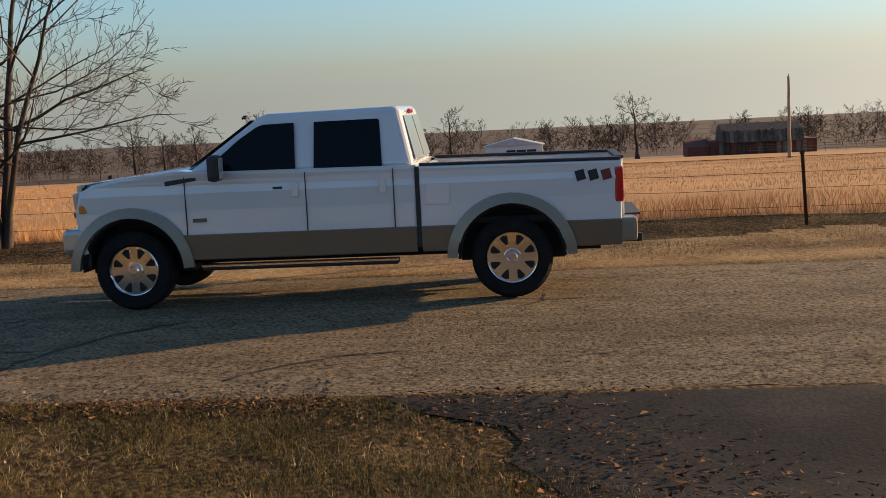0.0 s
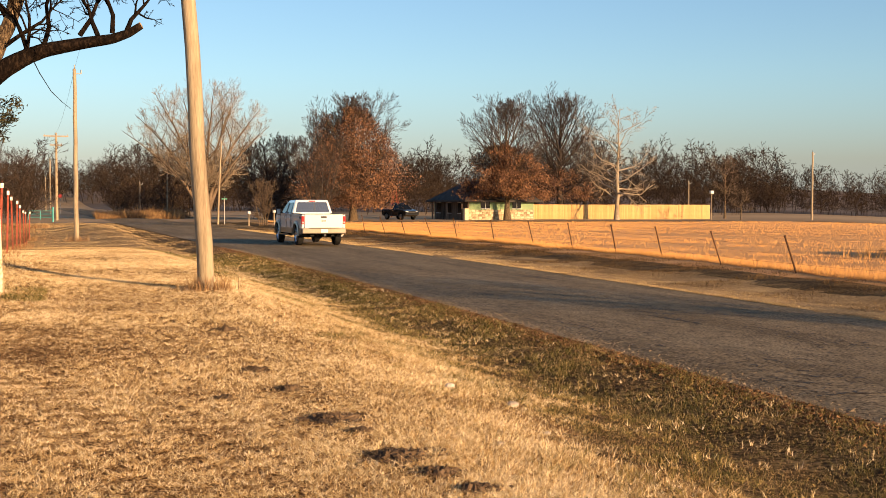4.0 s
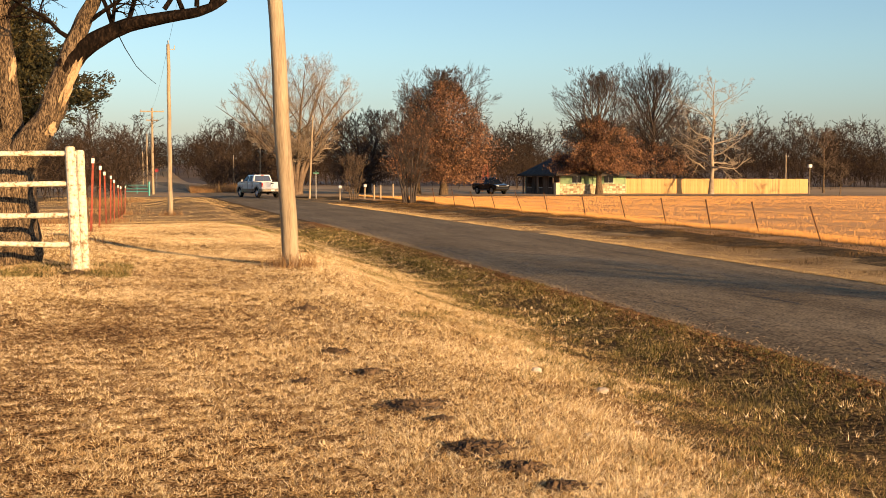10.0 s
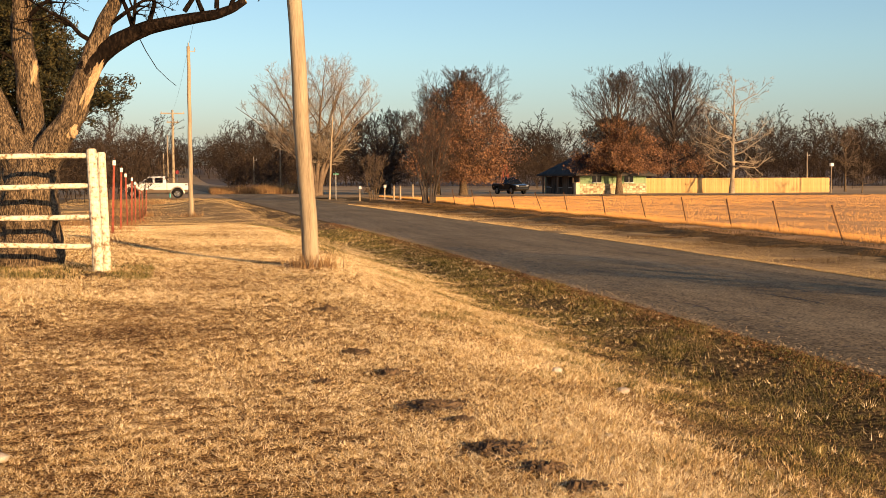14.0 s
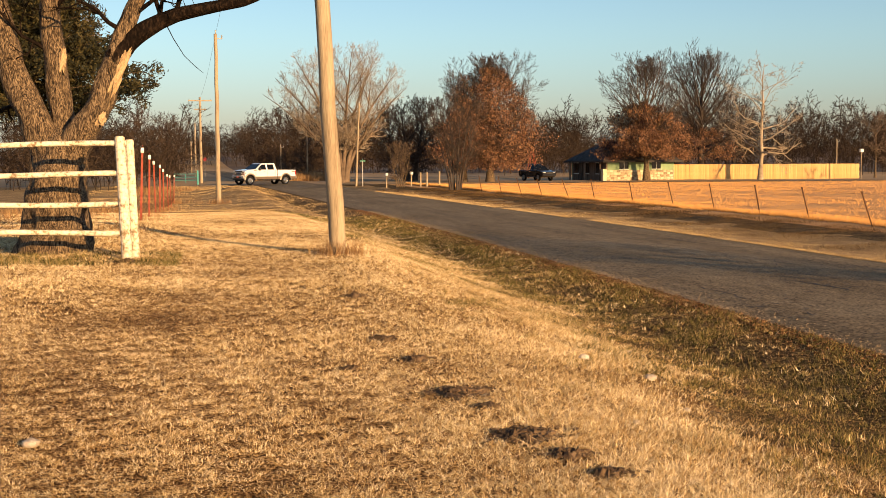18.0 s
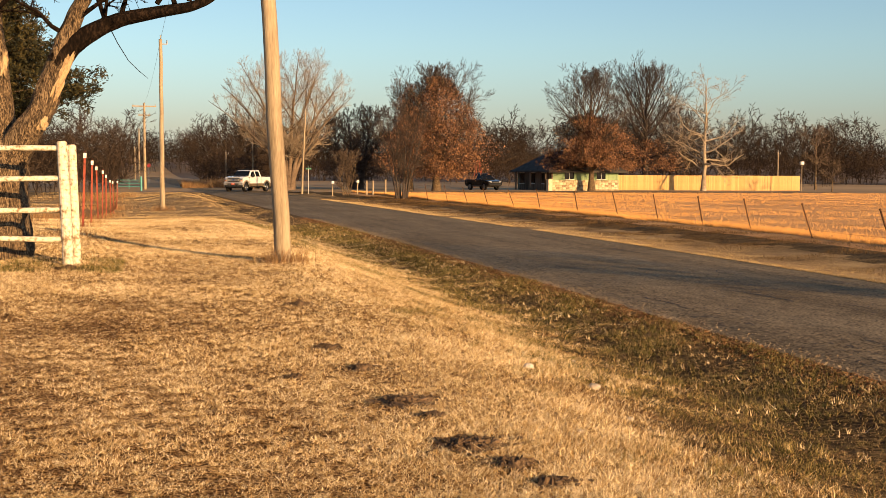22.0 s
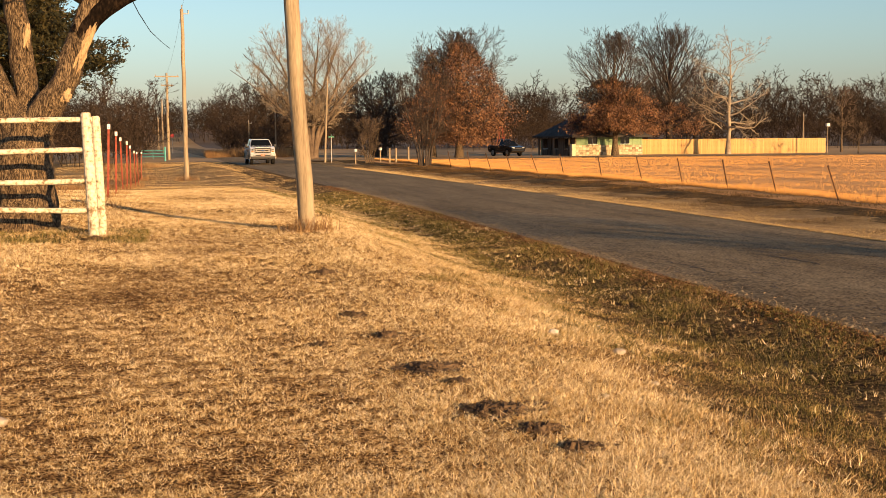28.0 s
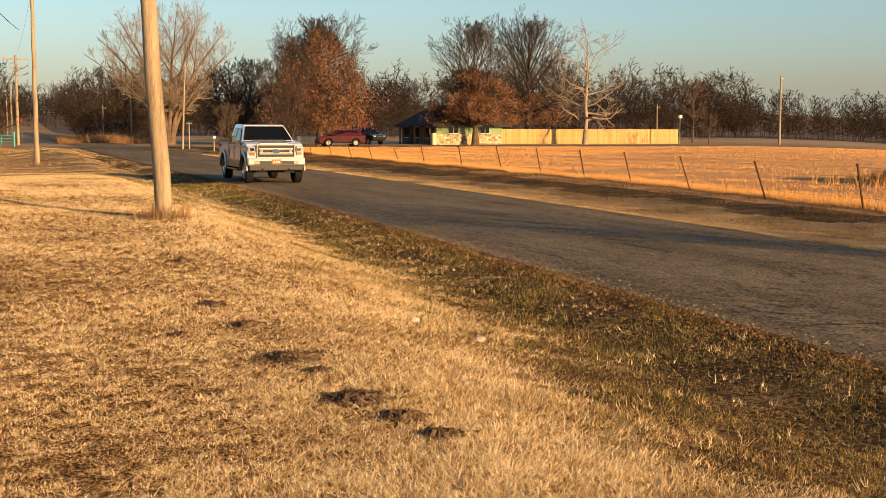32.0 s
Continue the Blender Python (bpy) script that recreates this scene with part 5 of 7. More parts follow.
def woods(name, spots, label, seed, mat="woods", hmin=7, hmax=11, counts=(11, 7, 6), wide=0.0050):
    """A far wood: bare trees by the hundred in one mesh, five patterns turned and scaled."""
    rng = np.random.RandomState(seed)
    kinds = []
    for k in range(5):
        lines = []
        grow(rng, np.zeros(3), unit(np.array((rng.normal(0, 0.06), rng.normal(0, 0.06), 1))), 1.0, 0.006, 0, 3, counts, lines, 0.06, 46, 0.44, 0.42, 0.28, sides=(4, 3, 3, 3, 3))
        tri = []
        for pts, rad, n, lv in lines:
            pts = np.array(pts)
            rad = [q * (0.7 if lv == 0 else 0.4) for q in rad]
            if lv < 2:
                for i in range(len(pts) - 1):
                    a, b = pts[i], pts[i + 1]
                    for w in (np.array((1, 0, 0.0)), np.array((0, 1, 0.0))):
                        tri.append((a - w * rad[i], a + w * rad[i], b + w * rad[i + 1]))
                        tri.append((a - w * rad[i], b + w * rad[i + 1], b - w * rad[i + 1]))
            else:
                w = unit(rng.normal(0, 1, 3)) * wide
                tri.append((pts[0] - w, pts[0] + w, pts[-1]))
        kinds.append(np.array(tri))
    out = []
    for x, y in spots:
        if y < 390 and -1.2 < math.degrees(math.atan2(x, y)) < 2.0:
            continue
        k = kinds[rng.randint(5)]
        h = hmin + (hmax - hmin) * rng.rand()
        a = rng.rand() * 6.28
        c, s = math.cos(a), math.sin(a)
        w = h * (1.1 + 0.6 * rng.rand())
        q = np.stack([(k[..., 0] * c - k[..., 1] * s) * w + x, (k[..., 0] * s + k[..., 1] * c) * w + y, k[..., 2] * h + ground_z(x, y) - 0.1], -1)
        out.append(q)
    ob = new(name, tri_mesh(name, np.concatenate(out), mat))
    return tagged(ob, label, "woods", kind="stuff")


def belt(seed, count, b0, b1, d0, d1):
    rng = np.random.RandomState(seed)
    a = np.radians(b0 + (b1 - b0) * rng.rand(count))
    d = d0 + (d1 - d0) * rng.rand(count)
    return np.stack([d * np.sin(a), d * np.cos(a)], 1)


woods("far_woods", np.concatenate([belt(1, 250, 6, 33, 235, 330), belt(2, 90, -6, 6, 260, 420), belt(21, 60, -1.3, 2.1, 395, 470)]), "belt of bare brown winter woods behind the fields", 41, hmin=8, hmax=13)
woods("field_edge_woods", belt(11, 210, 31, 52, 235, 300), "low belt of bare brown woods behind the orange field", 45, hmin=5.4, hmax=8.8)
woods("east_woods", belt(3, 230, 50, 112, 262, 335), "belt of bare brown winter woods beyond the valley", 42, hmin=5.5, hmax=8.5)
woods("road_woods", np.concatenate([belt(5, 50, 1.6, 5.5, 165, 240), belt(6, 26, 13.5, 17.5, 170, 230), belt(7, 22, 26.5, 31, 170, 230)]), "bare trees along the road and behind the houses", 43, hmin=6, hmax=10, counts=(13, 8, 7), wide=0.0030)
woods("pasture_woods", belt(4, 70, -9, -1.6, 95, 165), "bare brown trees behind the pasture fence", 46, hmin=4.6, hmax=7.2, counts=(13, 8, 7), wide=0.0034)
woods("undergrowth", np.concatenate([belt(8, 420, -6, 52, 226, 240), belt(9, 150, 50, 112, 248, 262), belt(10, 60, 1.2, 6, 150, 175), belt(12, 60, -9, -1.6, 90, 150)]), "thick brown undergrowth at the foot of the woods", 44, hmin=2.4, hmax=5.6, counts=(8, 5, 5), wide=0.010)


# ---- poles and wires ----
def utility_pole(name, x, y, h, r, lean, label, arms=0, z=None):
    z = ground_z(x, y) if z is None else z
    t = thing(name, pose(x, y, z, 0, 0, 0), label, "utility pole", "roadside poles")
    n = 14
    pts = [np.array((lean * h * k / n + 0.012 * math.sin(k * 1.7), 0.010 * math.cos(k * 1.3), h * k / n - (0.15 if k == 0 else 0))) for k in range(n + 1)]
    piece("shaft", tubes("shaft", [(pts, [r * (1 - 0.34 * k / n) for k in range(n + 1)], 20)], "pole"), t, Matrix.Identity(4))
    tx = lean * h
    for k in range(arms):
        zz = h - 0.35 - 0.9 * k
        part("crossarm", boxed((2.4 if k == 0 else 1.2, 0.10, 0.12), (tx, -r, zz), bevel=0.01), "pole", t)
        for s in (-1, 0.0, 1):
            part("insulator", tubed((tx + s * (1.1 if k == 0 else 0.5), -r, zz + 0.05), (tx + s * (1.1 if k == 0 else 0.5), -r, zz + 0.20), 0.04, 0.03, 8), "galv", t)
    if not arms:
        part("insulator", tubed((tx, 0, h - 0.02), (tx, 0, h + 0.2), 0.03, 0.04, 8), "galv", t)
        part("bracket", boxed((0.30, 0.05, 0.05), (tx + 0.18, 0, h - 0.25)), "galv", t)
        part("side_insulator", tubed((tx + 0.32, 0, h - 0.25), (tx + 0.32, 0, h - 0.05), 0.035, 0.03, 8), "galv", t)
    return (x + tx, y, z + h)


tops = [utility_pole("utility_pole", 1.68, 16.5, 9.2, 0.114, -0.055, "weathered wooden utility pole leaning slightly on the lawn"),
        utility_pole("utility_pole", 0.37, 65.4, 8.9, 0.13, -0.002, "weathered wooden utility pole by the roadside"),
        utility_pole("utility_pole", -1.0, 128.3, 8.8, 0.16, 0.0, "far wooden utility pole with crossarms", 2),
        utility_pole("utility_pole", -2.35, 195, 8.4, 0.15, 0.0, "far wooden utility pole with crossarms", 0),
        utility_pole("utility_pole", -3.8, 247, 6.5, 0.15, 0.0, "far wooden utility pole with crossarms", 0)]
utility_pole("service_pole", 12.72, 108.5, 7.4, 0.10, 0.045, "slim leaning service pole across the road")
utility_pole("short_post", 8.5, 152, 4.3, 0.10, 0.0, "short wooden pole in the brush")
utility_pole("short_post", 11.7, 151.2, 5.2, 0.10, 0.0, "short wooden pole in the brush")
utility_pole("farm_pole", 84, 124, 8.0, 0.14, 0.0, "lone pole at the edge of the field")
utility_pole("farm_pole", 115, 94.5, 8.0, 0.14, 0.0, "lone pole at the edge of the field")
utility_pole("farm_pole", 90.3, -19.2, 6.0, 0.14, 0.0, "lone pole near the old barn")
utility_pole("yard_pole", 75.1, 137.5, 4.6, 0.10, 0.0, "short weathered pole behind the board fence")
for a0, b0 in zip(tops[:-1], tops[1:]):
    mid = [np.array(a0) * (1 - k / 12) + np.array(b0) * k / 12 - np.array((0, 0, 0.5 * 4 * (k / 12) * (1 - k / 12))) for k in range(13)]
    tagged(new("power_line", tubes("power_line", [(mid, [0.006] * 13, 4)], "wire")), "thin sagging power line between poles", "power line", "power lines")


# ---- fences ----
def rail_fence():
    x, y = -1.08, 16.1
    z = ground_z(x, y)
    t = thing("rail_fence", pose(x, y, z), "four-rail wooden fence with peeling white paint", "fence")
    h = 2.36 - z
    for dx, dy, r, hh, tilt in ((0, 0, 0.070, h, -2.2), (0.085, 0.25, 0.062, h - 0.04, -1.6), (-4.2, 0.15, 0.07, h, 0)):
        bm = tubed((0, 0, -0.12), (0, 0, hh), r, r * 0.92, 14)
        bmesh.ops.bevel(bm, geom=[e for e in bm.edges if e.verts[0].co.z > hh - 0.02 and e.verts[1].co.z > hh - 0.02], offset=0.012, segments=2, affect="EDGES")
        p = part("post", bm, "white_rail", t)
        p.matrix_basis = pose(dx, dy, 0, 0, tilt, 0)
    for k, zz in enumerate((2.27, 1.87, 1.50, 1.13)):
        bm = bmesh.new()
        n = 10
        rr = 0.036
        pts = [np.array((0.02 - 4.2 * j / n, 0.02 + 0.15 * j / n + 0.006 * math.sin(j * 2 + k), zz - z + 0.02 * math.sin(j * 0.6 + k * 1.7) - 0.012 * j * (k == 0))) for j in range(n + 1)]
        piece("rail", tubes("rail", [(pts, [rr] * (n + 1), 8)], "white_rail"), t, Matrix.Identity(4))


rail_fence()


def tpost_mesh(name, h, mat, tip, tip_mat):
    bm = box(boxed((0.044, 0.012, h), (0, 0, h / 2 - 0.2)), (0.012, 0.038, h), (0, 0.019, h / 2 - 0.2))
    for k in range(int(h / 0.11)):
        box(bm, (0.016, 0.012, 0.014), (0, -0.008, 0.02 + 0.11 * k))
    me = bpy.data.meshes.new(name)
    bm.to_mesh(me)
    bm.free()
    me.materials.append(M[mat])
    bt = box(boxed((0.060, 0.019, tip), (0, 0, h - 0.2 - tip / 2 + 0.002)), (0.019, 0.05, tip), (0, 0.023, h - 0.2 - tip / 2 + 0.002))
    mt = bpy.data.meshes.new(name + "_tip")
    bt.to_mesh(mt)
    bt.free()
    mt.materials.append(M[tip_mat])
    return me, mt


def wire_fence(name, label, posts, h, mat, tip, tip_mat, wires, wire_mat, wr, leans, stays=0.0, tip_over=0.0):
    x0, y0 = posts[0]
    z0 = ground_z(x0, y0)
    t = thing(name, pose(x0, y0, z0), label, "fence")
    me, mt = tpost_mesh("post", h + 0.2, mat, tip, tip_mat)
    tipped = []
    for k, (x, y) in enumerate(posts):
        m = pose(x - x0, y - y0, ground_z(x, y) - z0, leans[k % len(leans)], leans[(k * 3 + 1) % len(leans)] + (tip_over if y > 11 else 0), 10 * (k % 3))
        p = piece("post", me, t, m)
        piece("post_tip", mt, p, Matrix.Identity(4))
        tipped.append(m)
    for f in wires:
        pts = []
        for k, m in enumerate(tipped):
            v = m @ Vector((0, -0.01, h * f))
            pts.append(np.array(v))
            if k + 1 < len(tipped):
                w = tipped[k + 1] @ Vector((0, -0.01, h * f))
                pts.append(np.array((v + w) / 2) - np.array((0, 0, 0.02)))
        piece("wire", tubes("wire", [(pts, [wr] * len(pts), 3)], wire_mat, False), t, Matrix.Identity(4))
    if stays:
        tri = []
        for a, b in zip(tipped, tipped[1:]):
            pa, pb = np.array(a.translation), np.array(b.translation)
            n = int(np.linalg.norm(pb - pa) / stays)
            for j in range(1, n):
                p = pa + (pb - pa) * j / n
                w = np.array((wr, 0, 0))
                tri.append((p - w + (0, 0, h * wires[0]), p + w + (0, 0, h * wires[0]), p + (0, 0, h * wires[-2])))
        st = piece("wire_mesh", tri_mesh("wire_mesh", np.array(tri), wire_mat), t, Matrix.Identity(4))
        st["kind"] = "stuff"
    return t


red_posts = [(-1.42 - 0.013 * (y - 24), y) for y in (21.4, 25.9, 30.4, 35.5, 39.7, 44.5, 51.8, 58.6, 66.0)]
wire_fence("pasture_fence", "rusty red steel posts with white tips and sagging wire mesh", red_posts, 1.52, "red_steel", 0.10, "white_tip", (0.12, 0.3, 0.48, 0.66, 0.86), "rust_wire", 0.0035, (1.5, -2.0, 0.5, -1.0, 2.5, -0.5, 1.0), 0.35)
field_posts = [(17.3, -27), (17.3, -22), (17.2, -17), (17.1, -12.5), (17.2, -9), (17.1, -5.4), (17.6, -1.6), (17.5, 2.4), (17.6, 5.6), (17.8, 8.3), (18.0, 12.3), (18.9, 16.6), (19.0, 20.5), (19.1, 24.6), (19.2, 28.9), (19.5, 33.5),
               (20.2, 38.8), (20.2, 42.6), (20.1, 46.6), (20.0, 50.8), (19.8, 55.5), (19.5, 60.5), (19.3, 64.5), (18.9, 68.5), (18.7, 72.5), (18.5, 77), (18.3, 82), (18.0, 88)]
wire_fence("field_fence", "thin rusty steel posts and sagging wire around the tall grass field", field_posts, 1.12, "rust_wire", 0.05, "rust_wire", (0.25, 0.5, 0.72, 0.93), "rust_wire", 0.0036, (2, -5, 1, -6, 3, -2, -7, 0.5), tip_over=-13)


def board_fence():
    x0, y0, x1, y1 = 50.2, 129.2, 72.0, 126.6
    z = ground_z(x0, y0)
    ln = math.hypot(x1 - x0, y1 - y0)
    a = math.degrees(math.atan2(y1 - y0, x1 - x0))
    t = thing("board_fence", pose(x0, y0, z - 0.15, 0, 0, a), "new pale pine privacy fence around a yard", "fence")
    me = bpy.data.meshes.new("board")
    bm = boxed((0.143, 0.02, 1.82), (0, 0, 0.93), bevel=0.004)
    bm.to_mesh(me)
    bm.free()
    me.materials.append(M["new_fence"])
    n = int(ln / 0.15)
    rng = np.random.RandomState(2)
    for k in range(n):
        piece("board", me, t, pose(0.075 + 0.15 * k, 0, 0.02 * rng.rand() - 0.01, 0, rng.normal(0, 0.25), 0))
    for z1 in (0.4, 0.95, 1.55):
        part("fence_rail", boxed((ln, 0.04, 0.09), (ln / 2, 0.035, z1)), "new_fence", t)


board_fence()


# ---- house across the field ----
def farm_house():
    t = thing("ranch_house", pose(41.3, 124.3, -0.12, 0, 0, 11), "low ranch house with green siding, stone base and dark roof", "house")
    L, D, H = 8.4, 7.6, 2.3
    part("front_wall", boxed((L, 0.18, H), (L / 2, 0.14, H / 2)), "green_siding", t)
    part("stone_base", boxed((L, 0.14, 1.25), (L / 2, 0.0, 0.62)), "wall_stone", t, "tan fieldstone base")
    part("side_wall", boxed((0.18, D, H), (0.09, D / 2, H / 2)), "old_barn", t, "dark weathered porch wall")
    part("side_wall", boxed((0.18, D, H), (L - 0.09, D / 2, H / 2)), "green_siding", t)
    part("rear_wall", boxed((L, 0.18, H), (L / 2, D, H / 2)), "green_siding", t)
    for k in range(9):
        part("siding_batten", boxed((0.05, 0.03, H - 1.25), (0.2 + k * 1.0, 0.04, 1.25 + (H - 1.25) / 2)), "green_siding", t)
    roof = bmesh.new()
    e = 0.75
    lo = [roof.verts.new(p) for p in ((-e, -e, H - 0.1), (L + e, -e, H - 0.1), (L + e, D + e, H - 0.1), (-e, D + e, H - 0.1))]
    hi = [roof.verts.new(p) for p in ((2.0, 3.6, H + 2.2), (L - 1.6, 3.6, H + 2.2))]
    for f in ((lo[0], lo[1], hi[1], hi[0]), (lo[1], lo[2], hi[1]), (lo[2], lo[3], hi[0], hi[1]), (lo[3], lo[0], hi[0]), tuple(lo[::-1])):
        roof.faces.new(f)
    part("roof", roof, "shingle", t)
    part("fascia", boxed((L + 2 * e, 0.05, 0.20), (L / 2, -e, H - 0.12)), "shingle", t)
    part("fascia", boxed((0.05, D + 2 * e, 0.20), (-e, D / 2, H - 0.12)), "shingle", t)
    for y in (0.2, 3.6, 7.0):
        part("porch_post", boxed((0.14, 0.14, H), (-0.62, y, H / 2)), "old_barn", t)
    for y in (1.6, 4.2, 6.6):
        w = part("window", boxed((0.06, 1.0, 1.15), (-0.02, y, 1.45)), "glass", t)
        part("window_frame", boxed((0.05, 1.12, 0.07), (-0.05, y, 2.05)), "white_wall", w)
        part("window_sill", boxed((0.07, 1.12, 0.06), (-0.05, y, 0.85)), "white_wall", w)
    part("door", boxed((0.06, 0.95, 2.05), (-0.02, 5.7, 1.03)), "old_barn", t)
    for x in (2.2, 6.2):
        w = part("window", boxed((1.1, 0.06, 0.75), (x, 0.03, 1.75)), "glass", t)
        part("window_sill", boxed((1.2, 0.10, 0.06), (x, 0.0, 1.35)), "white_wall", w)
        part("window_frame", boxed((0.06, 0.07, 0.75), (x, 0.01, 1.75)), "white_wall", w)
        part("window_head", boxed((1.2, 0.08, 0.06), (x, 0.01, 2.15)), "white_wall", w)
    part("stone_pier", boxed((0.5, 0.5, 1.4), (-0.45, -0.35, 0.7), bevel=0.03), "wall_stone", t)
    me = bpy.data.meshes.new("stone")
    bm = boxed((0.36, 0.07, 0.22), bevel=0.03)
    bm.to_mesh(me)
    bm.free()
    me.materials.append(M["wall_stone"])
    rng = np.random.RandomState(5)
    for i in range(20):
        for j in range(5):
            piece("stone", me, t, pose(0.2 + i * 0.41 + 0.1 * (j % 2) + 0.04 * rng.rand(), -0.08, 0.14 + 0.25 * j, 0, rng.normal(0, 6), 0) @ Matrix.Diagonal((0.8 + 0.4 * rng.rand(), 1, 0.85 + 0.3 * rng.rand(), 1)))


farm_house()


# ---- farmyard beyond the valley ----
def white_house():
    x, y = 196.5, 47.5
    t = thing("white_farmhouse", pose(x, y, ground_z(x, y), 0, 0, 90), "small white farmhouse with a low gable roof and porch", "house")
    part("wall", boxed((11, 8, 2.9), (0, 0, 1.45)), "white_wall", t)
    g = slab([(-4.5, 2.9), (4.5, 2.9), (0, 4.5)], -5.9, 5.9)
    part("roof", g, "grey_roof", t)
    part("gable", slab([(-2.6, 2.9), (2.6, 2.9), (0, 4.0)], 0, 2.4), "white_wall", t).matrix_basis = pose(-1.5, 5.2, 0, 0, 0, 90)
    part("porch_roof", boxed((4.5, 2.6, 0.15), (-7.4, 2.0, 2.6), (0, -8, 0)), "grey_roof", t)
    for k in range(4):
        part("porch_post", boxed((0.12, 0.12, 2.6), (-5.9 - k * 1.2, 3.1, 1.3)), "white_wall", t)
    for px in (-3.2, 2.6):
        w = part("window", boxed((2.2, 0.08, 1.3), (px, 4.0, 1.6)), "glass", t)
        for dx in (-0.55, 0.55):
            part("mullion", boxed((0.08, 0.1, 1.3), (px + dx, 4.02, 1.6)), "white_wall", w)
        part("window_head", boxed((2.4, 0.12, 0.12), (px, 4.02, 2.3)), "white_wall", w)


def shed():
    x, y = 200.5, 4.2
    t = thing("metal_shed", pose(x, y, ground_z(x, y), 0, 0, 90), "pale metal farm shed with an open bay", "shed")
    part("wall", boxed((9.4, 7, 3.2), (0, 0, 1.6)), "white_wall", t)
    part("roof", slab([(-5.0, 3.2), (5.0, 3.2), (0, 4.4)], -3.8, 3.8), "grey_roof", t).matrix_basis = pose(0, 0, 0, 0, 0, 90)
    # the wall is closed; a dark panel paints the shaded inside of the bay
    part("bay_shade_panel", boxed((5.0, 0.1, 2.5), (-1.2, 3.53, 1.25)), "bay_shade", t)
    for k in range(4):
        part("bay_frame", boxed((0.15, 0.12, 2.6), (-3.7 + k * 1.67, 3.58, 1.3)), "white_wall", t)


def barn():
    x, y = 203.5, -36
    t = thing("old_barn", pose(x, y, ground_z(x, y), 0, 0, 90), "weathered collapsing barn with a dark gambrel roof", "barn")
    part("wall", boxed((17, 8, 2.4), (0, 0, 1.2)), "barn_red", t)
    part("roof", slab([(-4.4, 2.2), (4.4, 2.2), (3.4, 4.0), (0, 5.2), (-3.4, 4.0)], -6.5, 6.5), "old_barn", t)
    part("lean_to", slab([(-3.5, 0), (3.5, 0), (3.5, 1.7), (-3.5, 2.8)], 8.0, 12.0), "barn_red", t)
    for k in range(16):
        part("board", boxed((0.7, 0.06, 2.2), (-7.6 + k * 1.02, 4.05, 1.15), (0, (k % 3 - 1) * 1.5, 0)), "old_barn" if k % 3 else "barn_red", t)
    for k in range(12):
        part("roof_strip", boxed((0.5, 0.05, 2.3), (-6 + k * 1.1, 4.0, 3.15), (29, 0, 0)), "old_barn", t)


white_house()
shed()
barn()
far_posts = [(186 + 0.2 * k, -52 + 3.0 * k) for k in range(8)]
wire_fence("paddock_fence", "weathered posts and rails by the old barn", far_posts, 1.4, "old_barn", 0.05, "old_barn", (0.4, 0.7, 0.95), "old_barn", 0.03, (1, -1))


# ---- small roadside things ----
def mailbox(x, y, dark=True):
    z = ground_z(x, y)
    t = thing("mailbox", pose(x, y, z), "metal mailbox on a leaning wooden post", "mailbox", "mailboxes")
    part("post", boxed((0.10, 0.10, 1.10), (0, 0, 0.5), (0, 2, 0), 0.008), "old_barn", t)
    bm = slab([(-0.11, 0)] + [(0.11 * math.cos(radians(k)), 0.11 + 0.10 * math.sin(radians(k))) for k in range(180, -1, -20)] + [(0.11, 0)], -0.26, 0.26)
    b = part("box", bm, "black", t)
    b.matrix_basis = pose(0, 0, 1.05)
    part("box_door", boxed((0.012, 0.20, 0.19), (-0.27, 0, 1.15), bevel=0.004), "black", b).matrix_basis = pose(0, 0, -1.05)
    part("flag", boxed((0.12, 0.008, 0.05), (-0.05, -0.12, 1.24)), "sign_red", t)


for x, y in ((14.4, 101.0), (16.5, 101.0)):
    z = ground_z(x, y)
    t = thing("mailbox", pose(x, y, z), "small white mailbox on a post", "mailbox", "mailboxes")
    part("post", boxed((0.09, 0.09, 1.0), (0, 0, 0.5)), "pole", t)
    part("box", boxed((0.22, 0.48, 0.24), (0, 0, 1.1), bevel=0.05), "white_wall", t)


mailbox(14.7, -1.26)


def milk_can(x, y):
    z = ground_z(x, y)
    t = thing("milk_can", pose(x, y, z), "old grey metal milk can by the fence", "milk can")
    n = 20
    # dull old can
    prof = [(0.15, 0), (0.17, 0.02), (0.17, 0.42), (0.16, 0.46), (0.10, 0.56), (0.10, 0.62), (0.13, 0.66), (0.13, 0.70), (0.0, 0.71)]
    pts = [np.array((0, 0, h)) for _, h in prof]
    piece("body", tubes("body", [(pts, [max(r, 0.001) for r, _ in prof], n)], "galv"), t, Matrix.Identity(4))
    for s in (1, -1):
        part("handle", boxed((0.02, 0.05, 0.12), (s * 0.15, 0, 0.54), bevel=0.006), "galv", t)


milk_can(19.4, 17.7)
bpy.data.objects["milk_can"].scale = (0.85, 0.85, 0.85)


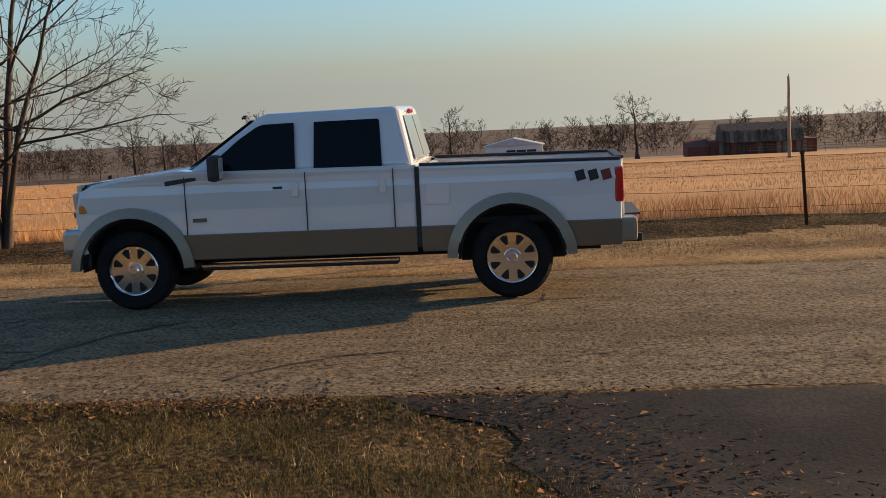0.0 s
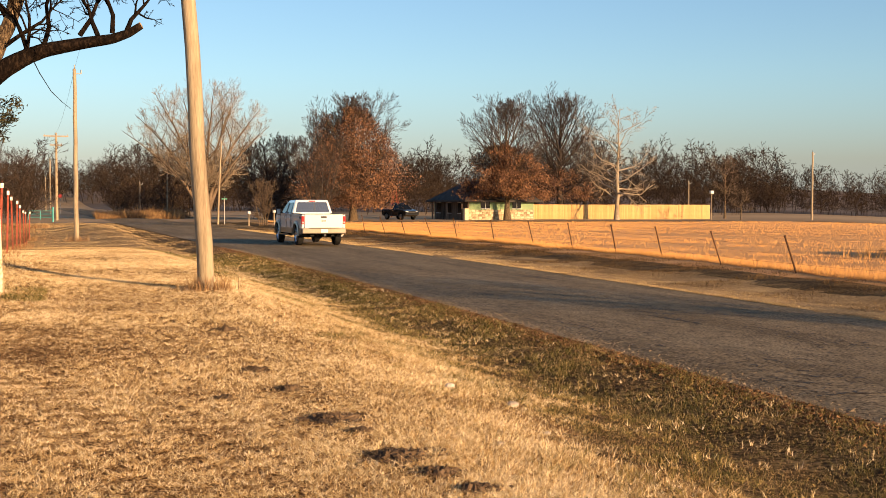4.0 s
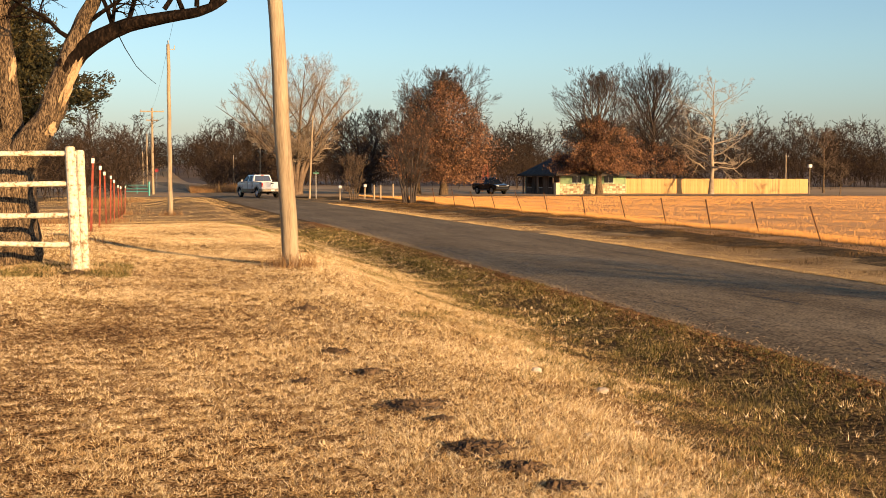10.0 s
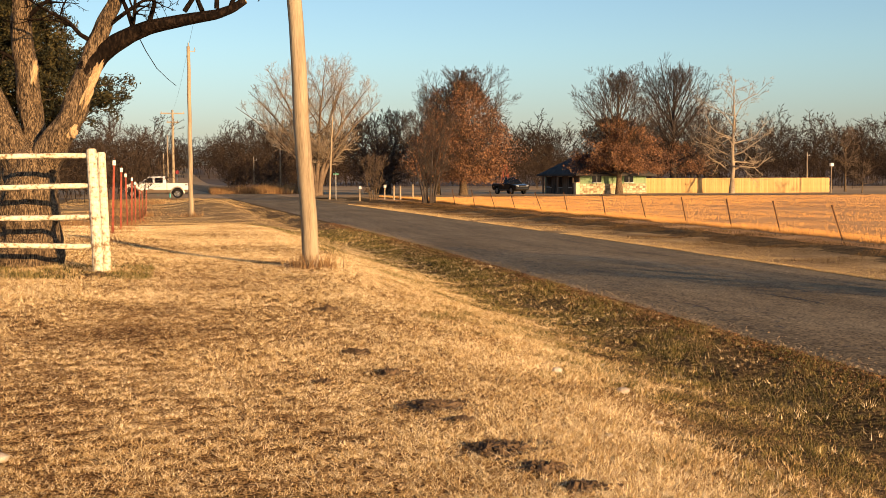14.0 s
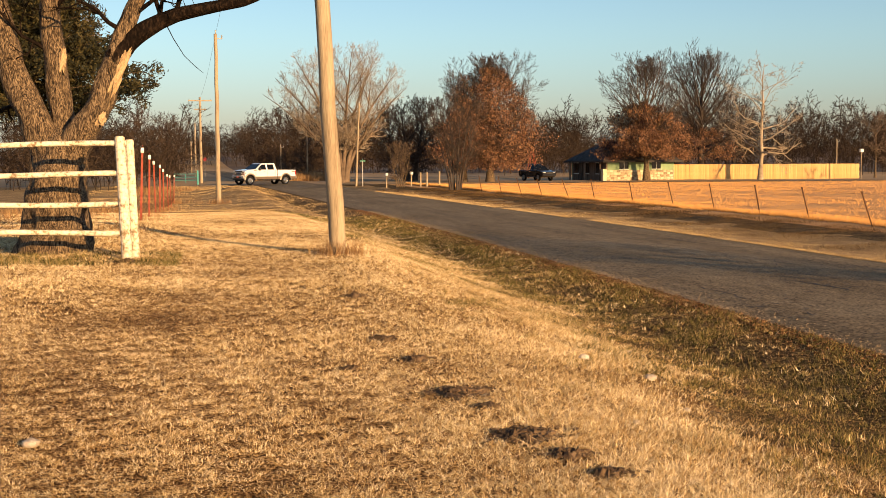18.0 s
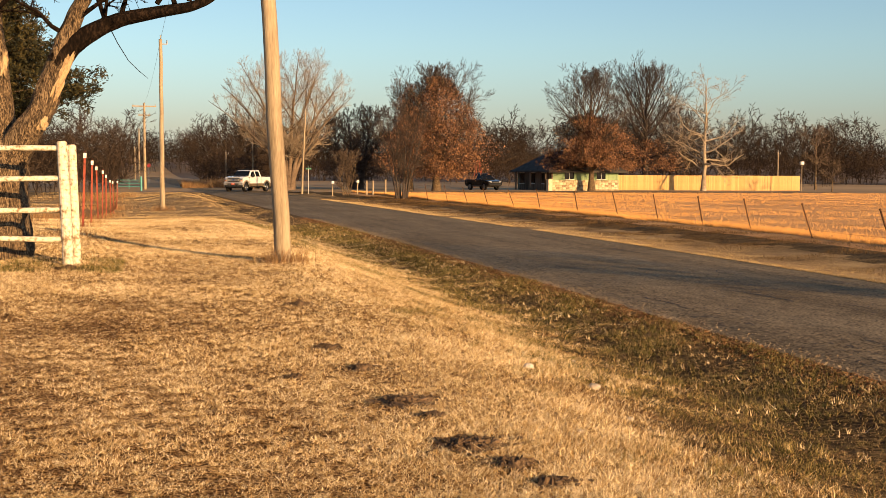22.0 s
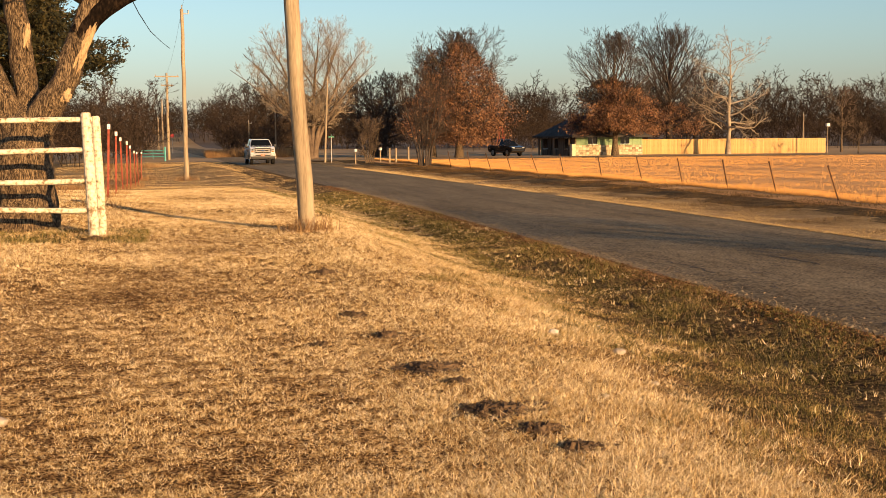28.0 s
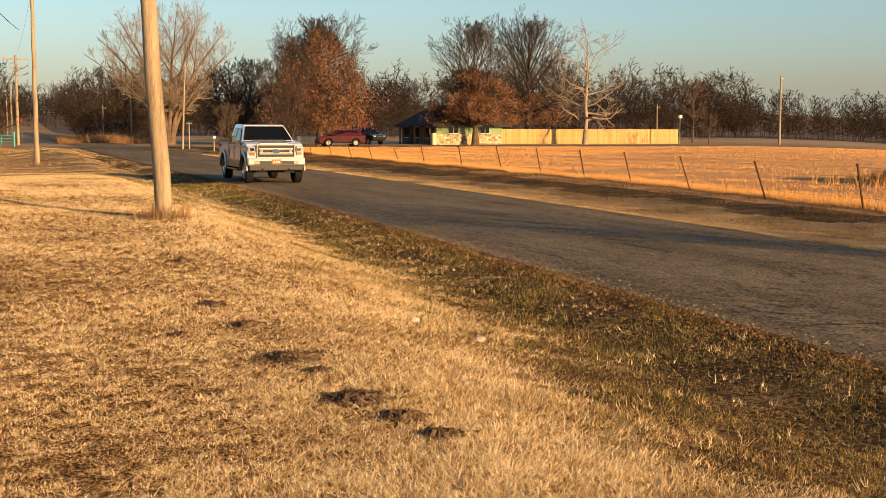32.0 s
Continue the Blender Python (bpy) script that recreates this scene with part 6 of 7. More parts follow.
def clods():
    rng = np.random.RandomState(9)
    for x, y, n, s in ((1.40, 10.05, 9, 0.075), (1.53, 9.2, 9, 0.07), (1.60, 7.95, 26, 0.12), (1.70, 7.45, 8, 0.05), (1.74, 6.70, 26, 0.12), (1.86, 6.25, 12, 0.07), (1.97, 5.85, 10, 0.065), (1.40, 12.2, 6, 0.07), (0.98, 8.9, 5, 0.04), (-1.05, 15.75, 10, 0.12)):
        z = ground_z(x, y)
        t = thing("dirt_mound", pose(x, y, z), "low scraped mound of dark crumbled soil in the lawn", "dirt", "dirt mounds")
        base = bmesh.new()
        rings = []
        for i in range(10):
            f = i / 9
            row = []
            for j in range(26):
                w = 6.2832 * j / 26
                rim = max(0.25, 1 + 0.9 * noise.noise(Vector((math.cos(w) * 1.5 + x * 5, math.sin(w) * 1.5 + y * 5, 0))) + 0.5 * noise.noise(Vector((math.cos(w) * 4 + x * 5, math.sin(w) * 4 + y * 5, 3))))
                px, py = math.cos(w) * f * s * 1.9 * rim, math.sin(w) * f * s * 1.6 * rim
                pz = 0.05 * (1 - f ** 1.6) * (0.55 + 0.9 * noise.noise(Vector((px * 9 + x, py * 9 + y, 1)))) + 0.05 * noise.noise(Vector((px * 38, py * 38 + y, 2))) * (1 - f ** 3) - 0.012 * f
                row.append(base.verts.new((px, py, pz)))
            rings.append(row)
        for i in range(9):
            for j in range(26):
                base.faces.new((rings[i][j], rings[i + 1][j], rings[i + 1][(j + 1) % 26], rings[i][(j + 1) % 26]))
        bmesh.ops.remove_doubles(base, verts=base.verts, dist=0.0004)
        part("soil", base, "dirt", t)
        lumps = bmesh.new()
        for _ in range(9 * n):
            r = 0.003 + 0.013 * rng.rand() ** 2
            q = abs(rng.normal(0, 1))
            w = rng.rand() * 6.28
            at = (math.cos(w) * q * s * 1.7, math.sin(w) * q * s * 1.3, max(0.0, 0.028 * (1 - 0.5 * q)) + r * 0.2)
            made = bmesh.ops.create_icosphere(lumps, subdivisions=1, radius=r, matrix=Matrix.Translation(at) @ Matrix.Diagonal((1.2, 1.2, 0.7, 1)))["verts"]
            for v in made:
                v.co += Vector(rng.normal(0, r * 0.25, 3).tolist())
        part("crumble", lumps, "dirt", t)["kind"] = "stuff"


clods()
rng = np.random.RandomState(4)
for x, y, r in ((3.55, 9.5, 0.055), (3.1, 9.9, 0.05), (-1.0, 6.9, 0.05), (3.3, 8.1, 0.03), (4.1, 11.6, 0.03), (2.6, 7.2, 0.025)):
    bm = bmesh.new()
    bmesh.ops.create_icosphere(bm, subdivisions=2, radius=r)
    for v in bm.verts:
        v.co *= 1 + 0.25 * noise.noise(v.co * 30 + Vector((x, y, 0)))
        v.co.z *= 0.6
    ob = part("stone", bm, "stone")
    ob.matrix_basis = pose(x, y, ground_z(x, y) + r * 0.3)
    tagged(ob, "pale rounded stone lying in the grass", "stone", "lawn stones")


def signs():
    x, y = -0.9, 190.0
    t = thing("stop_sign", pose(x, y, ground_z(x, y)), "red stop sign on a steel post seen at the crossing", "sign")
    part("post", boxed((0.06, 0.04, 2.6), (0, 0, 1.3)), "galv", t)
    bm = tubed((0, 0, 0), (0, 0.02, 0), 0.30, 0.30, 8)
    part("plate", bm, "sign_red", t).matrix_basis = pose(0, -0.05, 2.7, 0, 22.5, 0)
    x, y = 13.5, 110.0
    t = thing("street_sign", pose(x, y, ground_z(x, y)), "thin steel post with small green road name plates", "sign")
    part("post", boxed((0.06, 0.06, 2.3), (0, 0, 1.15)), "galv", t)
    part("plate", boxed((0.50, 0.02, 0.13), (0, 0, 2.3)), "sign_green", t)
    part("plate", boxed((0.02, 0.50, 0.13), (0, 0, 2.45)), "sign_green", t)
    x, y = 70.4, 123.5
    t = thing("bird_house", pose(x, y, ground_z(x, y)), "white bird house on a tall pole", "bird house")
    part("pole", tubed((0, 0, 0), (0, 0, 3.0), 0.05, 0.04, 8), "pole", t)
    part("house_box", boxed((0.36, 0.36, 0.34), (0, 0, 3.15), bevel=0.02), "white_wall", t)
    part("lid", boxed((0.48, 0.48, 0.05), (0, 0, 3.35)), "shingle", t)
    x, y = -2.25, 122.0
    t = thing("pipe_gate", pose(x, y, ground_z(x, y)), "teal painted pipe gate across a pasture entrance", "gate")
    part("gate_post", tubed((0.95, 0, 0), (0.95, 0, 1.4), 0.09, 0.09, 10), "teal", t)
    for z in (0.45, 0.75, 1.05):
        part("gate_bar", tubed((0.95, 0, z), (-1.3, 0.3, z), 0.03, 0.03, 8), "teal", t)
    for s in (-1.3, -0.2):
        part("gate_upright", tubed((s, 0.3 * (0.95 - s) / 2.25, 0.2), (s, 0.3 * (0.95 - s) / 2.25, 1.08), 0.03, 0.03, 8), "teal", t)
    for x, y, h in ((16.9, 98.8, 1.2), (17.4, 98.6, 1.2), (18.4, 98.4, 1.3)):
        t = part("gate_post", tubed((0, 0, -0.1), (0, 0, h), 0.08, 0.075, 10), "pole")
        t.matrix_basis = pose(x, y, ground_z(x, y))
        tagged(t, "weathered wooden gate post at a field entrance", "post", "gate posts")
    x, y = 39.5, 148
    t = thing("play_tower", pose(x, y, ground_z(x, y)), "small red frame tower behind the black pickup", "tower")
    for sx in (-1, 1):
        for sy in (-1, 1):
            part("leg", tubed((sx * 0.6, sy * 0.6, 0), (sx * 0.15, sy * 0.15, 3.4), 0.05, 0.04, 6), "red_steel", t)
    for z in (1.0, 2.0):
        part("brace", boxed((1.2 - 0.26 * z, 0.06, 0.06), (0, -0.6 + 0.13 * z, z)), "red_steel", t)
    part("platform", boxed((1.0, 1.0, 0.08), (0, 0, 1.2)), "red_steel", t)


signs()


# ---- cracks and patches in the road ----
def crack(pts, w):
    tri = []
    rng = np.random.RandomState(int(abs(pts[0][0] * 100 + pts[0][1] * 7)))
    path = []
    for (ax, ay), (bx, by) in zip(pts, pts[1:]):
        n = max(2, int(math.hypot(bx - ax, by - ay) / 0.12))
        for k in range(n):
            path.append((ax + (bx - ax) * k / n + rng.normal(0, 0.02), ay + (by - ay) * k / n + rng.normal(0, 0.02)))
    v, f = [], []
    for i, (x, y) in enumerate(path):
        k = (x + float(bend(y)) - ROAD_NEAR) / (ROAD_FAR - ROAD_NEAR)
        z = 0.05 * (1 - (2 * k - 1) ** 2) + 0.004
        ww = w * (0.3 + rng.rand()) * (0.2 if i in (0, len(path) - 1) else 1)
        v += [(x - ww / 2, y - ww / 2, z), (x + ww / 2, y + ww / 2, z)]
        if i:
            f.append((2 * i - 2, 2 * i - 1, 2 * i + 1, 2 * i))
    return v, f


cv, cf = [], []
rng = np.random.RandomState(6)
lines = [([(9.9, 2.0), (9.2, 2.6), (8.2, 3.0), (6.9, 3.2)], 0.05), ([(12.6, 7.0), (11.6, 6.0), (10.6, 5.4), (9.8, 5.6)], 0.05), ([(10.6, 5.4), (9.0, 6.1), (8.0, 7.2), (7.2, 7.6)], 0.045),
         ([(8.6, 3.0), (8.4, 6.5)], 0.03), ([(11.9, 1.0), (11.6, 4.5), (11.8, 9.0)], 0.03), ([(9.2, 9.5), (8.0, 10.1), (7.1, 10.3)], 0.05), ([(9.5, 16.8), (9.35, 18.6)], 0.05)]
for _ in range(70):
    x, y = 7.0 + 5.6 * rng.rand(), -4 + 50 * rng.rand() ** 1.3
    a = rng.rand() * 6.28 if rng.rand() < 0.4 else 1.57 + rng.normal(0, 0.15)
    ln = 0.4 + 1.8 * rng.rand()
    p = [(x, y)]
    for _ in range(3):
        a += rng.normal(0, 0.35)
        p.append((np.clip(p[-1][0] + math.cos(a) * ln / 3, 6.9, 12.7), p[-1][1] + math.sin(a) * ln / 3))
    lines.append((p, 0.02 + 0.02 * rng.rand()))
# crumbled wheel track: short ragged pits, thick in bands
for _ in range(1500):
    x, y = 7.1 + 3.3 * rng.rand(), 4.5 + 17 * rng.rand() ** 1.2
    if math.sin(2.1 * x + 0.35 * y) + math.sin(1.3 * y - 1.7 * x) + rng.normal(0, 0.7) < 0.5:
        continue
    a = 1.57 + rng.normal(0, 0.5)
    ln = 0.05 + 0.16 * rng.rand() ** 2
    lines.append(([(x - ln * math.cos(a), y - ln * math.sin(a)), (x, y), (x + ln * math.cos(a), y + ln * math.sin(a))], 0.012 + 0.022 * rng.rand()))
for p, w in lines:
    p = [(x - float(bend(y)), y) for x, y in p]
    v, f = crack(p, w)
    cf += [tuple(i + len(cv) for i in q) for q in f]
    cv += v
ck = new("crack", mesh_from("crack", cv, cf, "patch"))
ck.parent = road
ck["kind"] = "stuff"
# gravel crumbs along the near edge
rng = np.random.RandomState(12)
n = 16000
yy = -12 + 62 * rng.rand(n) ** 1.5
uu = ROAD_NEAR + 0.02 + np.where(rng.rand(n) < 0.5, rng.normal(0, 0.17, n), np.abs(rng.normal(0, 0.8, n))) + 0.10 * np.sin(1.7 * yy) + 0.08 * np.sin(4.3 * yy)
uu = np.maximum(uu, ROAD_NEAR - 0.16)
keep = ~((yy < 0.1) & (yy > -8.7))
uu, yy = uu[keep], yy[keep]
n = len(uu)
s = 0.004 + 0.010 * rng.rand(n, 1) ** 2
c = np.stack([uu - bend(yy), yy, np.maximum(height(uu - bend(yy), yy), np.where(uu > ROAD_NEAR, 0.004, -1)) + 0.004], 1)
a = rng.normal(0, 1, (n, 3))
b = rng.normal(0, 1, (n, 3))
up = np.array((0, 0, 1.0))
tri = np.concatenate([np.stack([c - a * s, c + a * s, c + up * s * 1.4 + b * s * 0.3], 1), np.stack([c - b * s, c + b * s, c + up * s * 1.2], 1)])
tagged(new("edge_gravel", tri_mesh("edge_gravel", tri, "gravel")), "loose pale gravel crumbs along the road edge", "gravel", kind="stuff")


# ---- grass ----
def blades(name, x, y, h, w, lean, mat, label, seed, category="grass", comb=0.0):
    """Grass of single blades; comb: how closely the blades turn one way, as wind-combed grass does."""
    rng = np.random.RandomState(seed)
    n = len(x)
    z = height(x, y) - 0.01
    a = rng.normal(0.49, comb, n) if comb else rng.rand(n) * 6.28
    d = np.stack([np.cos(a), np.sin(a), 0 * a], 1)
    b = rng.rand(n) * 6.28
    tip = np.stack([np.cos(b), np.sin(b), 0 * b], 1) * (lean * rng.rand(n) * h)[:, None]
    p = np.stack([x, y, z], 1)
    top = p + tip + np.stack([0 * h, 0 * h, h], 1)
    tri = np.stack([p - d * w[:, None], p + d * w[:, None], top], 1)
    return tagged(new(name, tri_mesh(name, tri, mat)), label, category, kind="stuff")


def patch_noise(x, y, s, seed):
    """Smooth patches between 0 and 1."""
    rng = np.random.RandomState(seed)
    out = np.zeros(len(x))
    for _ in range(6):
        k = rng.normal(0, s, 2)
        out += np.sin(k[0] * x + k[1] * y + rng.rand() * 6.28)
    return 0.5 + out / 7.0


def tufts(rng, x, y, count, spread):
    """Several blades round each tuft."""
    r = np.abs(rng.normal(0, spread, (len(x), count)))
    a = rng.rand(len(x), count) * 6.28
    return (x[:, None] + r * np.cos(a)).ravel(), (y[:, None] + r * np.sin(a)).ravel()


rng = np.random.RandomState(21)
# the lawn in tufts with bare gaps, thick in the near yard and thinner far off
def near_lawn(rng, n):
    """Spots over the part of the lawn between the yard's foot and the rail fence, evenly thick by angle and by distance."""
    d = 4.0 * (36.0 / 4.0) ** rng.rand(n)
    a = np.radians(-9.5 + 50 * rng.rand(n))
    y, u = d * np.cos(a), d * np.sin(a) + bend(d * np.cos(a))
    ok = u < 6.4
    for x, q, s in BARE:
        ok &= ((u - x) / (s * 1.3)) ** 2 + ((y - q) / s) ** 2 > 1
    return u[ok], y[ok]


def yard_foot(rng, n):
    """Spots over the foot of the yard, before the near lawn begins."""
    u, y = -2.6 + 7.4 * rng.rand(n), -2.5 + 7.5 * rng.rand(n)
    ok = (np.hypot(u, y) < 3.9 + 0.6 * rng.rand(n)) & (np.hypot(u + 1.8, y + 4.8) > 4.8)
    return u[ok], y[ok]


BARE = ((1.60, 7.95, 0.17), (1.74, 6.70, 0.17), (1.42, 10.05, 0.09), (1.52, 9.2, 0.09), (1.88, 6.2, 0.10), (1.97, 5.85, 0.08))


def lawn_stretch(rng, n, power):
    """Spots over the lawn from the foot of the yard to the far pole, thick in the near yard."""
    y = -3.5 + 39.5 * rng.rand(n) ** power
    u = -3.6 + 10.2 * rng.rand(n)
    seen = (np.hypot(u + 1.8, y + 4.4) > 4.3) & (u > -0.9 - 0.16 * np.maximum(y, 0))
    for x, q, s in BARE:
        seen &= ((u - x) / (s * 1.3)) ** 2 + ((y - q) / s) ** 2 > 1
    return u[seen], y[seen]


# brown thatch close to the ground, straw tufts standing out of it
uu, yy = (np.concatenate(q) for q in zip(lawn_stretch(rng, 230000, 1.6), near_lawn(rng, 290000), yard_foot(rng, 150000)))
keep = ~((yy < -0.2 - 0.75 * (6.75 - uu)) & (yy > -8.5))
uu, yy = uu[keep], yy[keep]
blades("lawn_thatch", uu - bend(yy), yy, 0.010 + 0.026 * rng.rand(len(uu)), 0.0010 + 0.00016 * np.maximum(yy, 2), 2.8, "thatch", "brown matted thatch in the dry lawn", 11)
uu, yy = (np.concatenate(q) for q in zip(lawn_stretch(rng, 150000, 1.6), near_lawn(rng, 150000), yard_foot(rng, 60000)))
bare = patch_noise(uu, yy, 1.6, 1) * 0.16 + patch_noise(uu, yy, 19.0, 2) * 0.34 + patch_noise(uu, yy, 55.0, 4) * 0.50 + 0.10 * (1 - ease(-0.4, 1.9, uu)) * (1 - ease(7, 14, yy)) - 0.14 * np.exp(-(((uu - 2.5) / 1.1) ** 2)) + 0.11 * (1 - ease(3.8, 7.0, np.hypot(uu, yy))) - 0.06 * ease(8, 13, yy)
keep = bare + 0.07 * (rng.rand(len(uu)) - 0.5) < 0.630
keep &= uu + 1.6 * (patch_noise(uu, yy, 2.6, 31) - 0.5) + 1.6 * (rng.rand(len(uu)) - 0.4) < np.minimum(5.0, 2.5 + 0.17 * yy)
uu, yy = uu[keep], yy[keep]
size = np.repeat(0.7 + 0.6 * patch_noise(uu, yy, 1.2, 7) * (0.5 + rng.rand(len(uu))), 5)
xx, yy = tufts(rng, uu - bend(yy), yy, 5, 0.012)
blades("lawn_grass", xx, yy, (0.015 + 0.026 * rng.rand(len(xx))) * size, 0.0011 + 0.00017 * np.maximum(yy, 2), 2.6, "blade", "short dry straw-coloured lawn grass", 1)
n = 26000
yy = 30 + 84 * rng.rand(n) ** 1.4
uu = -7.0 + 13.4 * rng.rand(n)
keep = patch_noise(uu, yy, 0.8, 61) + 0.6 * (rng.rand(n) - 0.5) > 0.30
xx, yy = tufts(rng, (uu - bend(yy))[keep], yy[keep], 5, 0.10)
blades("far_lawn_grass", xx, yy, 0.015 + 0.03 * rng.rand(len(xx)), 0.00017 * yy * (0.6 + 0.6 * rng.rand(len(xx))), 1.9, "far_blade", "dry straw grass on the rise by the far pole", 8)
# green-tinged ditch grass, straw on its upper side
n = 105000
yy = np.where(rng.rand(n) < 0.3, -4.0 + 9.0 * rng.rand(n), -6.0 + 52 * rng.rand(n) ** 1.6)
uu = 2.3 + 4.4 * rng.rand(n)
keep = patch_noise(uu, yy, 2.2, 3) * 0.4 + patch_noise(uu, yy, 9.0, 13) * 0.35 + patch_noise(uu, yy, 38.0, 15) * 0.35 + 0.20 * (rng.rand(n) - 0.5) + 0.25 * ease(0, 1.5, uu - np.minimum(4.1, 1.9 + 0.17 * yy)) > 0.62
keep &= ~((yy < -0.2 - 0.75 * (6.75 - uu)) & (yy > -8.5))
uu, yy = uu[keep], yy[keep]
size = np.repeat(0.4 + 0.9 * patch_noise(uu, yy, 3.0, 14), 6)
xx, yy = tufts(rng, uu - bend(yy), yy, 6, 0.030)
blades("ditch_grass", xx, yy, (0.022 + 0.050 * rng.rand(len(xx))) * size, 0.0010 + 0.00016 * np.maximum(yy, 2), 1.4, "green_blade", "mixed green and straw grass in the roadside ditch", 2)
n = 44000
yy = np.where(rng.rand(n) < 0.3, -4.0 + 9.0 * rng.rand(n), -6.0 + 48 * rng.rand(n) ** 1.6)
uu = 2.5 + 4.15 * rng.rand(n)
keep = patch_noise(uu, yy, 2.6, 91) * 0.35 + patch_noise(uu, yy, 11.0, 92) * 0.3 + patch_noise(uu, yy, 42.0, 93) * 0.35 + 0.08 * (rng.rand(n) - 0.5) > 0.53
keep &= ~((yy < -0.2 - 0.75 * (6.75 - uu)) & (yy > -8.5))
xx, yy = tufts(rng, (uu - bend(yy))[keep], yy[keep], 6, 0.03)
blades("ditch_straw", xx, yy, 0.018 + 0.040 * rng.rand(len(xx)), 0.0010 + 0.00016 * np.maximum(yy, 2), 1.7, "ditch_straw", "brown and straw-coloured grass through the ditch", 16)
n = 3000
yy = -6.0 + 52 * rng.rand(n) ** 1.6
uu = 2.8 + 3.8 * rng.rand(n)
keep = (patch_noise(uu, yy, 3.2, 43) * 0.5 + patch_noise(uu, yy, 22.0, 44) * 0.5 + 0.3 * (rng.rand(n) - 0.5) > 0.52) & ~((yy < -0.2 - 0.75 * (6.75 - uu)) & (yy > -8.5))
xx, yy = tufts(rng, (uu - bend(yy))[keep], yy[keep], 7, 0.025)
blades("straw_tufts", xx, yy, 0.025 + 0.055 * rng.rand(len(xx)), 0.0013 + 0.00022 * np.maximum(yy, 2), 1.3, "blade", "straw tufts scattered through the ditch", 6)
# fallen leaf litter along the near road edge and in the ditch
n = 40000
yy = -9.0 + 60 * rng.rand(n) ** 1.5
uu = ROAD_NEAR - 0.05 - np.abs(rng.normal(0, 0.30, n))
keep = ~((yy < 0.1 - 0.75 * (6.75 - uu)) & (yy > -8.7))
uu, yy = uu[keep], yy[keep]
n = len(uu)
s = 0.007 + 0.011 * rng.rand(n, 1)
c = np.stack([uu - bend(yy), yy, height(uu - bend(yy), yy) + 0.012 + 0.02 * rng.rand(n)], 1)
tri = np.stack([c + rng.normal(0, 1, (n, 3)) * s * (1, 1, 0.5) for _ in range(3)], 1)
tagged(new("leaf_litter", tri_mesh("leaf_litter", tri, "litter")), "fallen brown leaves along the road edge", "leaves", kind="stuff")
# leaves drifted along the driveway's edge
n = 3500
xx = 2.6 + 4.2 * rng.rand(n)
yy = -0.9 - 0.5 * (6.75 - xx) + rng.normal(0, 0.55, n)
s = 0.008 + 0.012 * rng.rand(n, 1)
c = np.stack([xx, yy, height(xx, yy) + 0.02 + 0.015 * rng.rand(n)], 1)
tri = np.stack([c + rng.normal(0, 1, (n, 3)) * s * (1, 1, 0.4) for _ in range(3)], 1)
tagged(new("drifted_leaves", tri_mesh("drifted_leaves", tri, "litter")), "brown leaves drifted along the driveway edge", "leaves", kind="stuff")
# mown strip and rough bank beyond the road
n = 100000
yy = -25.0 + 110 * rng.rand(n) ** 1.2
uu = 12.95 + 2.6 * rng.rand(n) ** 2.6
keep = patch_noise(uu, yy, 1.5, 51) + 0.5 * (rng.rand(n) - 0.5) > 0.28 + 0.3 * ease(14.0, 16.0, uu)
uu, yy = uu[keep], yy[keep]
blades("verge_grass", uu - bend(yy), yy, 0.015 + 0.035 * rng.rand(len(uu)), 0.0014 + 0.00013 * np.maximum(yy, 5), 1.8, "far_blade", "dry mown grass strip beyond the road", 3)
n = 170000
yy = -25.0 + 120 * rng.rand(n) ** 1.2
uu = 13.6 + 5.0 * rng.rand(n) ** 0.7 + 1.2 * ease(10, 40, yy) * rng.rand(n)
# dark blades crowd towards the field edge to draw its shade band
edge = uu - 17.2 - 1.6 * ease(10, 40, yy)
keep = patch_noise(uu, yy, 1.2, 52) + 0.5 * (rng.rand(n) - 0.5) + 0.8 * ease(-1.3, 0.0, edge) > 0.50
uu, yy = uu[keep], yy[keep]
blades("bank_grass", uu - bend(yy), yy, (0.02 + 0.06 * rng.rand(len(uu))) * (0.4 + patch_noise(uu, yy, 2.0, 53)), 0.002 + 0.00015 * np.maximum(yy, 5), 1.5, "shaded_bank_blade", "rough brown grass on the bank, coloured dark for shade below the field fence", 7)
# tall bluestem in the field, thickest along the fence
n = 290000
yy = -45.0 + 155 * rng.rand(n)
uu = 18.3 + 1.6 * ease(10, 40, yy) + 90 * rng.rand(n) ** 2.2
keep = patch_noise(uu, yy, 0.5, 5) + 0.5 * rng.rand(n) > 0.34
uu, yy = uu[keep], yy[keep]
d = np.hypot(uu, yy)
blades("tall_grass", uu - bend(yy), yy, (0.045 + 0.09 * rng.rand(len(uu)) + 0.14 * (1 - ease(19, 23, uu))) * (0.7 + 0.6 * patch_noise(uu, yy, 0.3, 9)), 0.0020 + 0.00014 * d, 0.9, "tall", "tall rust-orange bluestem grass filling the field", 4, comb=0.55)
# a ranker patch grown up round the old sedan
n = 3000
sx, sy = 30.2 + rng.normal(0, 1.6, n), 35.2 + rng.normal(0, 1.6, n)
blades("sedan_grass", sx, sy, 0.25 + 0.35 * rng.rand(n), np.full(n, 0.012), 0.6, "tall", "tall orange grass grown up round an old car", 14, comb=0.55)
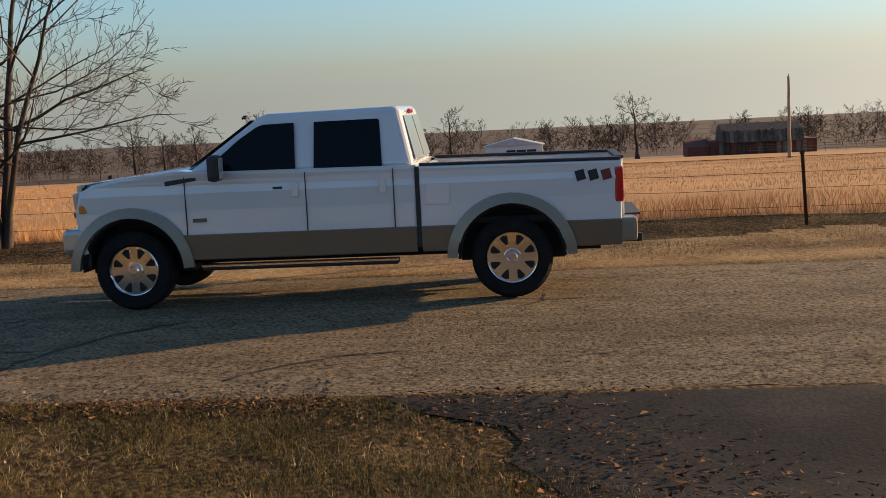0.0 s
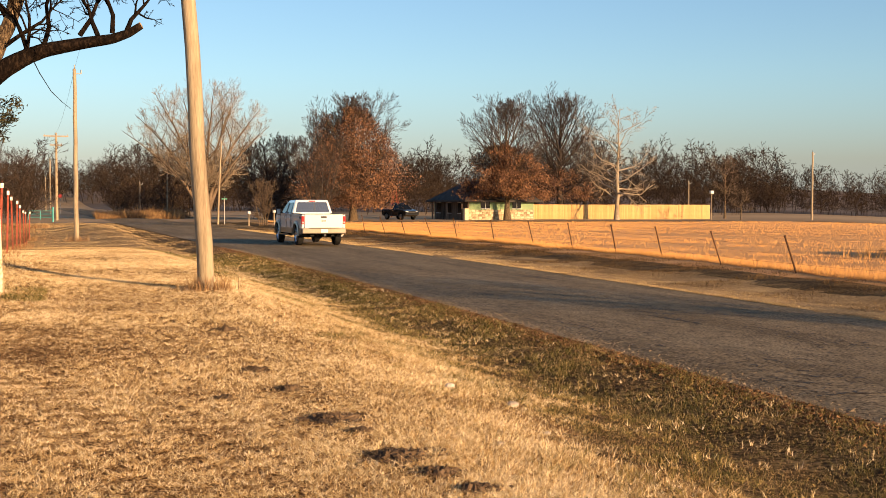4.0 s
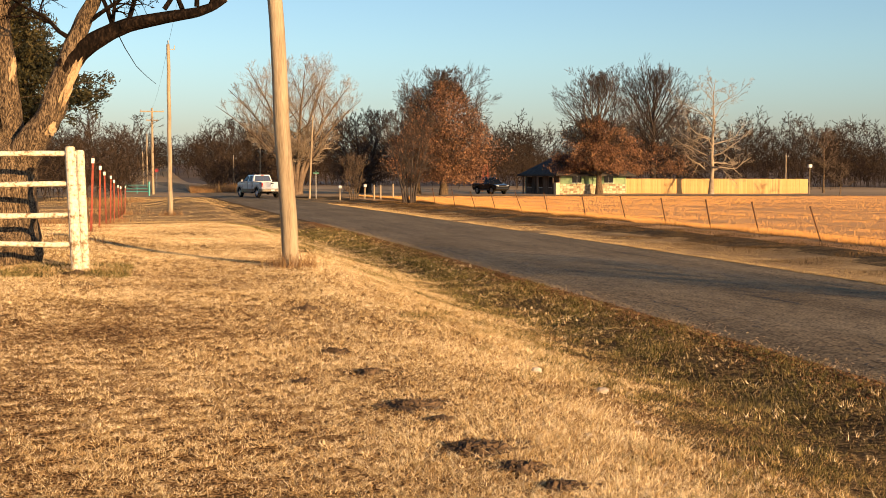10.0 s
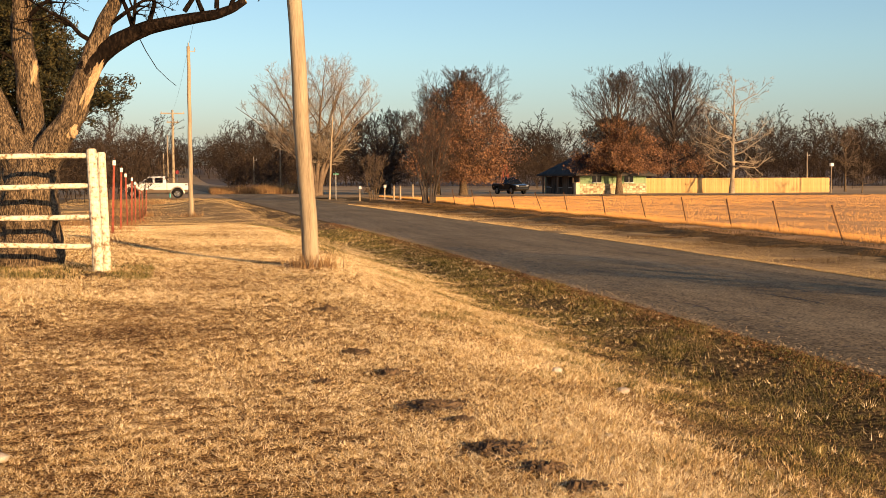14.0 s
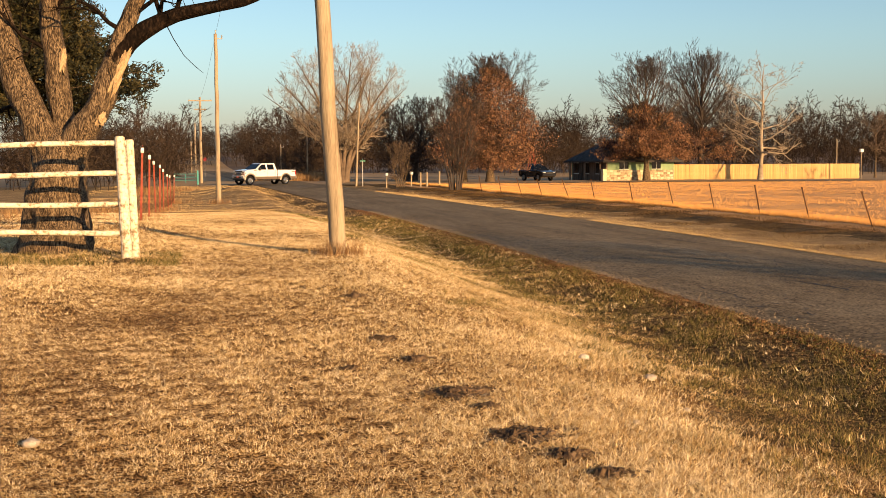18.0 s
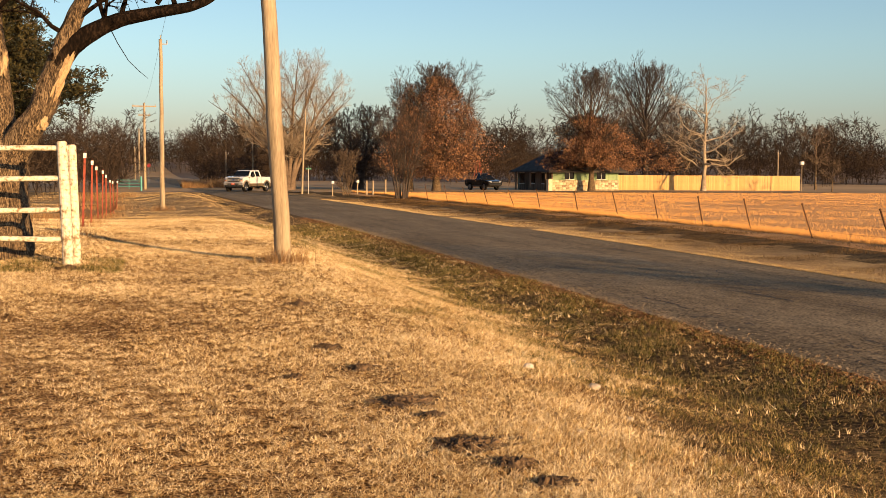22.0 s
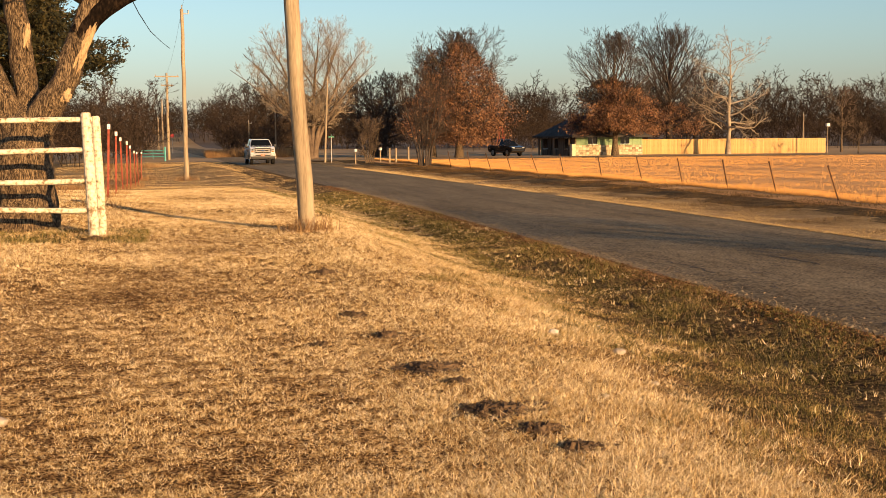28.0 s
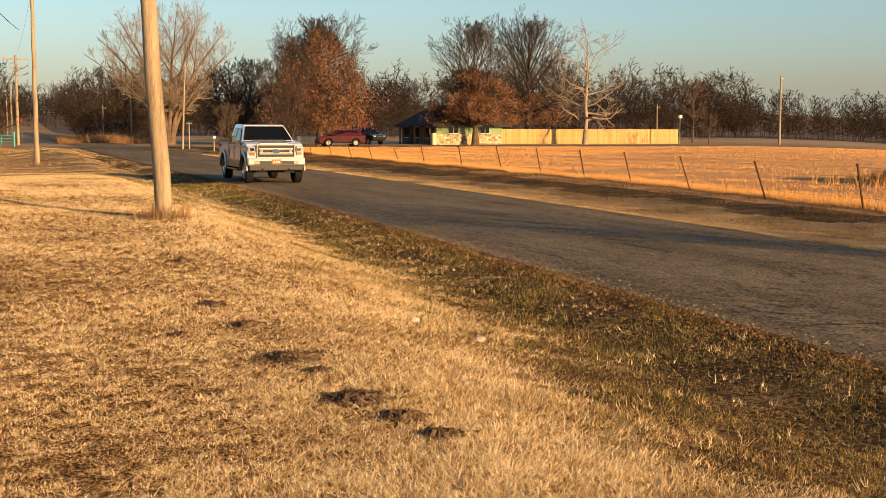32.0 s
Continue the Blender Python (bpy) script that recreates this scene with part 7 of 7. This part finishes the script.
# straw brush tufts round posts, fences and the far verge
tx, ty, th = [], [], []
for x, y, r, m, hh in ([(1.68, 16.45, 0.17, 300, 0.34), (-1.05, 16.1, 0.3, 160, 0.14), (0.37, 65.3, 0.3, 200, 0.5)] + [(x, y, 0.22, 110, 0.28) for x, y in red_posts]                          + [(-2.2 - 3 * rng.rand(), 66 + 30 * rng.rand(), 0.8, 120, 0.6) for _ in range(14)] + [(-2.6 - 5 * rng.rand(), 20 + 36 * rng.rand(), 0.7, 110, 0.4) for _ in range(30)]):
    tx.append(x + rng.normal(0, r, m))
    ty.append(y + rng.normal(0, r, m))
    th.append(hh * (0.4 + 0.8 * rng.rand(m)))
tx, ty, th = np.concatenate(tx), np.concatenate(ty), np.concatenate(th)
blades("brush_tufts", tx, ty, th * 0.7, 0.003 + 0.00013 * np.maximum(ty, 5), 0.9, "brush", "pale dry weeds round posts and fences", 5)
n = 9000
wx = -3.4 + 3.0 * rng.rand(n)
wy = 15.3 + 1.6 * rng.rand(n)
keep = patch_noise(wx, wy, 4.0, 81) + 0.5 * (rng.rand(n) - 0.5) > 0.42
blades("fence_weeds", wx[keep], wy[keep], 0.02 + 0.07 * rng.rand(keep.sum()), np.full(keep.sum(), 0.005), 1.4, "green_blade", "dark green weeds at the foot of the rail fence", 10)
n = 16000
bx = 3.0 + 11 * rng.rand(n)
by = 137 + 12 * rng.rand(n) + 0.4 * bx
lump = patch_noise(bx, by, 0.9, 71)
keep = lump + 0.3 * (rng.rand(n) - 0.5) > 0.42
blades("roadside_brush", bx[keep], by[keep], (0.25 + 0.9 * rng.rand(keep.sum())) * (0.2 + 1.2 * lump[keep]), np.full(keep.sum(), 0.022), 0.7, "brush", "rust-brown brush in the bend of the road", 9, "brush")

# ---- parked cars ----
M["dark_red"] = plain("dark_red_decal", (0.16, 0.02, 0.02), 0.5)
M["back_glass"] = plain("clear_back_glass", (0.035, 0.034, 0.030), 0.06, 0.0, 1.0)
M["back_glass"].node_tree.nodes["Principled BSDF"].inputs["IOR"].default_value = 2.1
M["emblem"] = plain("blue_oval_shape", (0.02, 0.05, 0.14), 0.3, 0.2, 0.5)
truck, truck_wheels = build_truck()
suv, suv_wheels = build_car("red_suv", "maroon sport utility car driving along the side road", "car", "red_paint", "suv", 0.36)
old_car, _ = build_car("red_sedan", "faded red sedan standing in the tall field grass", "car", "faded_red")
old_car.matrix_basis = pose(30.4, 35.6, ground_z(30.4, 35.6) - 0.20, 0, 0, 122)
for x, y, a, paint, nm, lab in ((198.5, 11.5, 0, "white_paint", "white_car", "white car parked in the far farmyard"), (197.5, 0.6, 90, "black_paint", "dark_car", "dark car parked in front of the metal shed"), (197.5, 3.6, 90, "black_paint", "dark_car", "dark car parked in front of the metal shed")):
    c, _ = build_car(nm, lab, "car", paint, "sedan" if paint == "white_paint" else "suv", 0.33)
    c.matrix_basis = pose(x, y, ground_z(x, y), 0, 0, a)
black, _ = build_car("black_pickup", "black pickup parked beside the ranch house", "pickup truck", "black_paint", "pickup", 0.40)
black.matrix_basis = pose(34.6, 127.5, ground_z(34.6, 127.5), 0, 0, 200)


# ---- what moves ----
TRUCK = [  # seconds, x, y, heading to the left of +y
    (0.0, 11.64, 0.85, 0), (0.2, 11.48, 2.95, 0), (0.5, 11.26, 7.20, 0), (0.8, 11.36, 12.19, 0), (1.1, 11.6, 16.4, 0), (1.5, 11.75, 22.8, 0), (2.0, 11.6, 31.8, 1),
    (2.5, 11.3, 39.5, 2), (3.0, 10.9, 46.5, 2), (4.0, 10.45, 54.8, 2), (4.5, 10.15, 62, 2), (6.5, 9.3, 84, 2), (7.0, 9.2, 89, 2), (8.0, 8.95, 99, 2), (8.5, 8.86, 102, 3), (9.0, 8.74, 104, 4), (9.5, 8.6, 106.5, 9), (10.0, 8.25, 109, 18), (10.5, 7.4, 111.4, 30),
    (11.0, 6.15, 113.2, 42), (11.5, 4.4, 114.4, 56), (12.0, 2.75, 115, 68), (12.5, 1.1, 115.2, 78), (13.0, -0.33, 115.2, 84), (14.0, -2.5, 115.3, 88), (14.5, -2.6, 115.3, 88), (15.5, -2.0, 115.3, 89), (16.5, -0.05, 115.2, 90), (17.0, 1.5, 115.2, 95), (17.5, 3.2, 115.2, 108),
    (18.0, 4.7, 115.2, 122), (18.5, 6.0, 115.4, 133), (19.0, 7.1, 115.6, 140), (19.5, 7.6, 115.7, 144), (20.0, 7.8, 115.7, 146), (22.0, 8.45, 115.6, 147), (23.0, 8.2, 115.2, 148), (24.0, 7.0, 114.0, 154), (24.5, 6.5, 113.2, 158), (26.5, 5.8, 108.5, 176),
    (27.0, 6.0, 106.2, 180), (27.5, 6.14, 103.4, 182), (28.0, 6.38, 99.6, 182), (28.5, 6.65, 94.5, 182), (29.0, 6.87, 89, 182), (30.0, 7.25, 75, 182), (31.0, 7.5, 60.0, 182), (31.5, 7.55, 52.0, 181), (32.0, 7.85, 43.5, 181)]
SUV = [(0.0, 460.0, 114.2), (27.5, 84.0, 114.2), (28.0, 74.6, 114.2), (28.5, 66.3, 114.2), (29.0, 59.0, 114.2), (29.5, 52.5, 114.2), (30.0, 46.6, 114.2), (30.5, 40.8, 114.2), (31.0, 36.0, 114.2), (31.5, 31.5, 114.2), (32.0, 28.3, 114.2)]


def roll_wheels(wheels, r, rows):
    """Turns each wheel by the way gone; rows of (seconds, metres gone)."""
    for hub, base, side_sign in wheels:
        keys = []
        for t, s in rows:
            keys.append((t, base @ pose(0, 0, 0, -side_sign * math.degrees(s / r), 0, 0)))
        walk(hub, keys)


def fine_way(rows, r):
    """The way gone, cut so finely that a wheel never turns 90 degrees between two rows."""
    out, gone = [(rows[0][0], 0.0)], 0.0
    for (t0, x0, y0, s0), (t1, x1, y1, s1) in zip(rows, rows[1:]):
        d = math.hypot(x1 - x0, y1 - y0) * s1
        n = max(1, math.ceil(abs(d) / r / radians(80)))
        for k in range(1, n + 1):
            out.append((t0 + (t1 - t0) * k / n, gone + d * k / n))
        gone += d
    return out


def motions():
    walk(truck, [(t, pose(x, y, 0.05 if y < 112 else 0.04, 0, 0, a)) for t, x, y, a in TRUCK])
    rows = [(t, x, y, -1 if 14.5 < t <= 22.0 else 1) for t, x, y, _ in TRUCK]
    roll_wheels(truck_wheels, 0.415, fine_way(rows, 0.415))
    walk(suv, [(t, pose(x, y, 0.04, 0, 0, 90)) for t, x, y in SUV])
    roll_wheels(suv_wheels, 0.36, fine_way([(t, x, y, 1) for t, x, y in SUV if t >= 27.5 or t == 0.0][1:], 0.36))


motions()
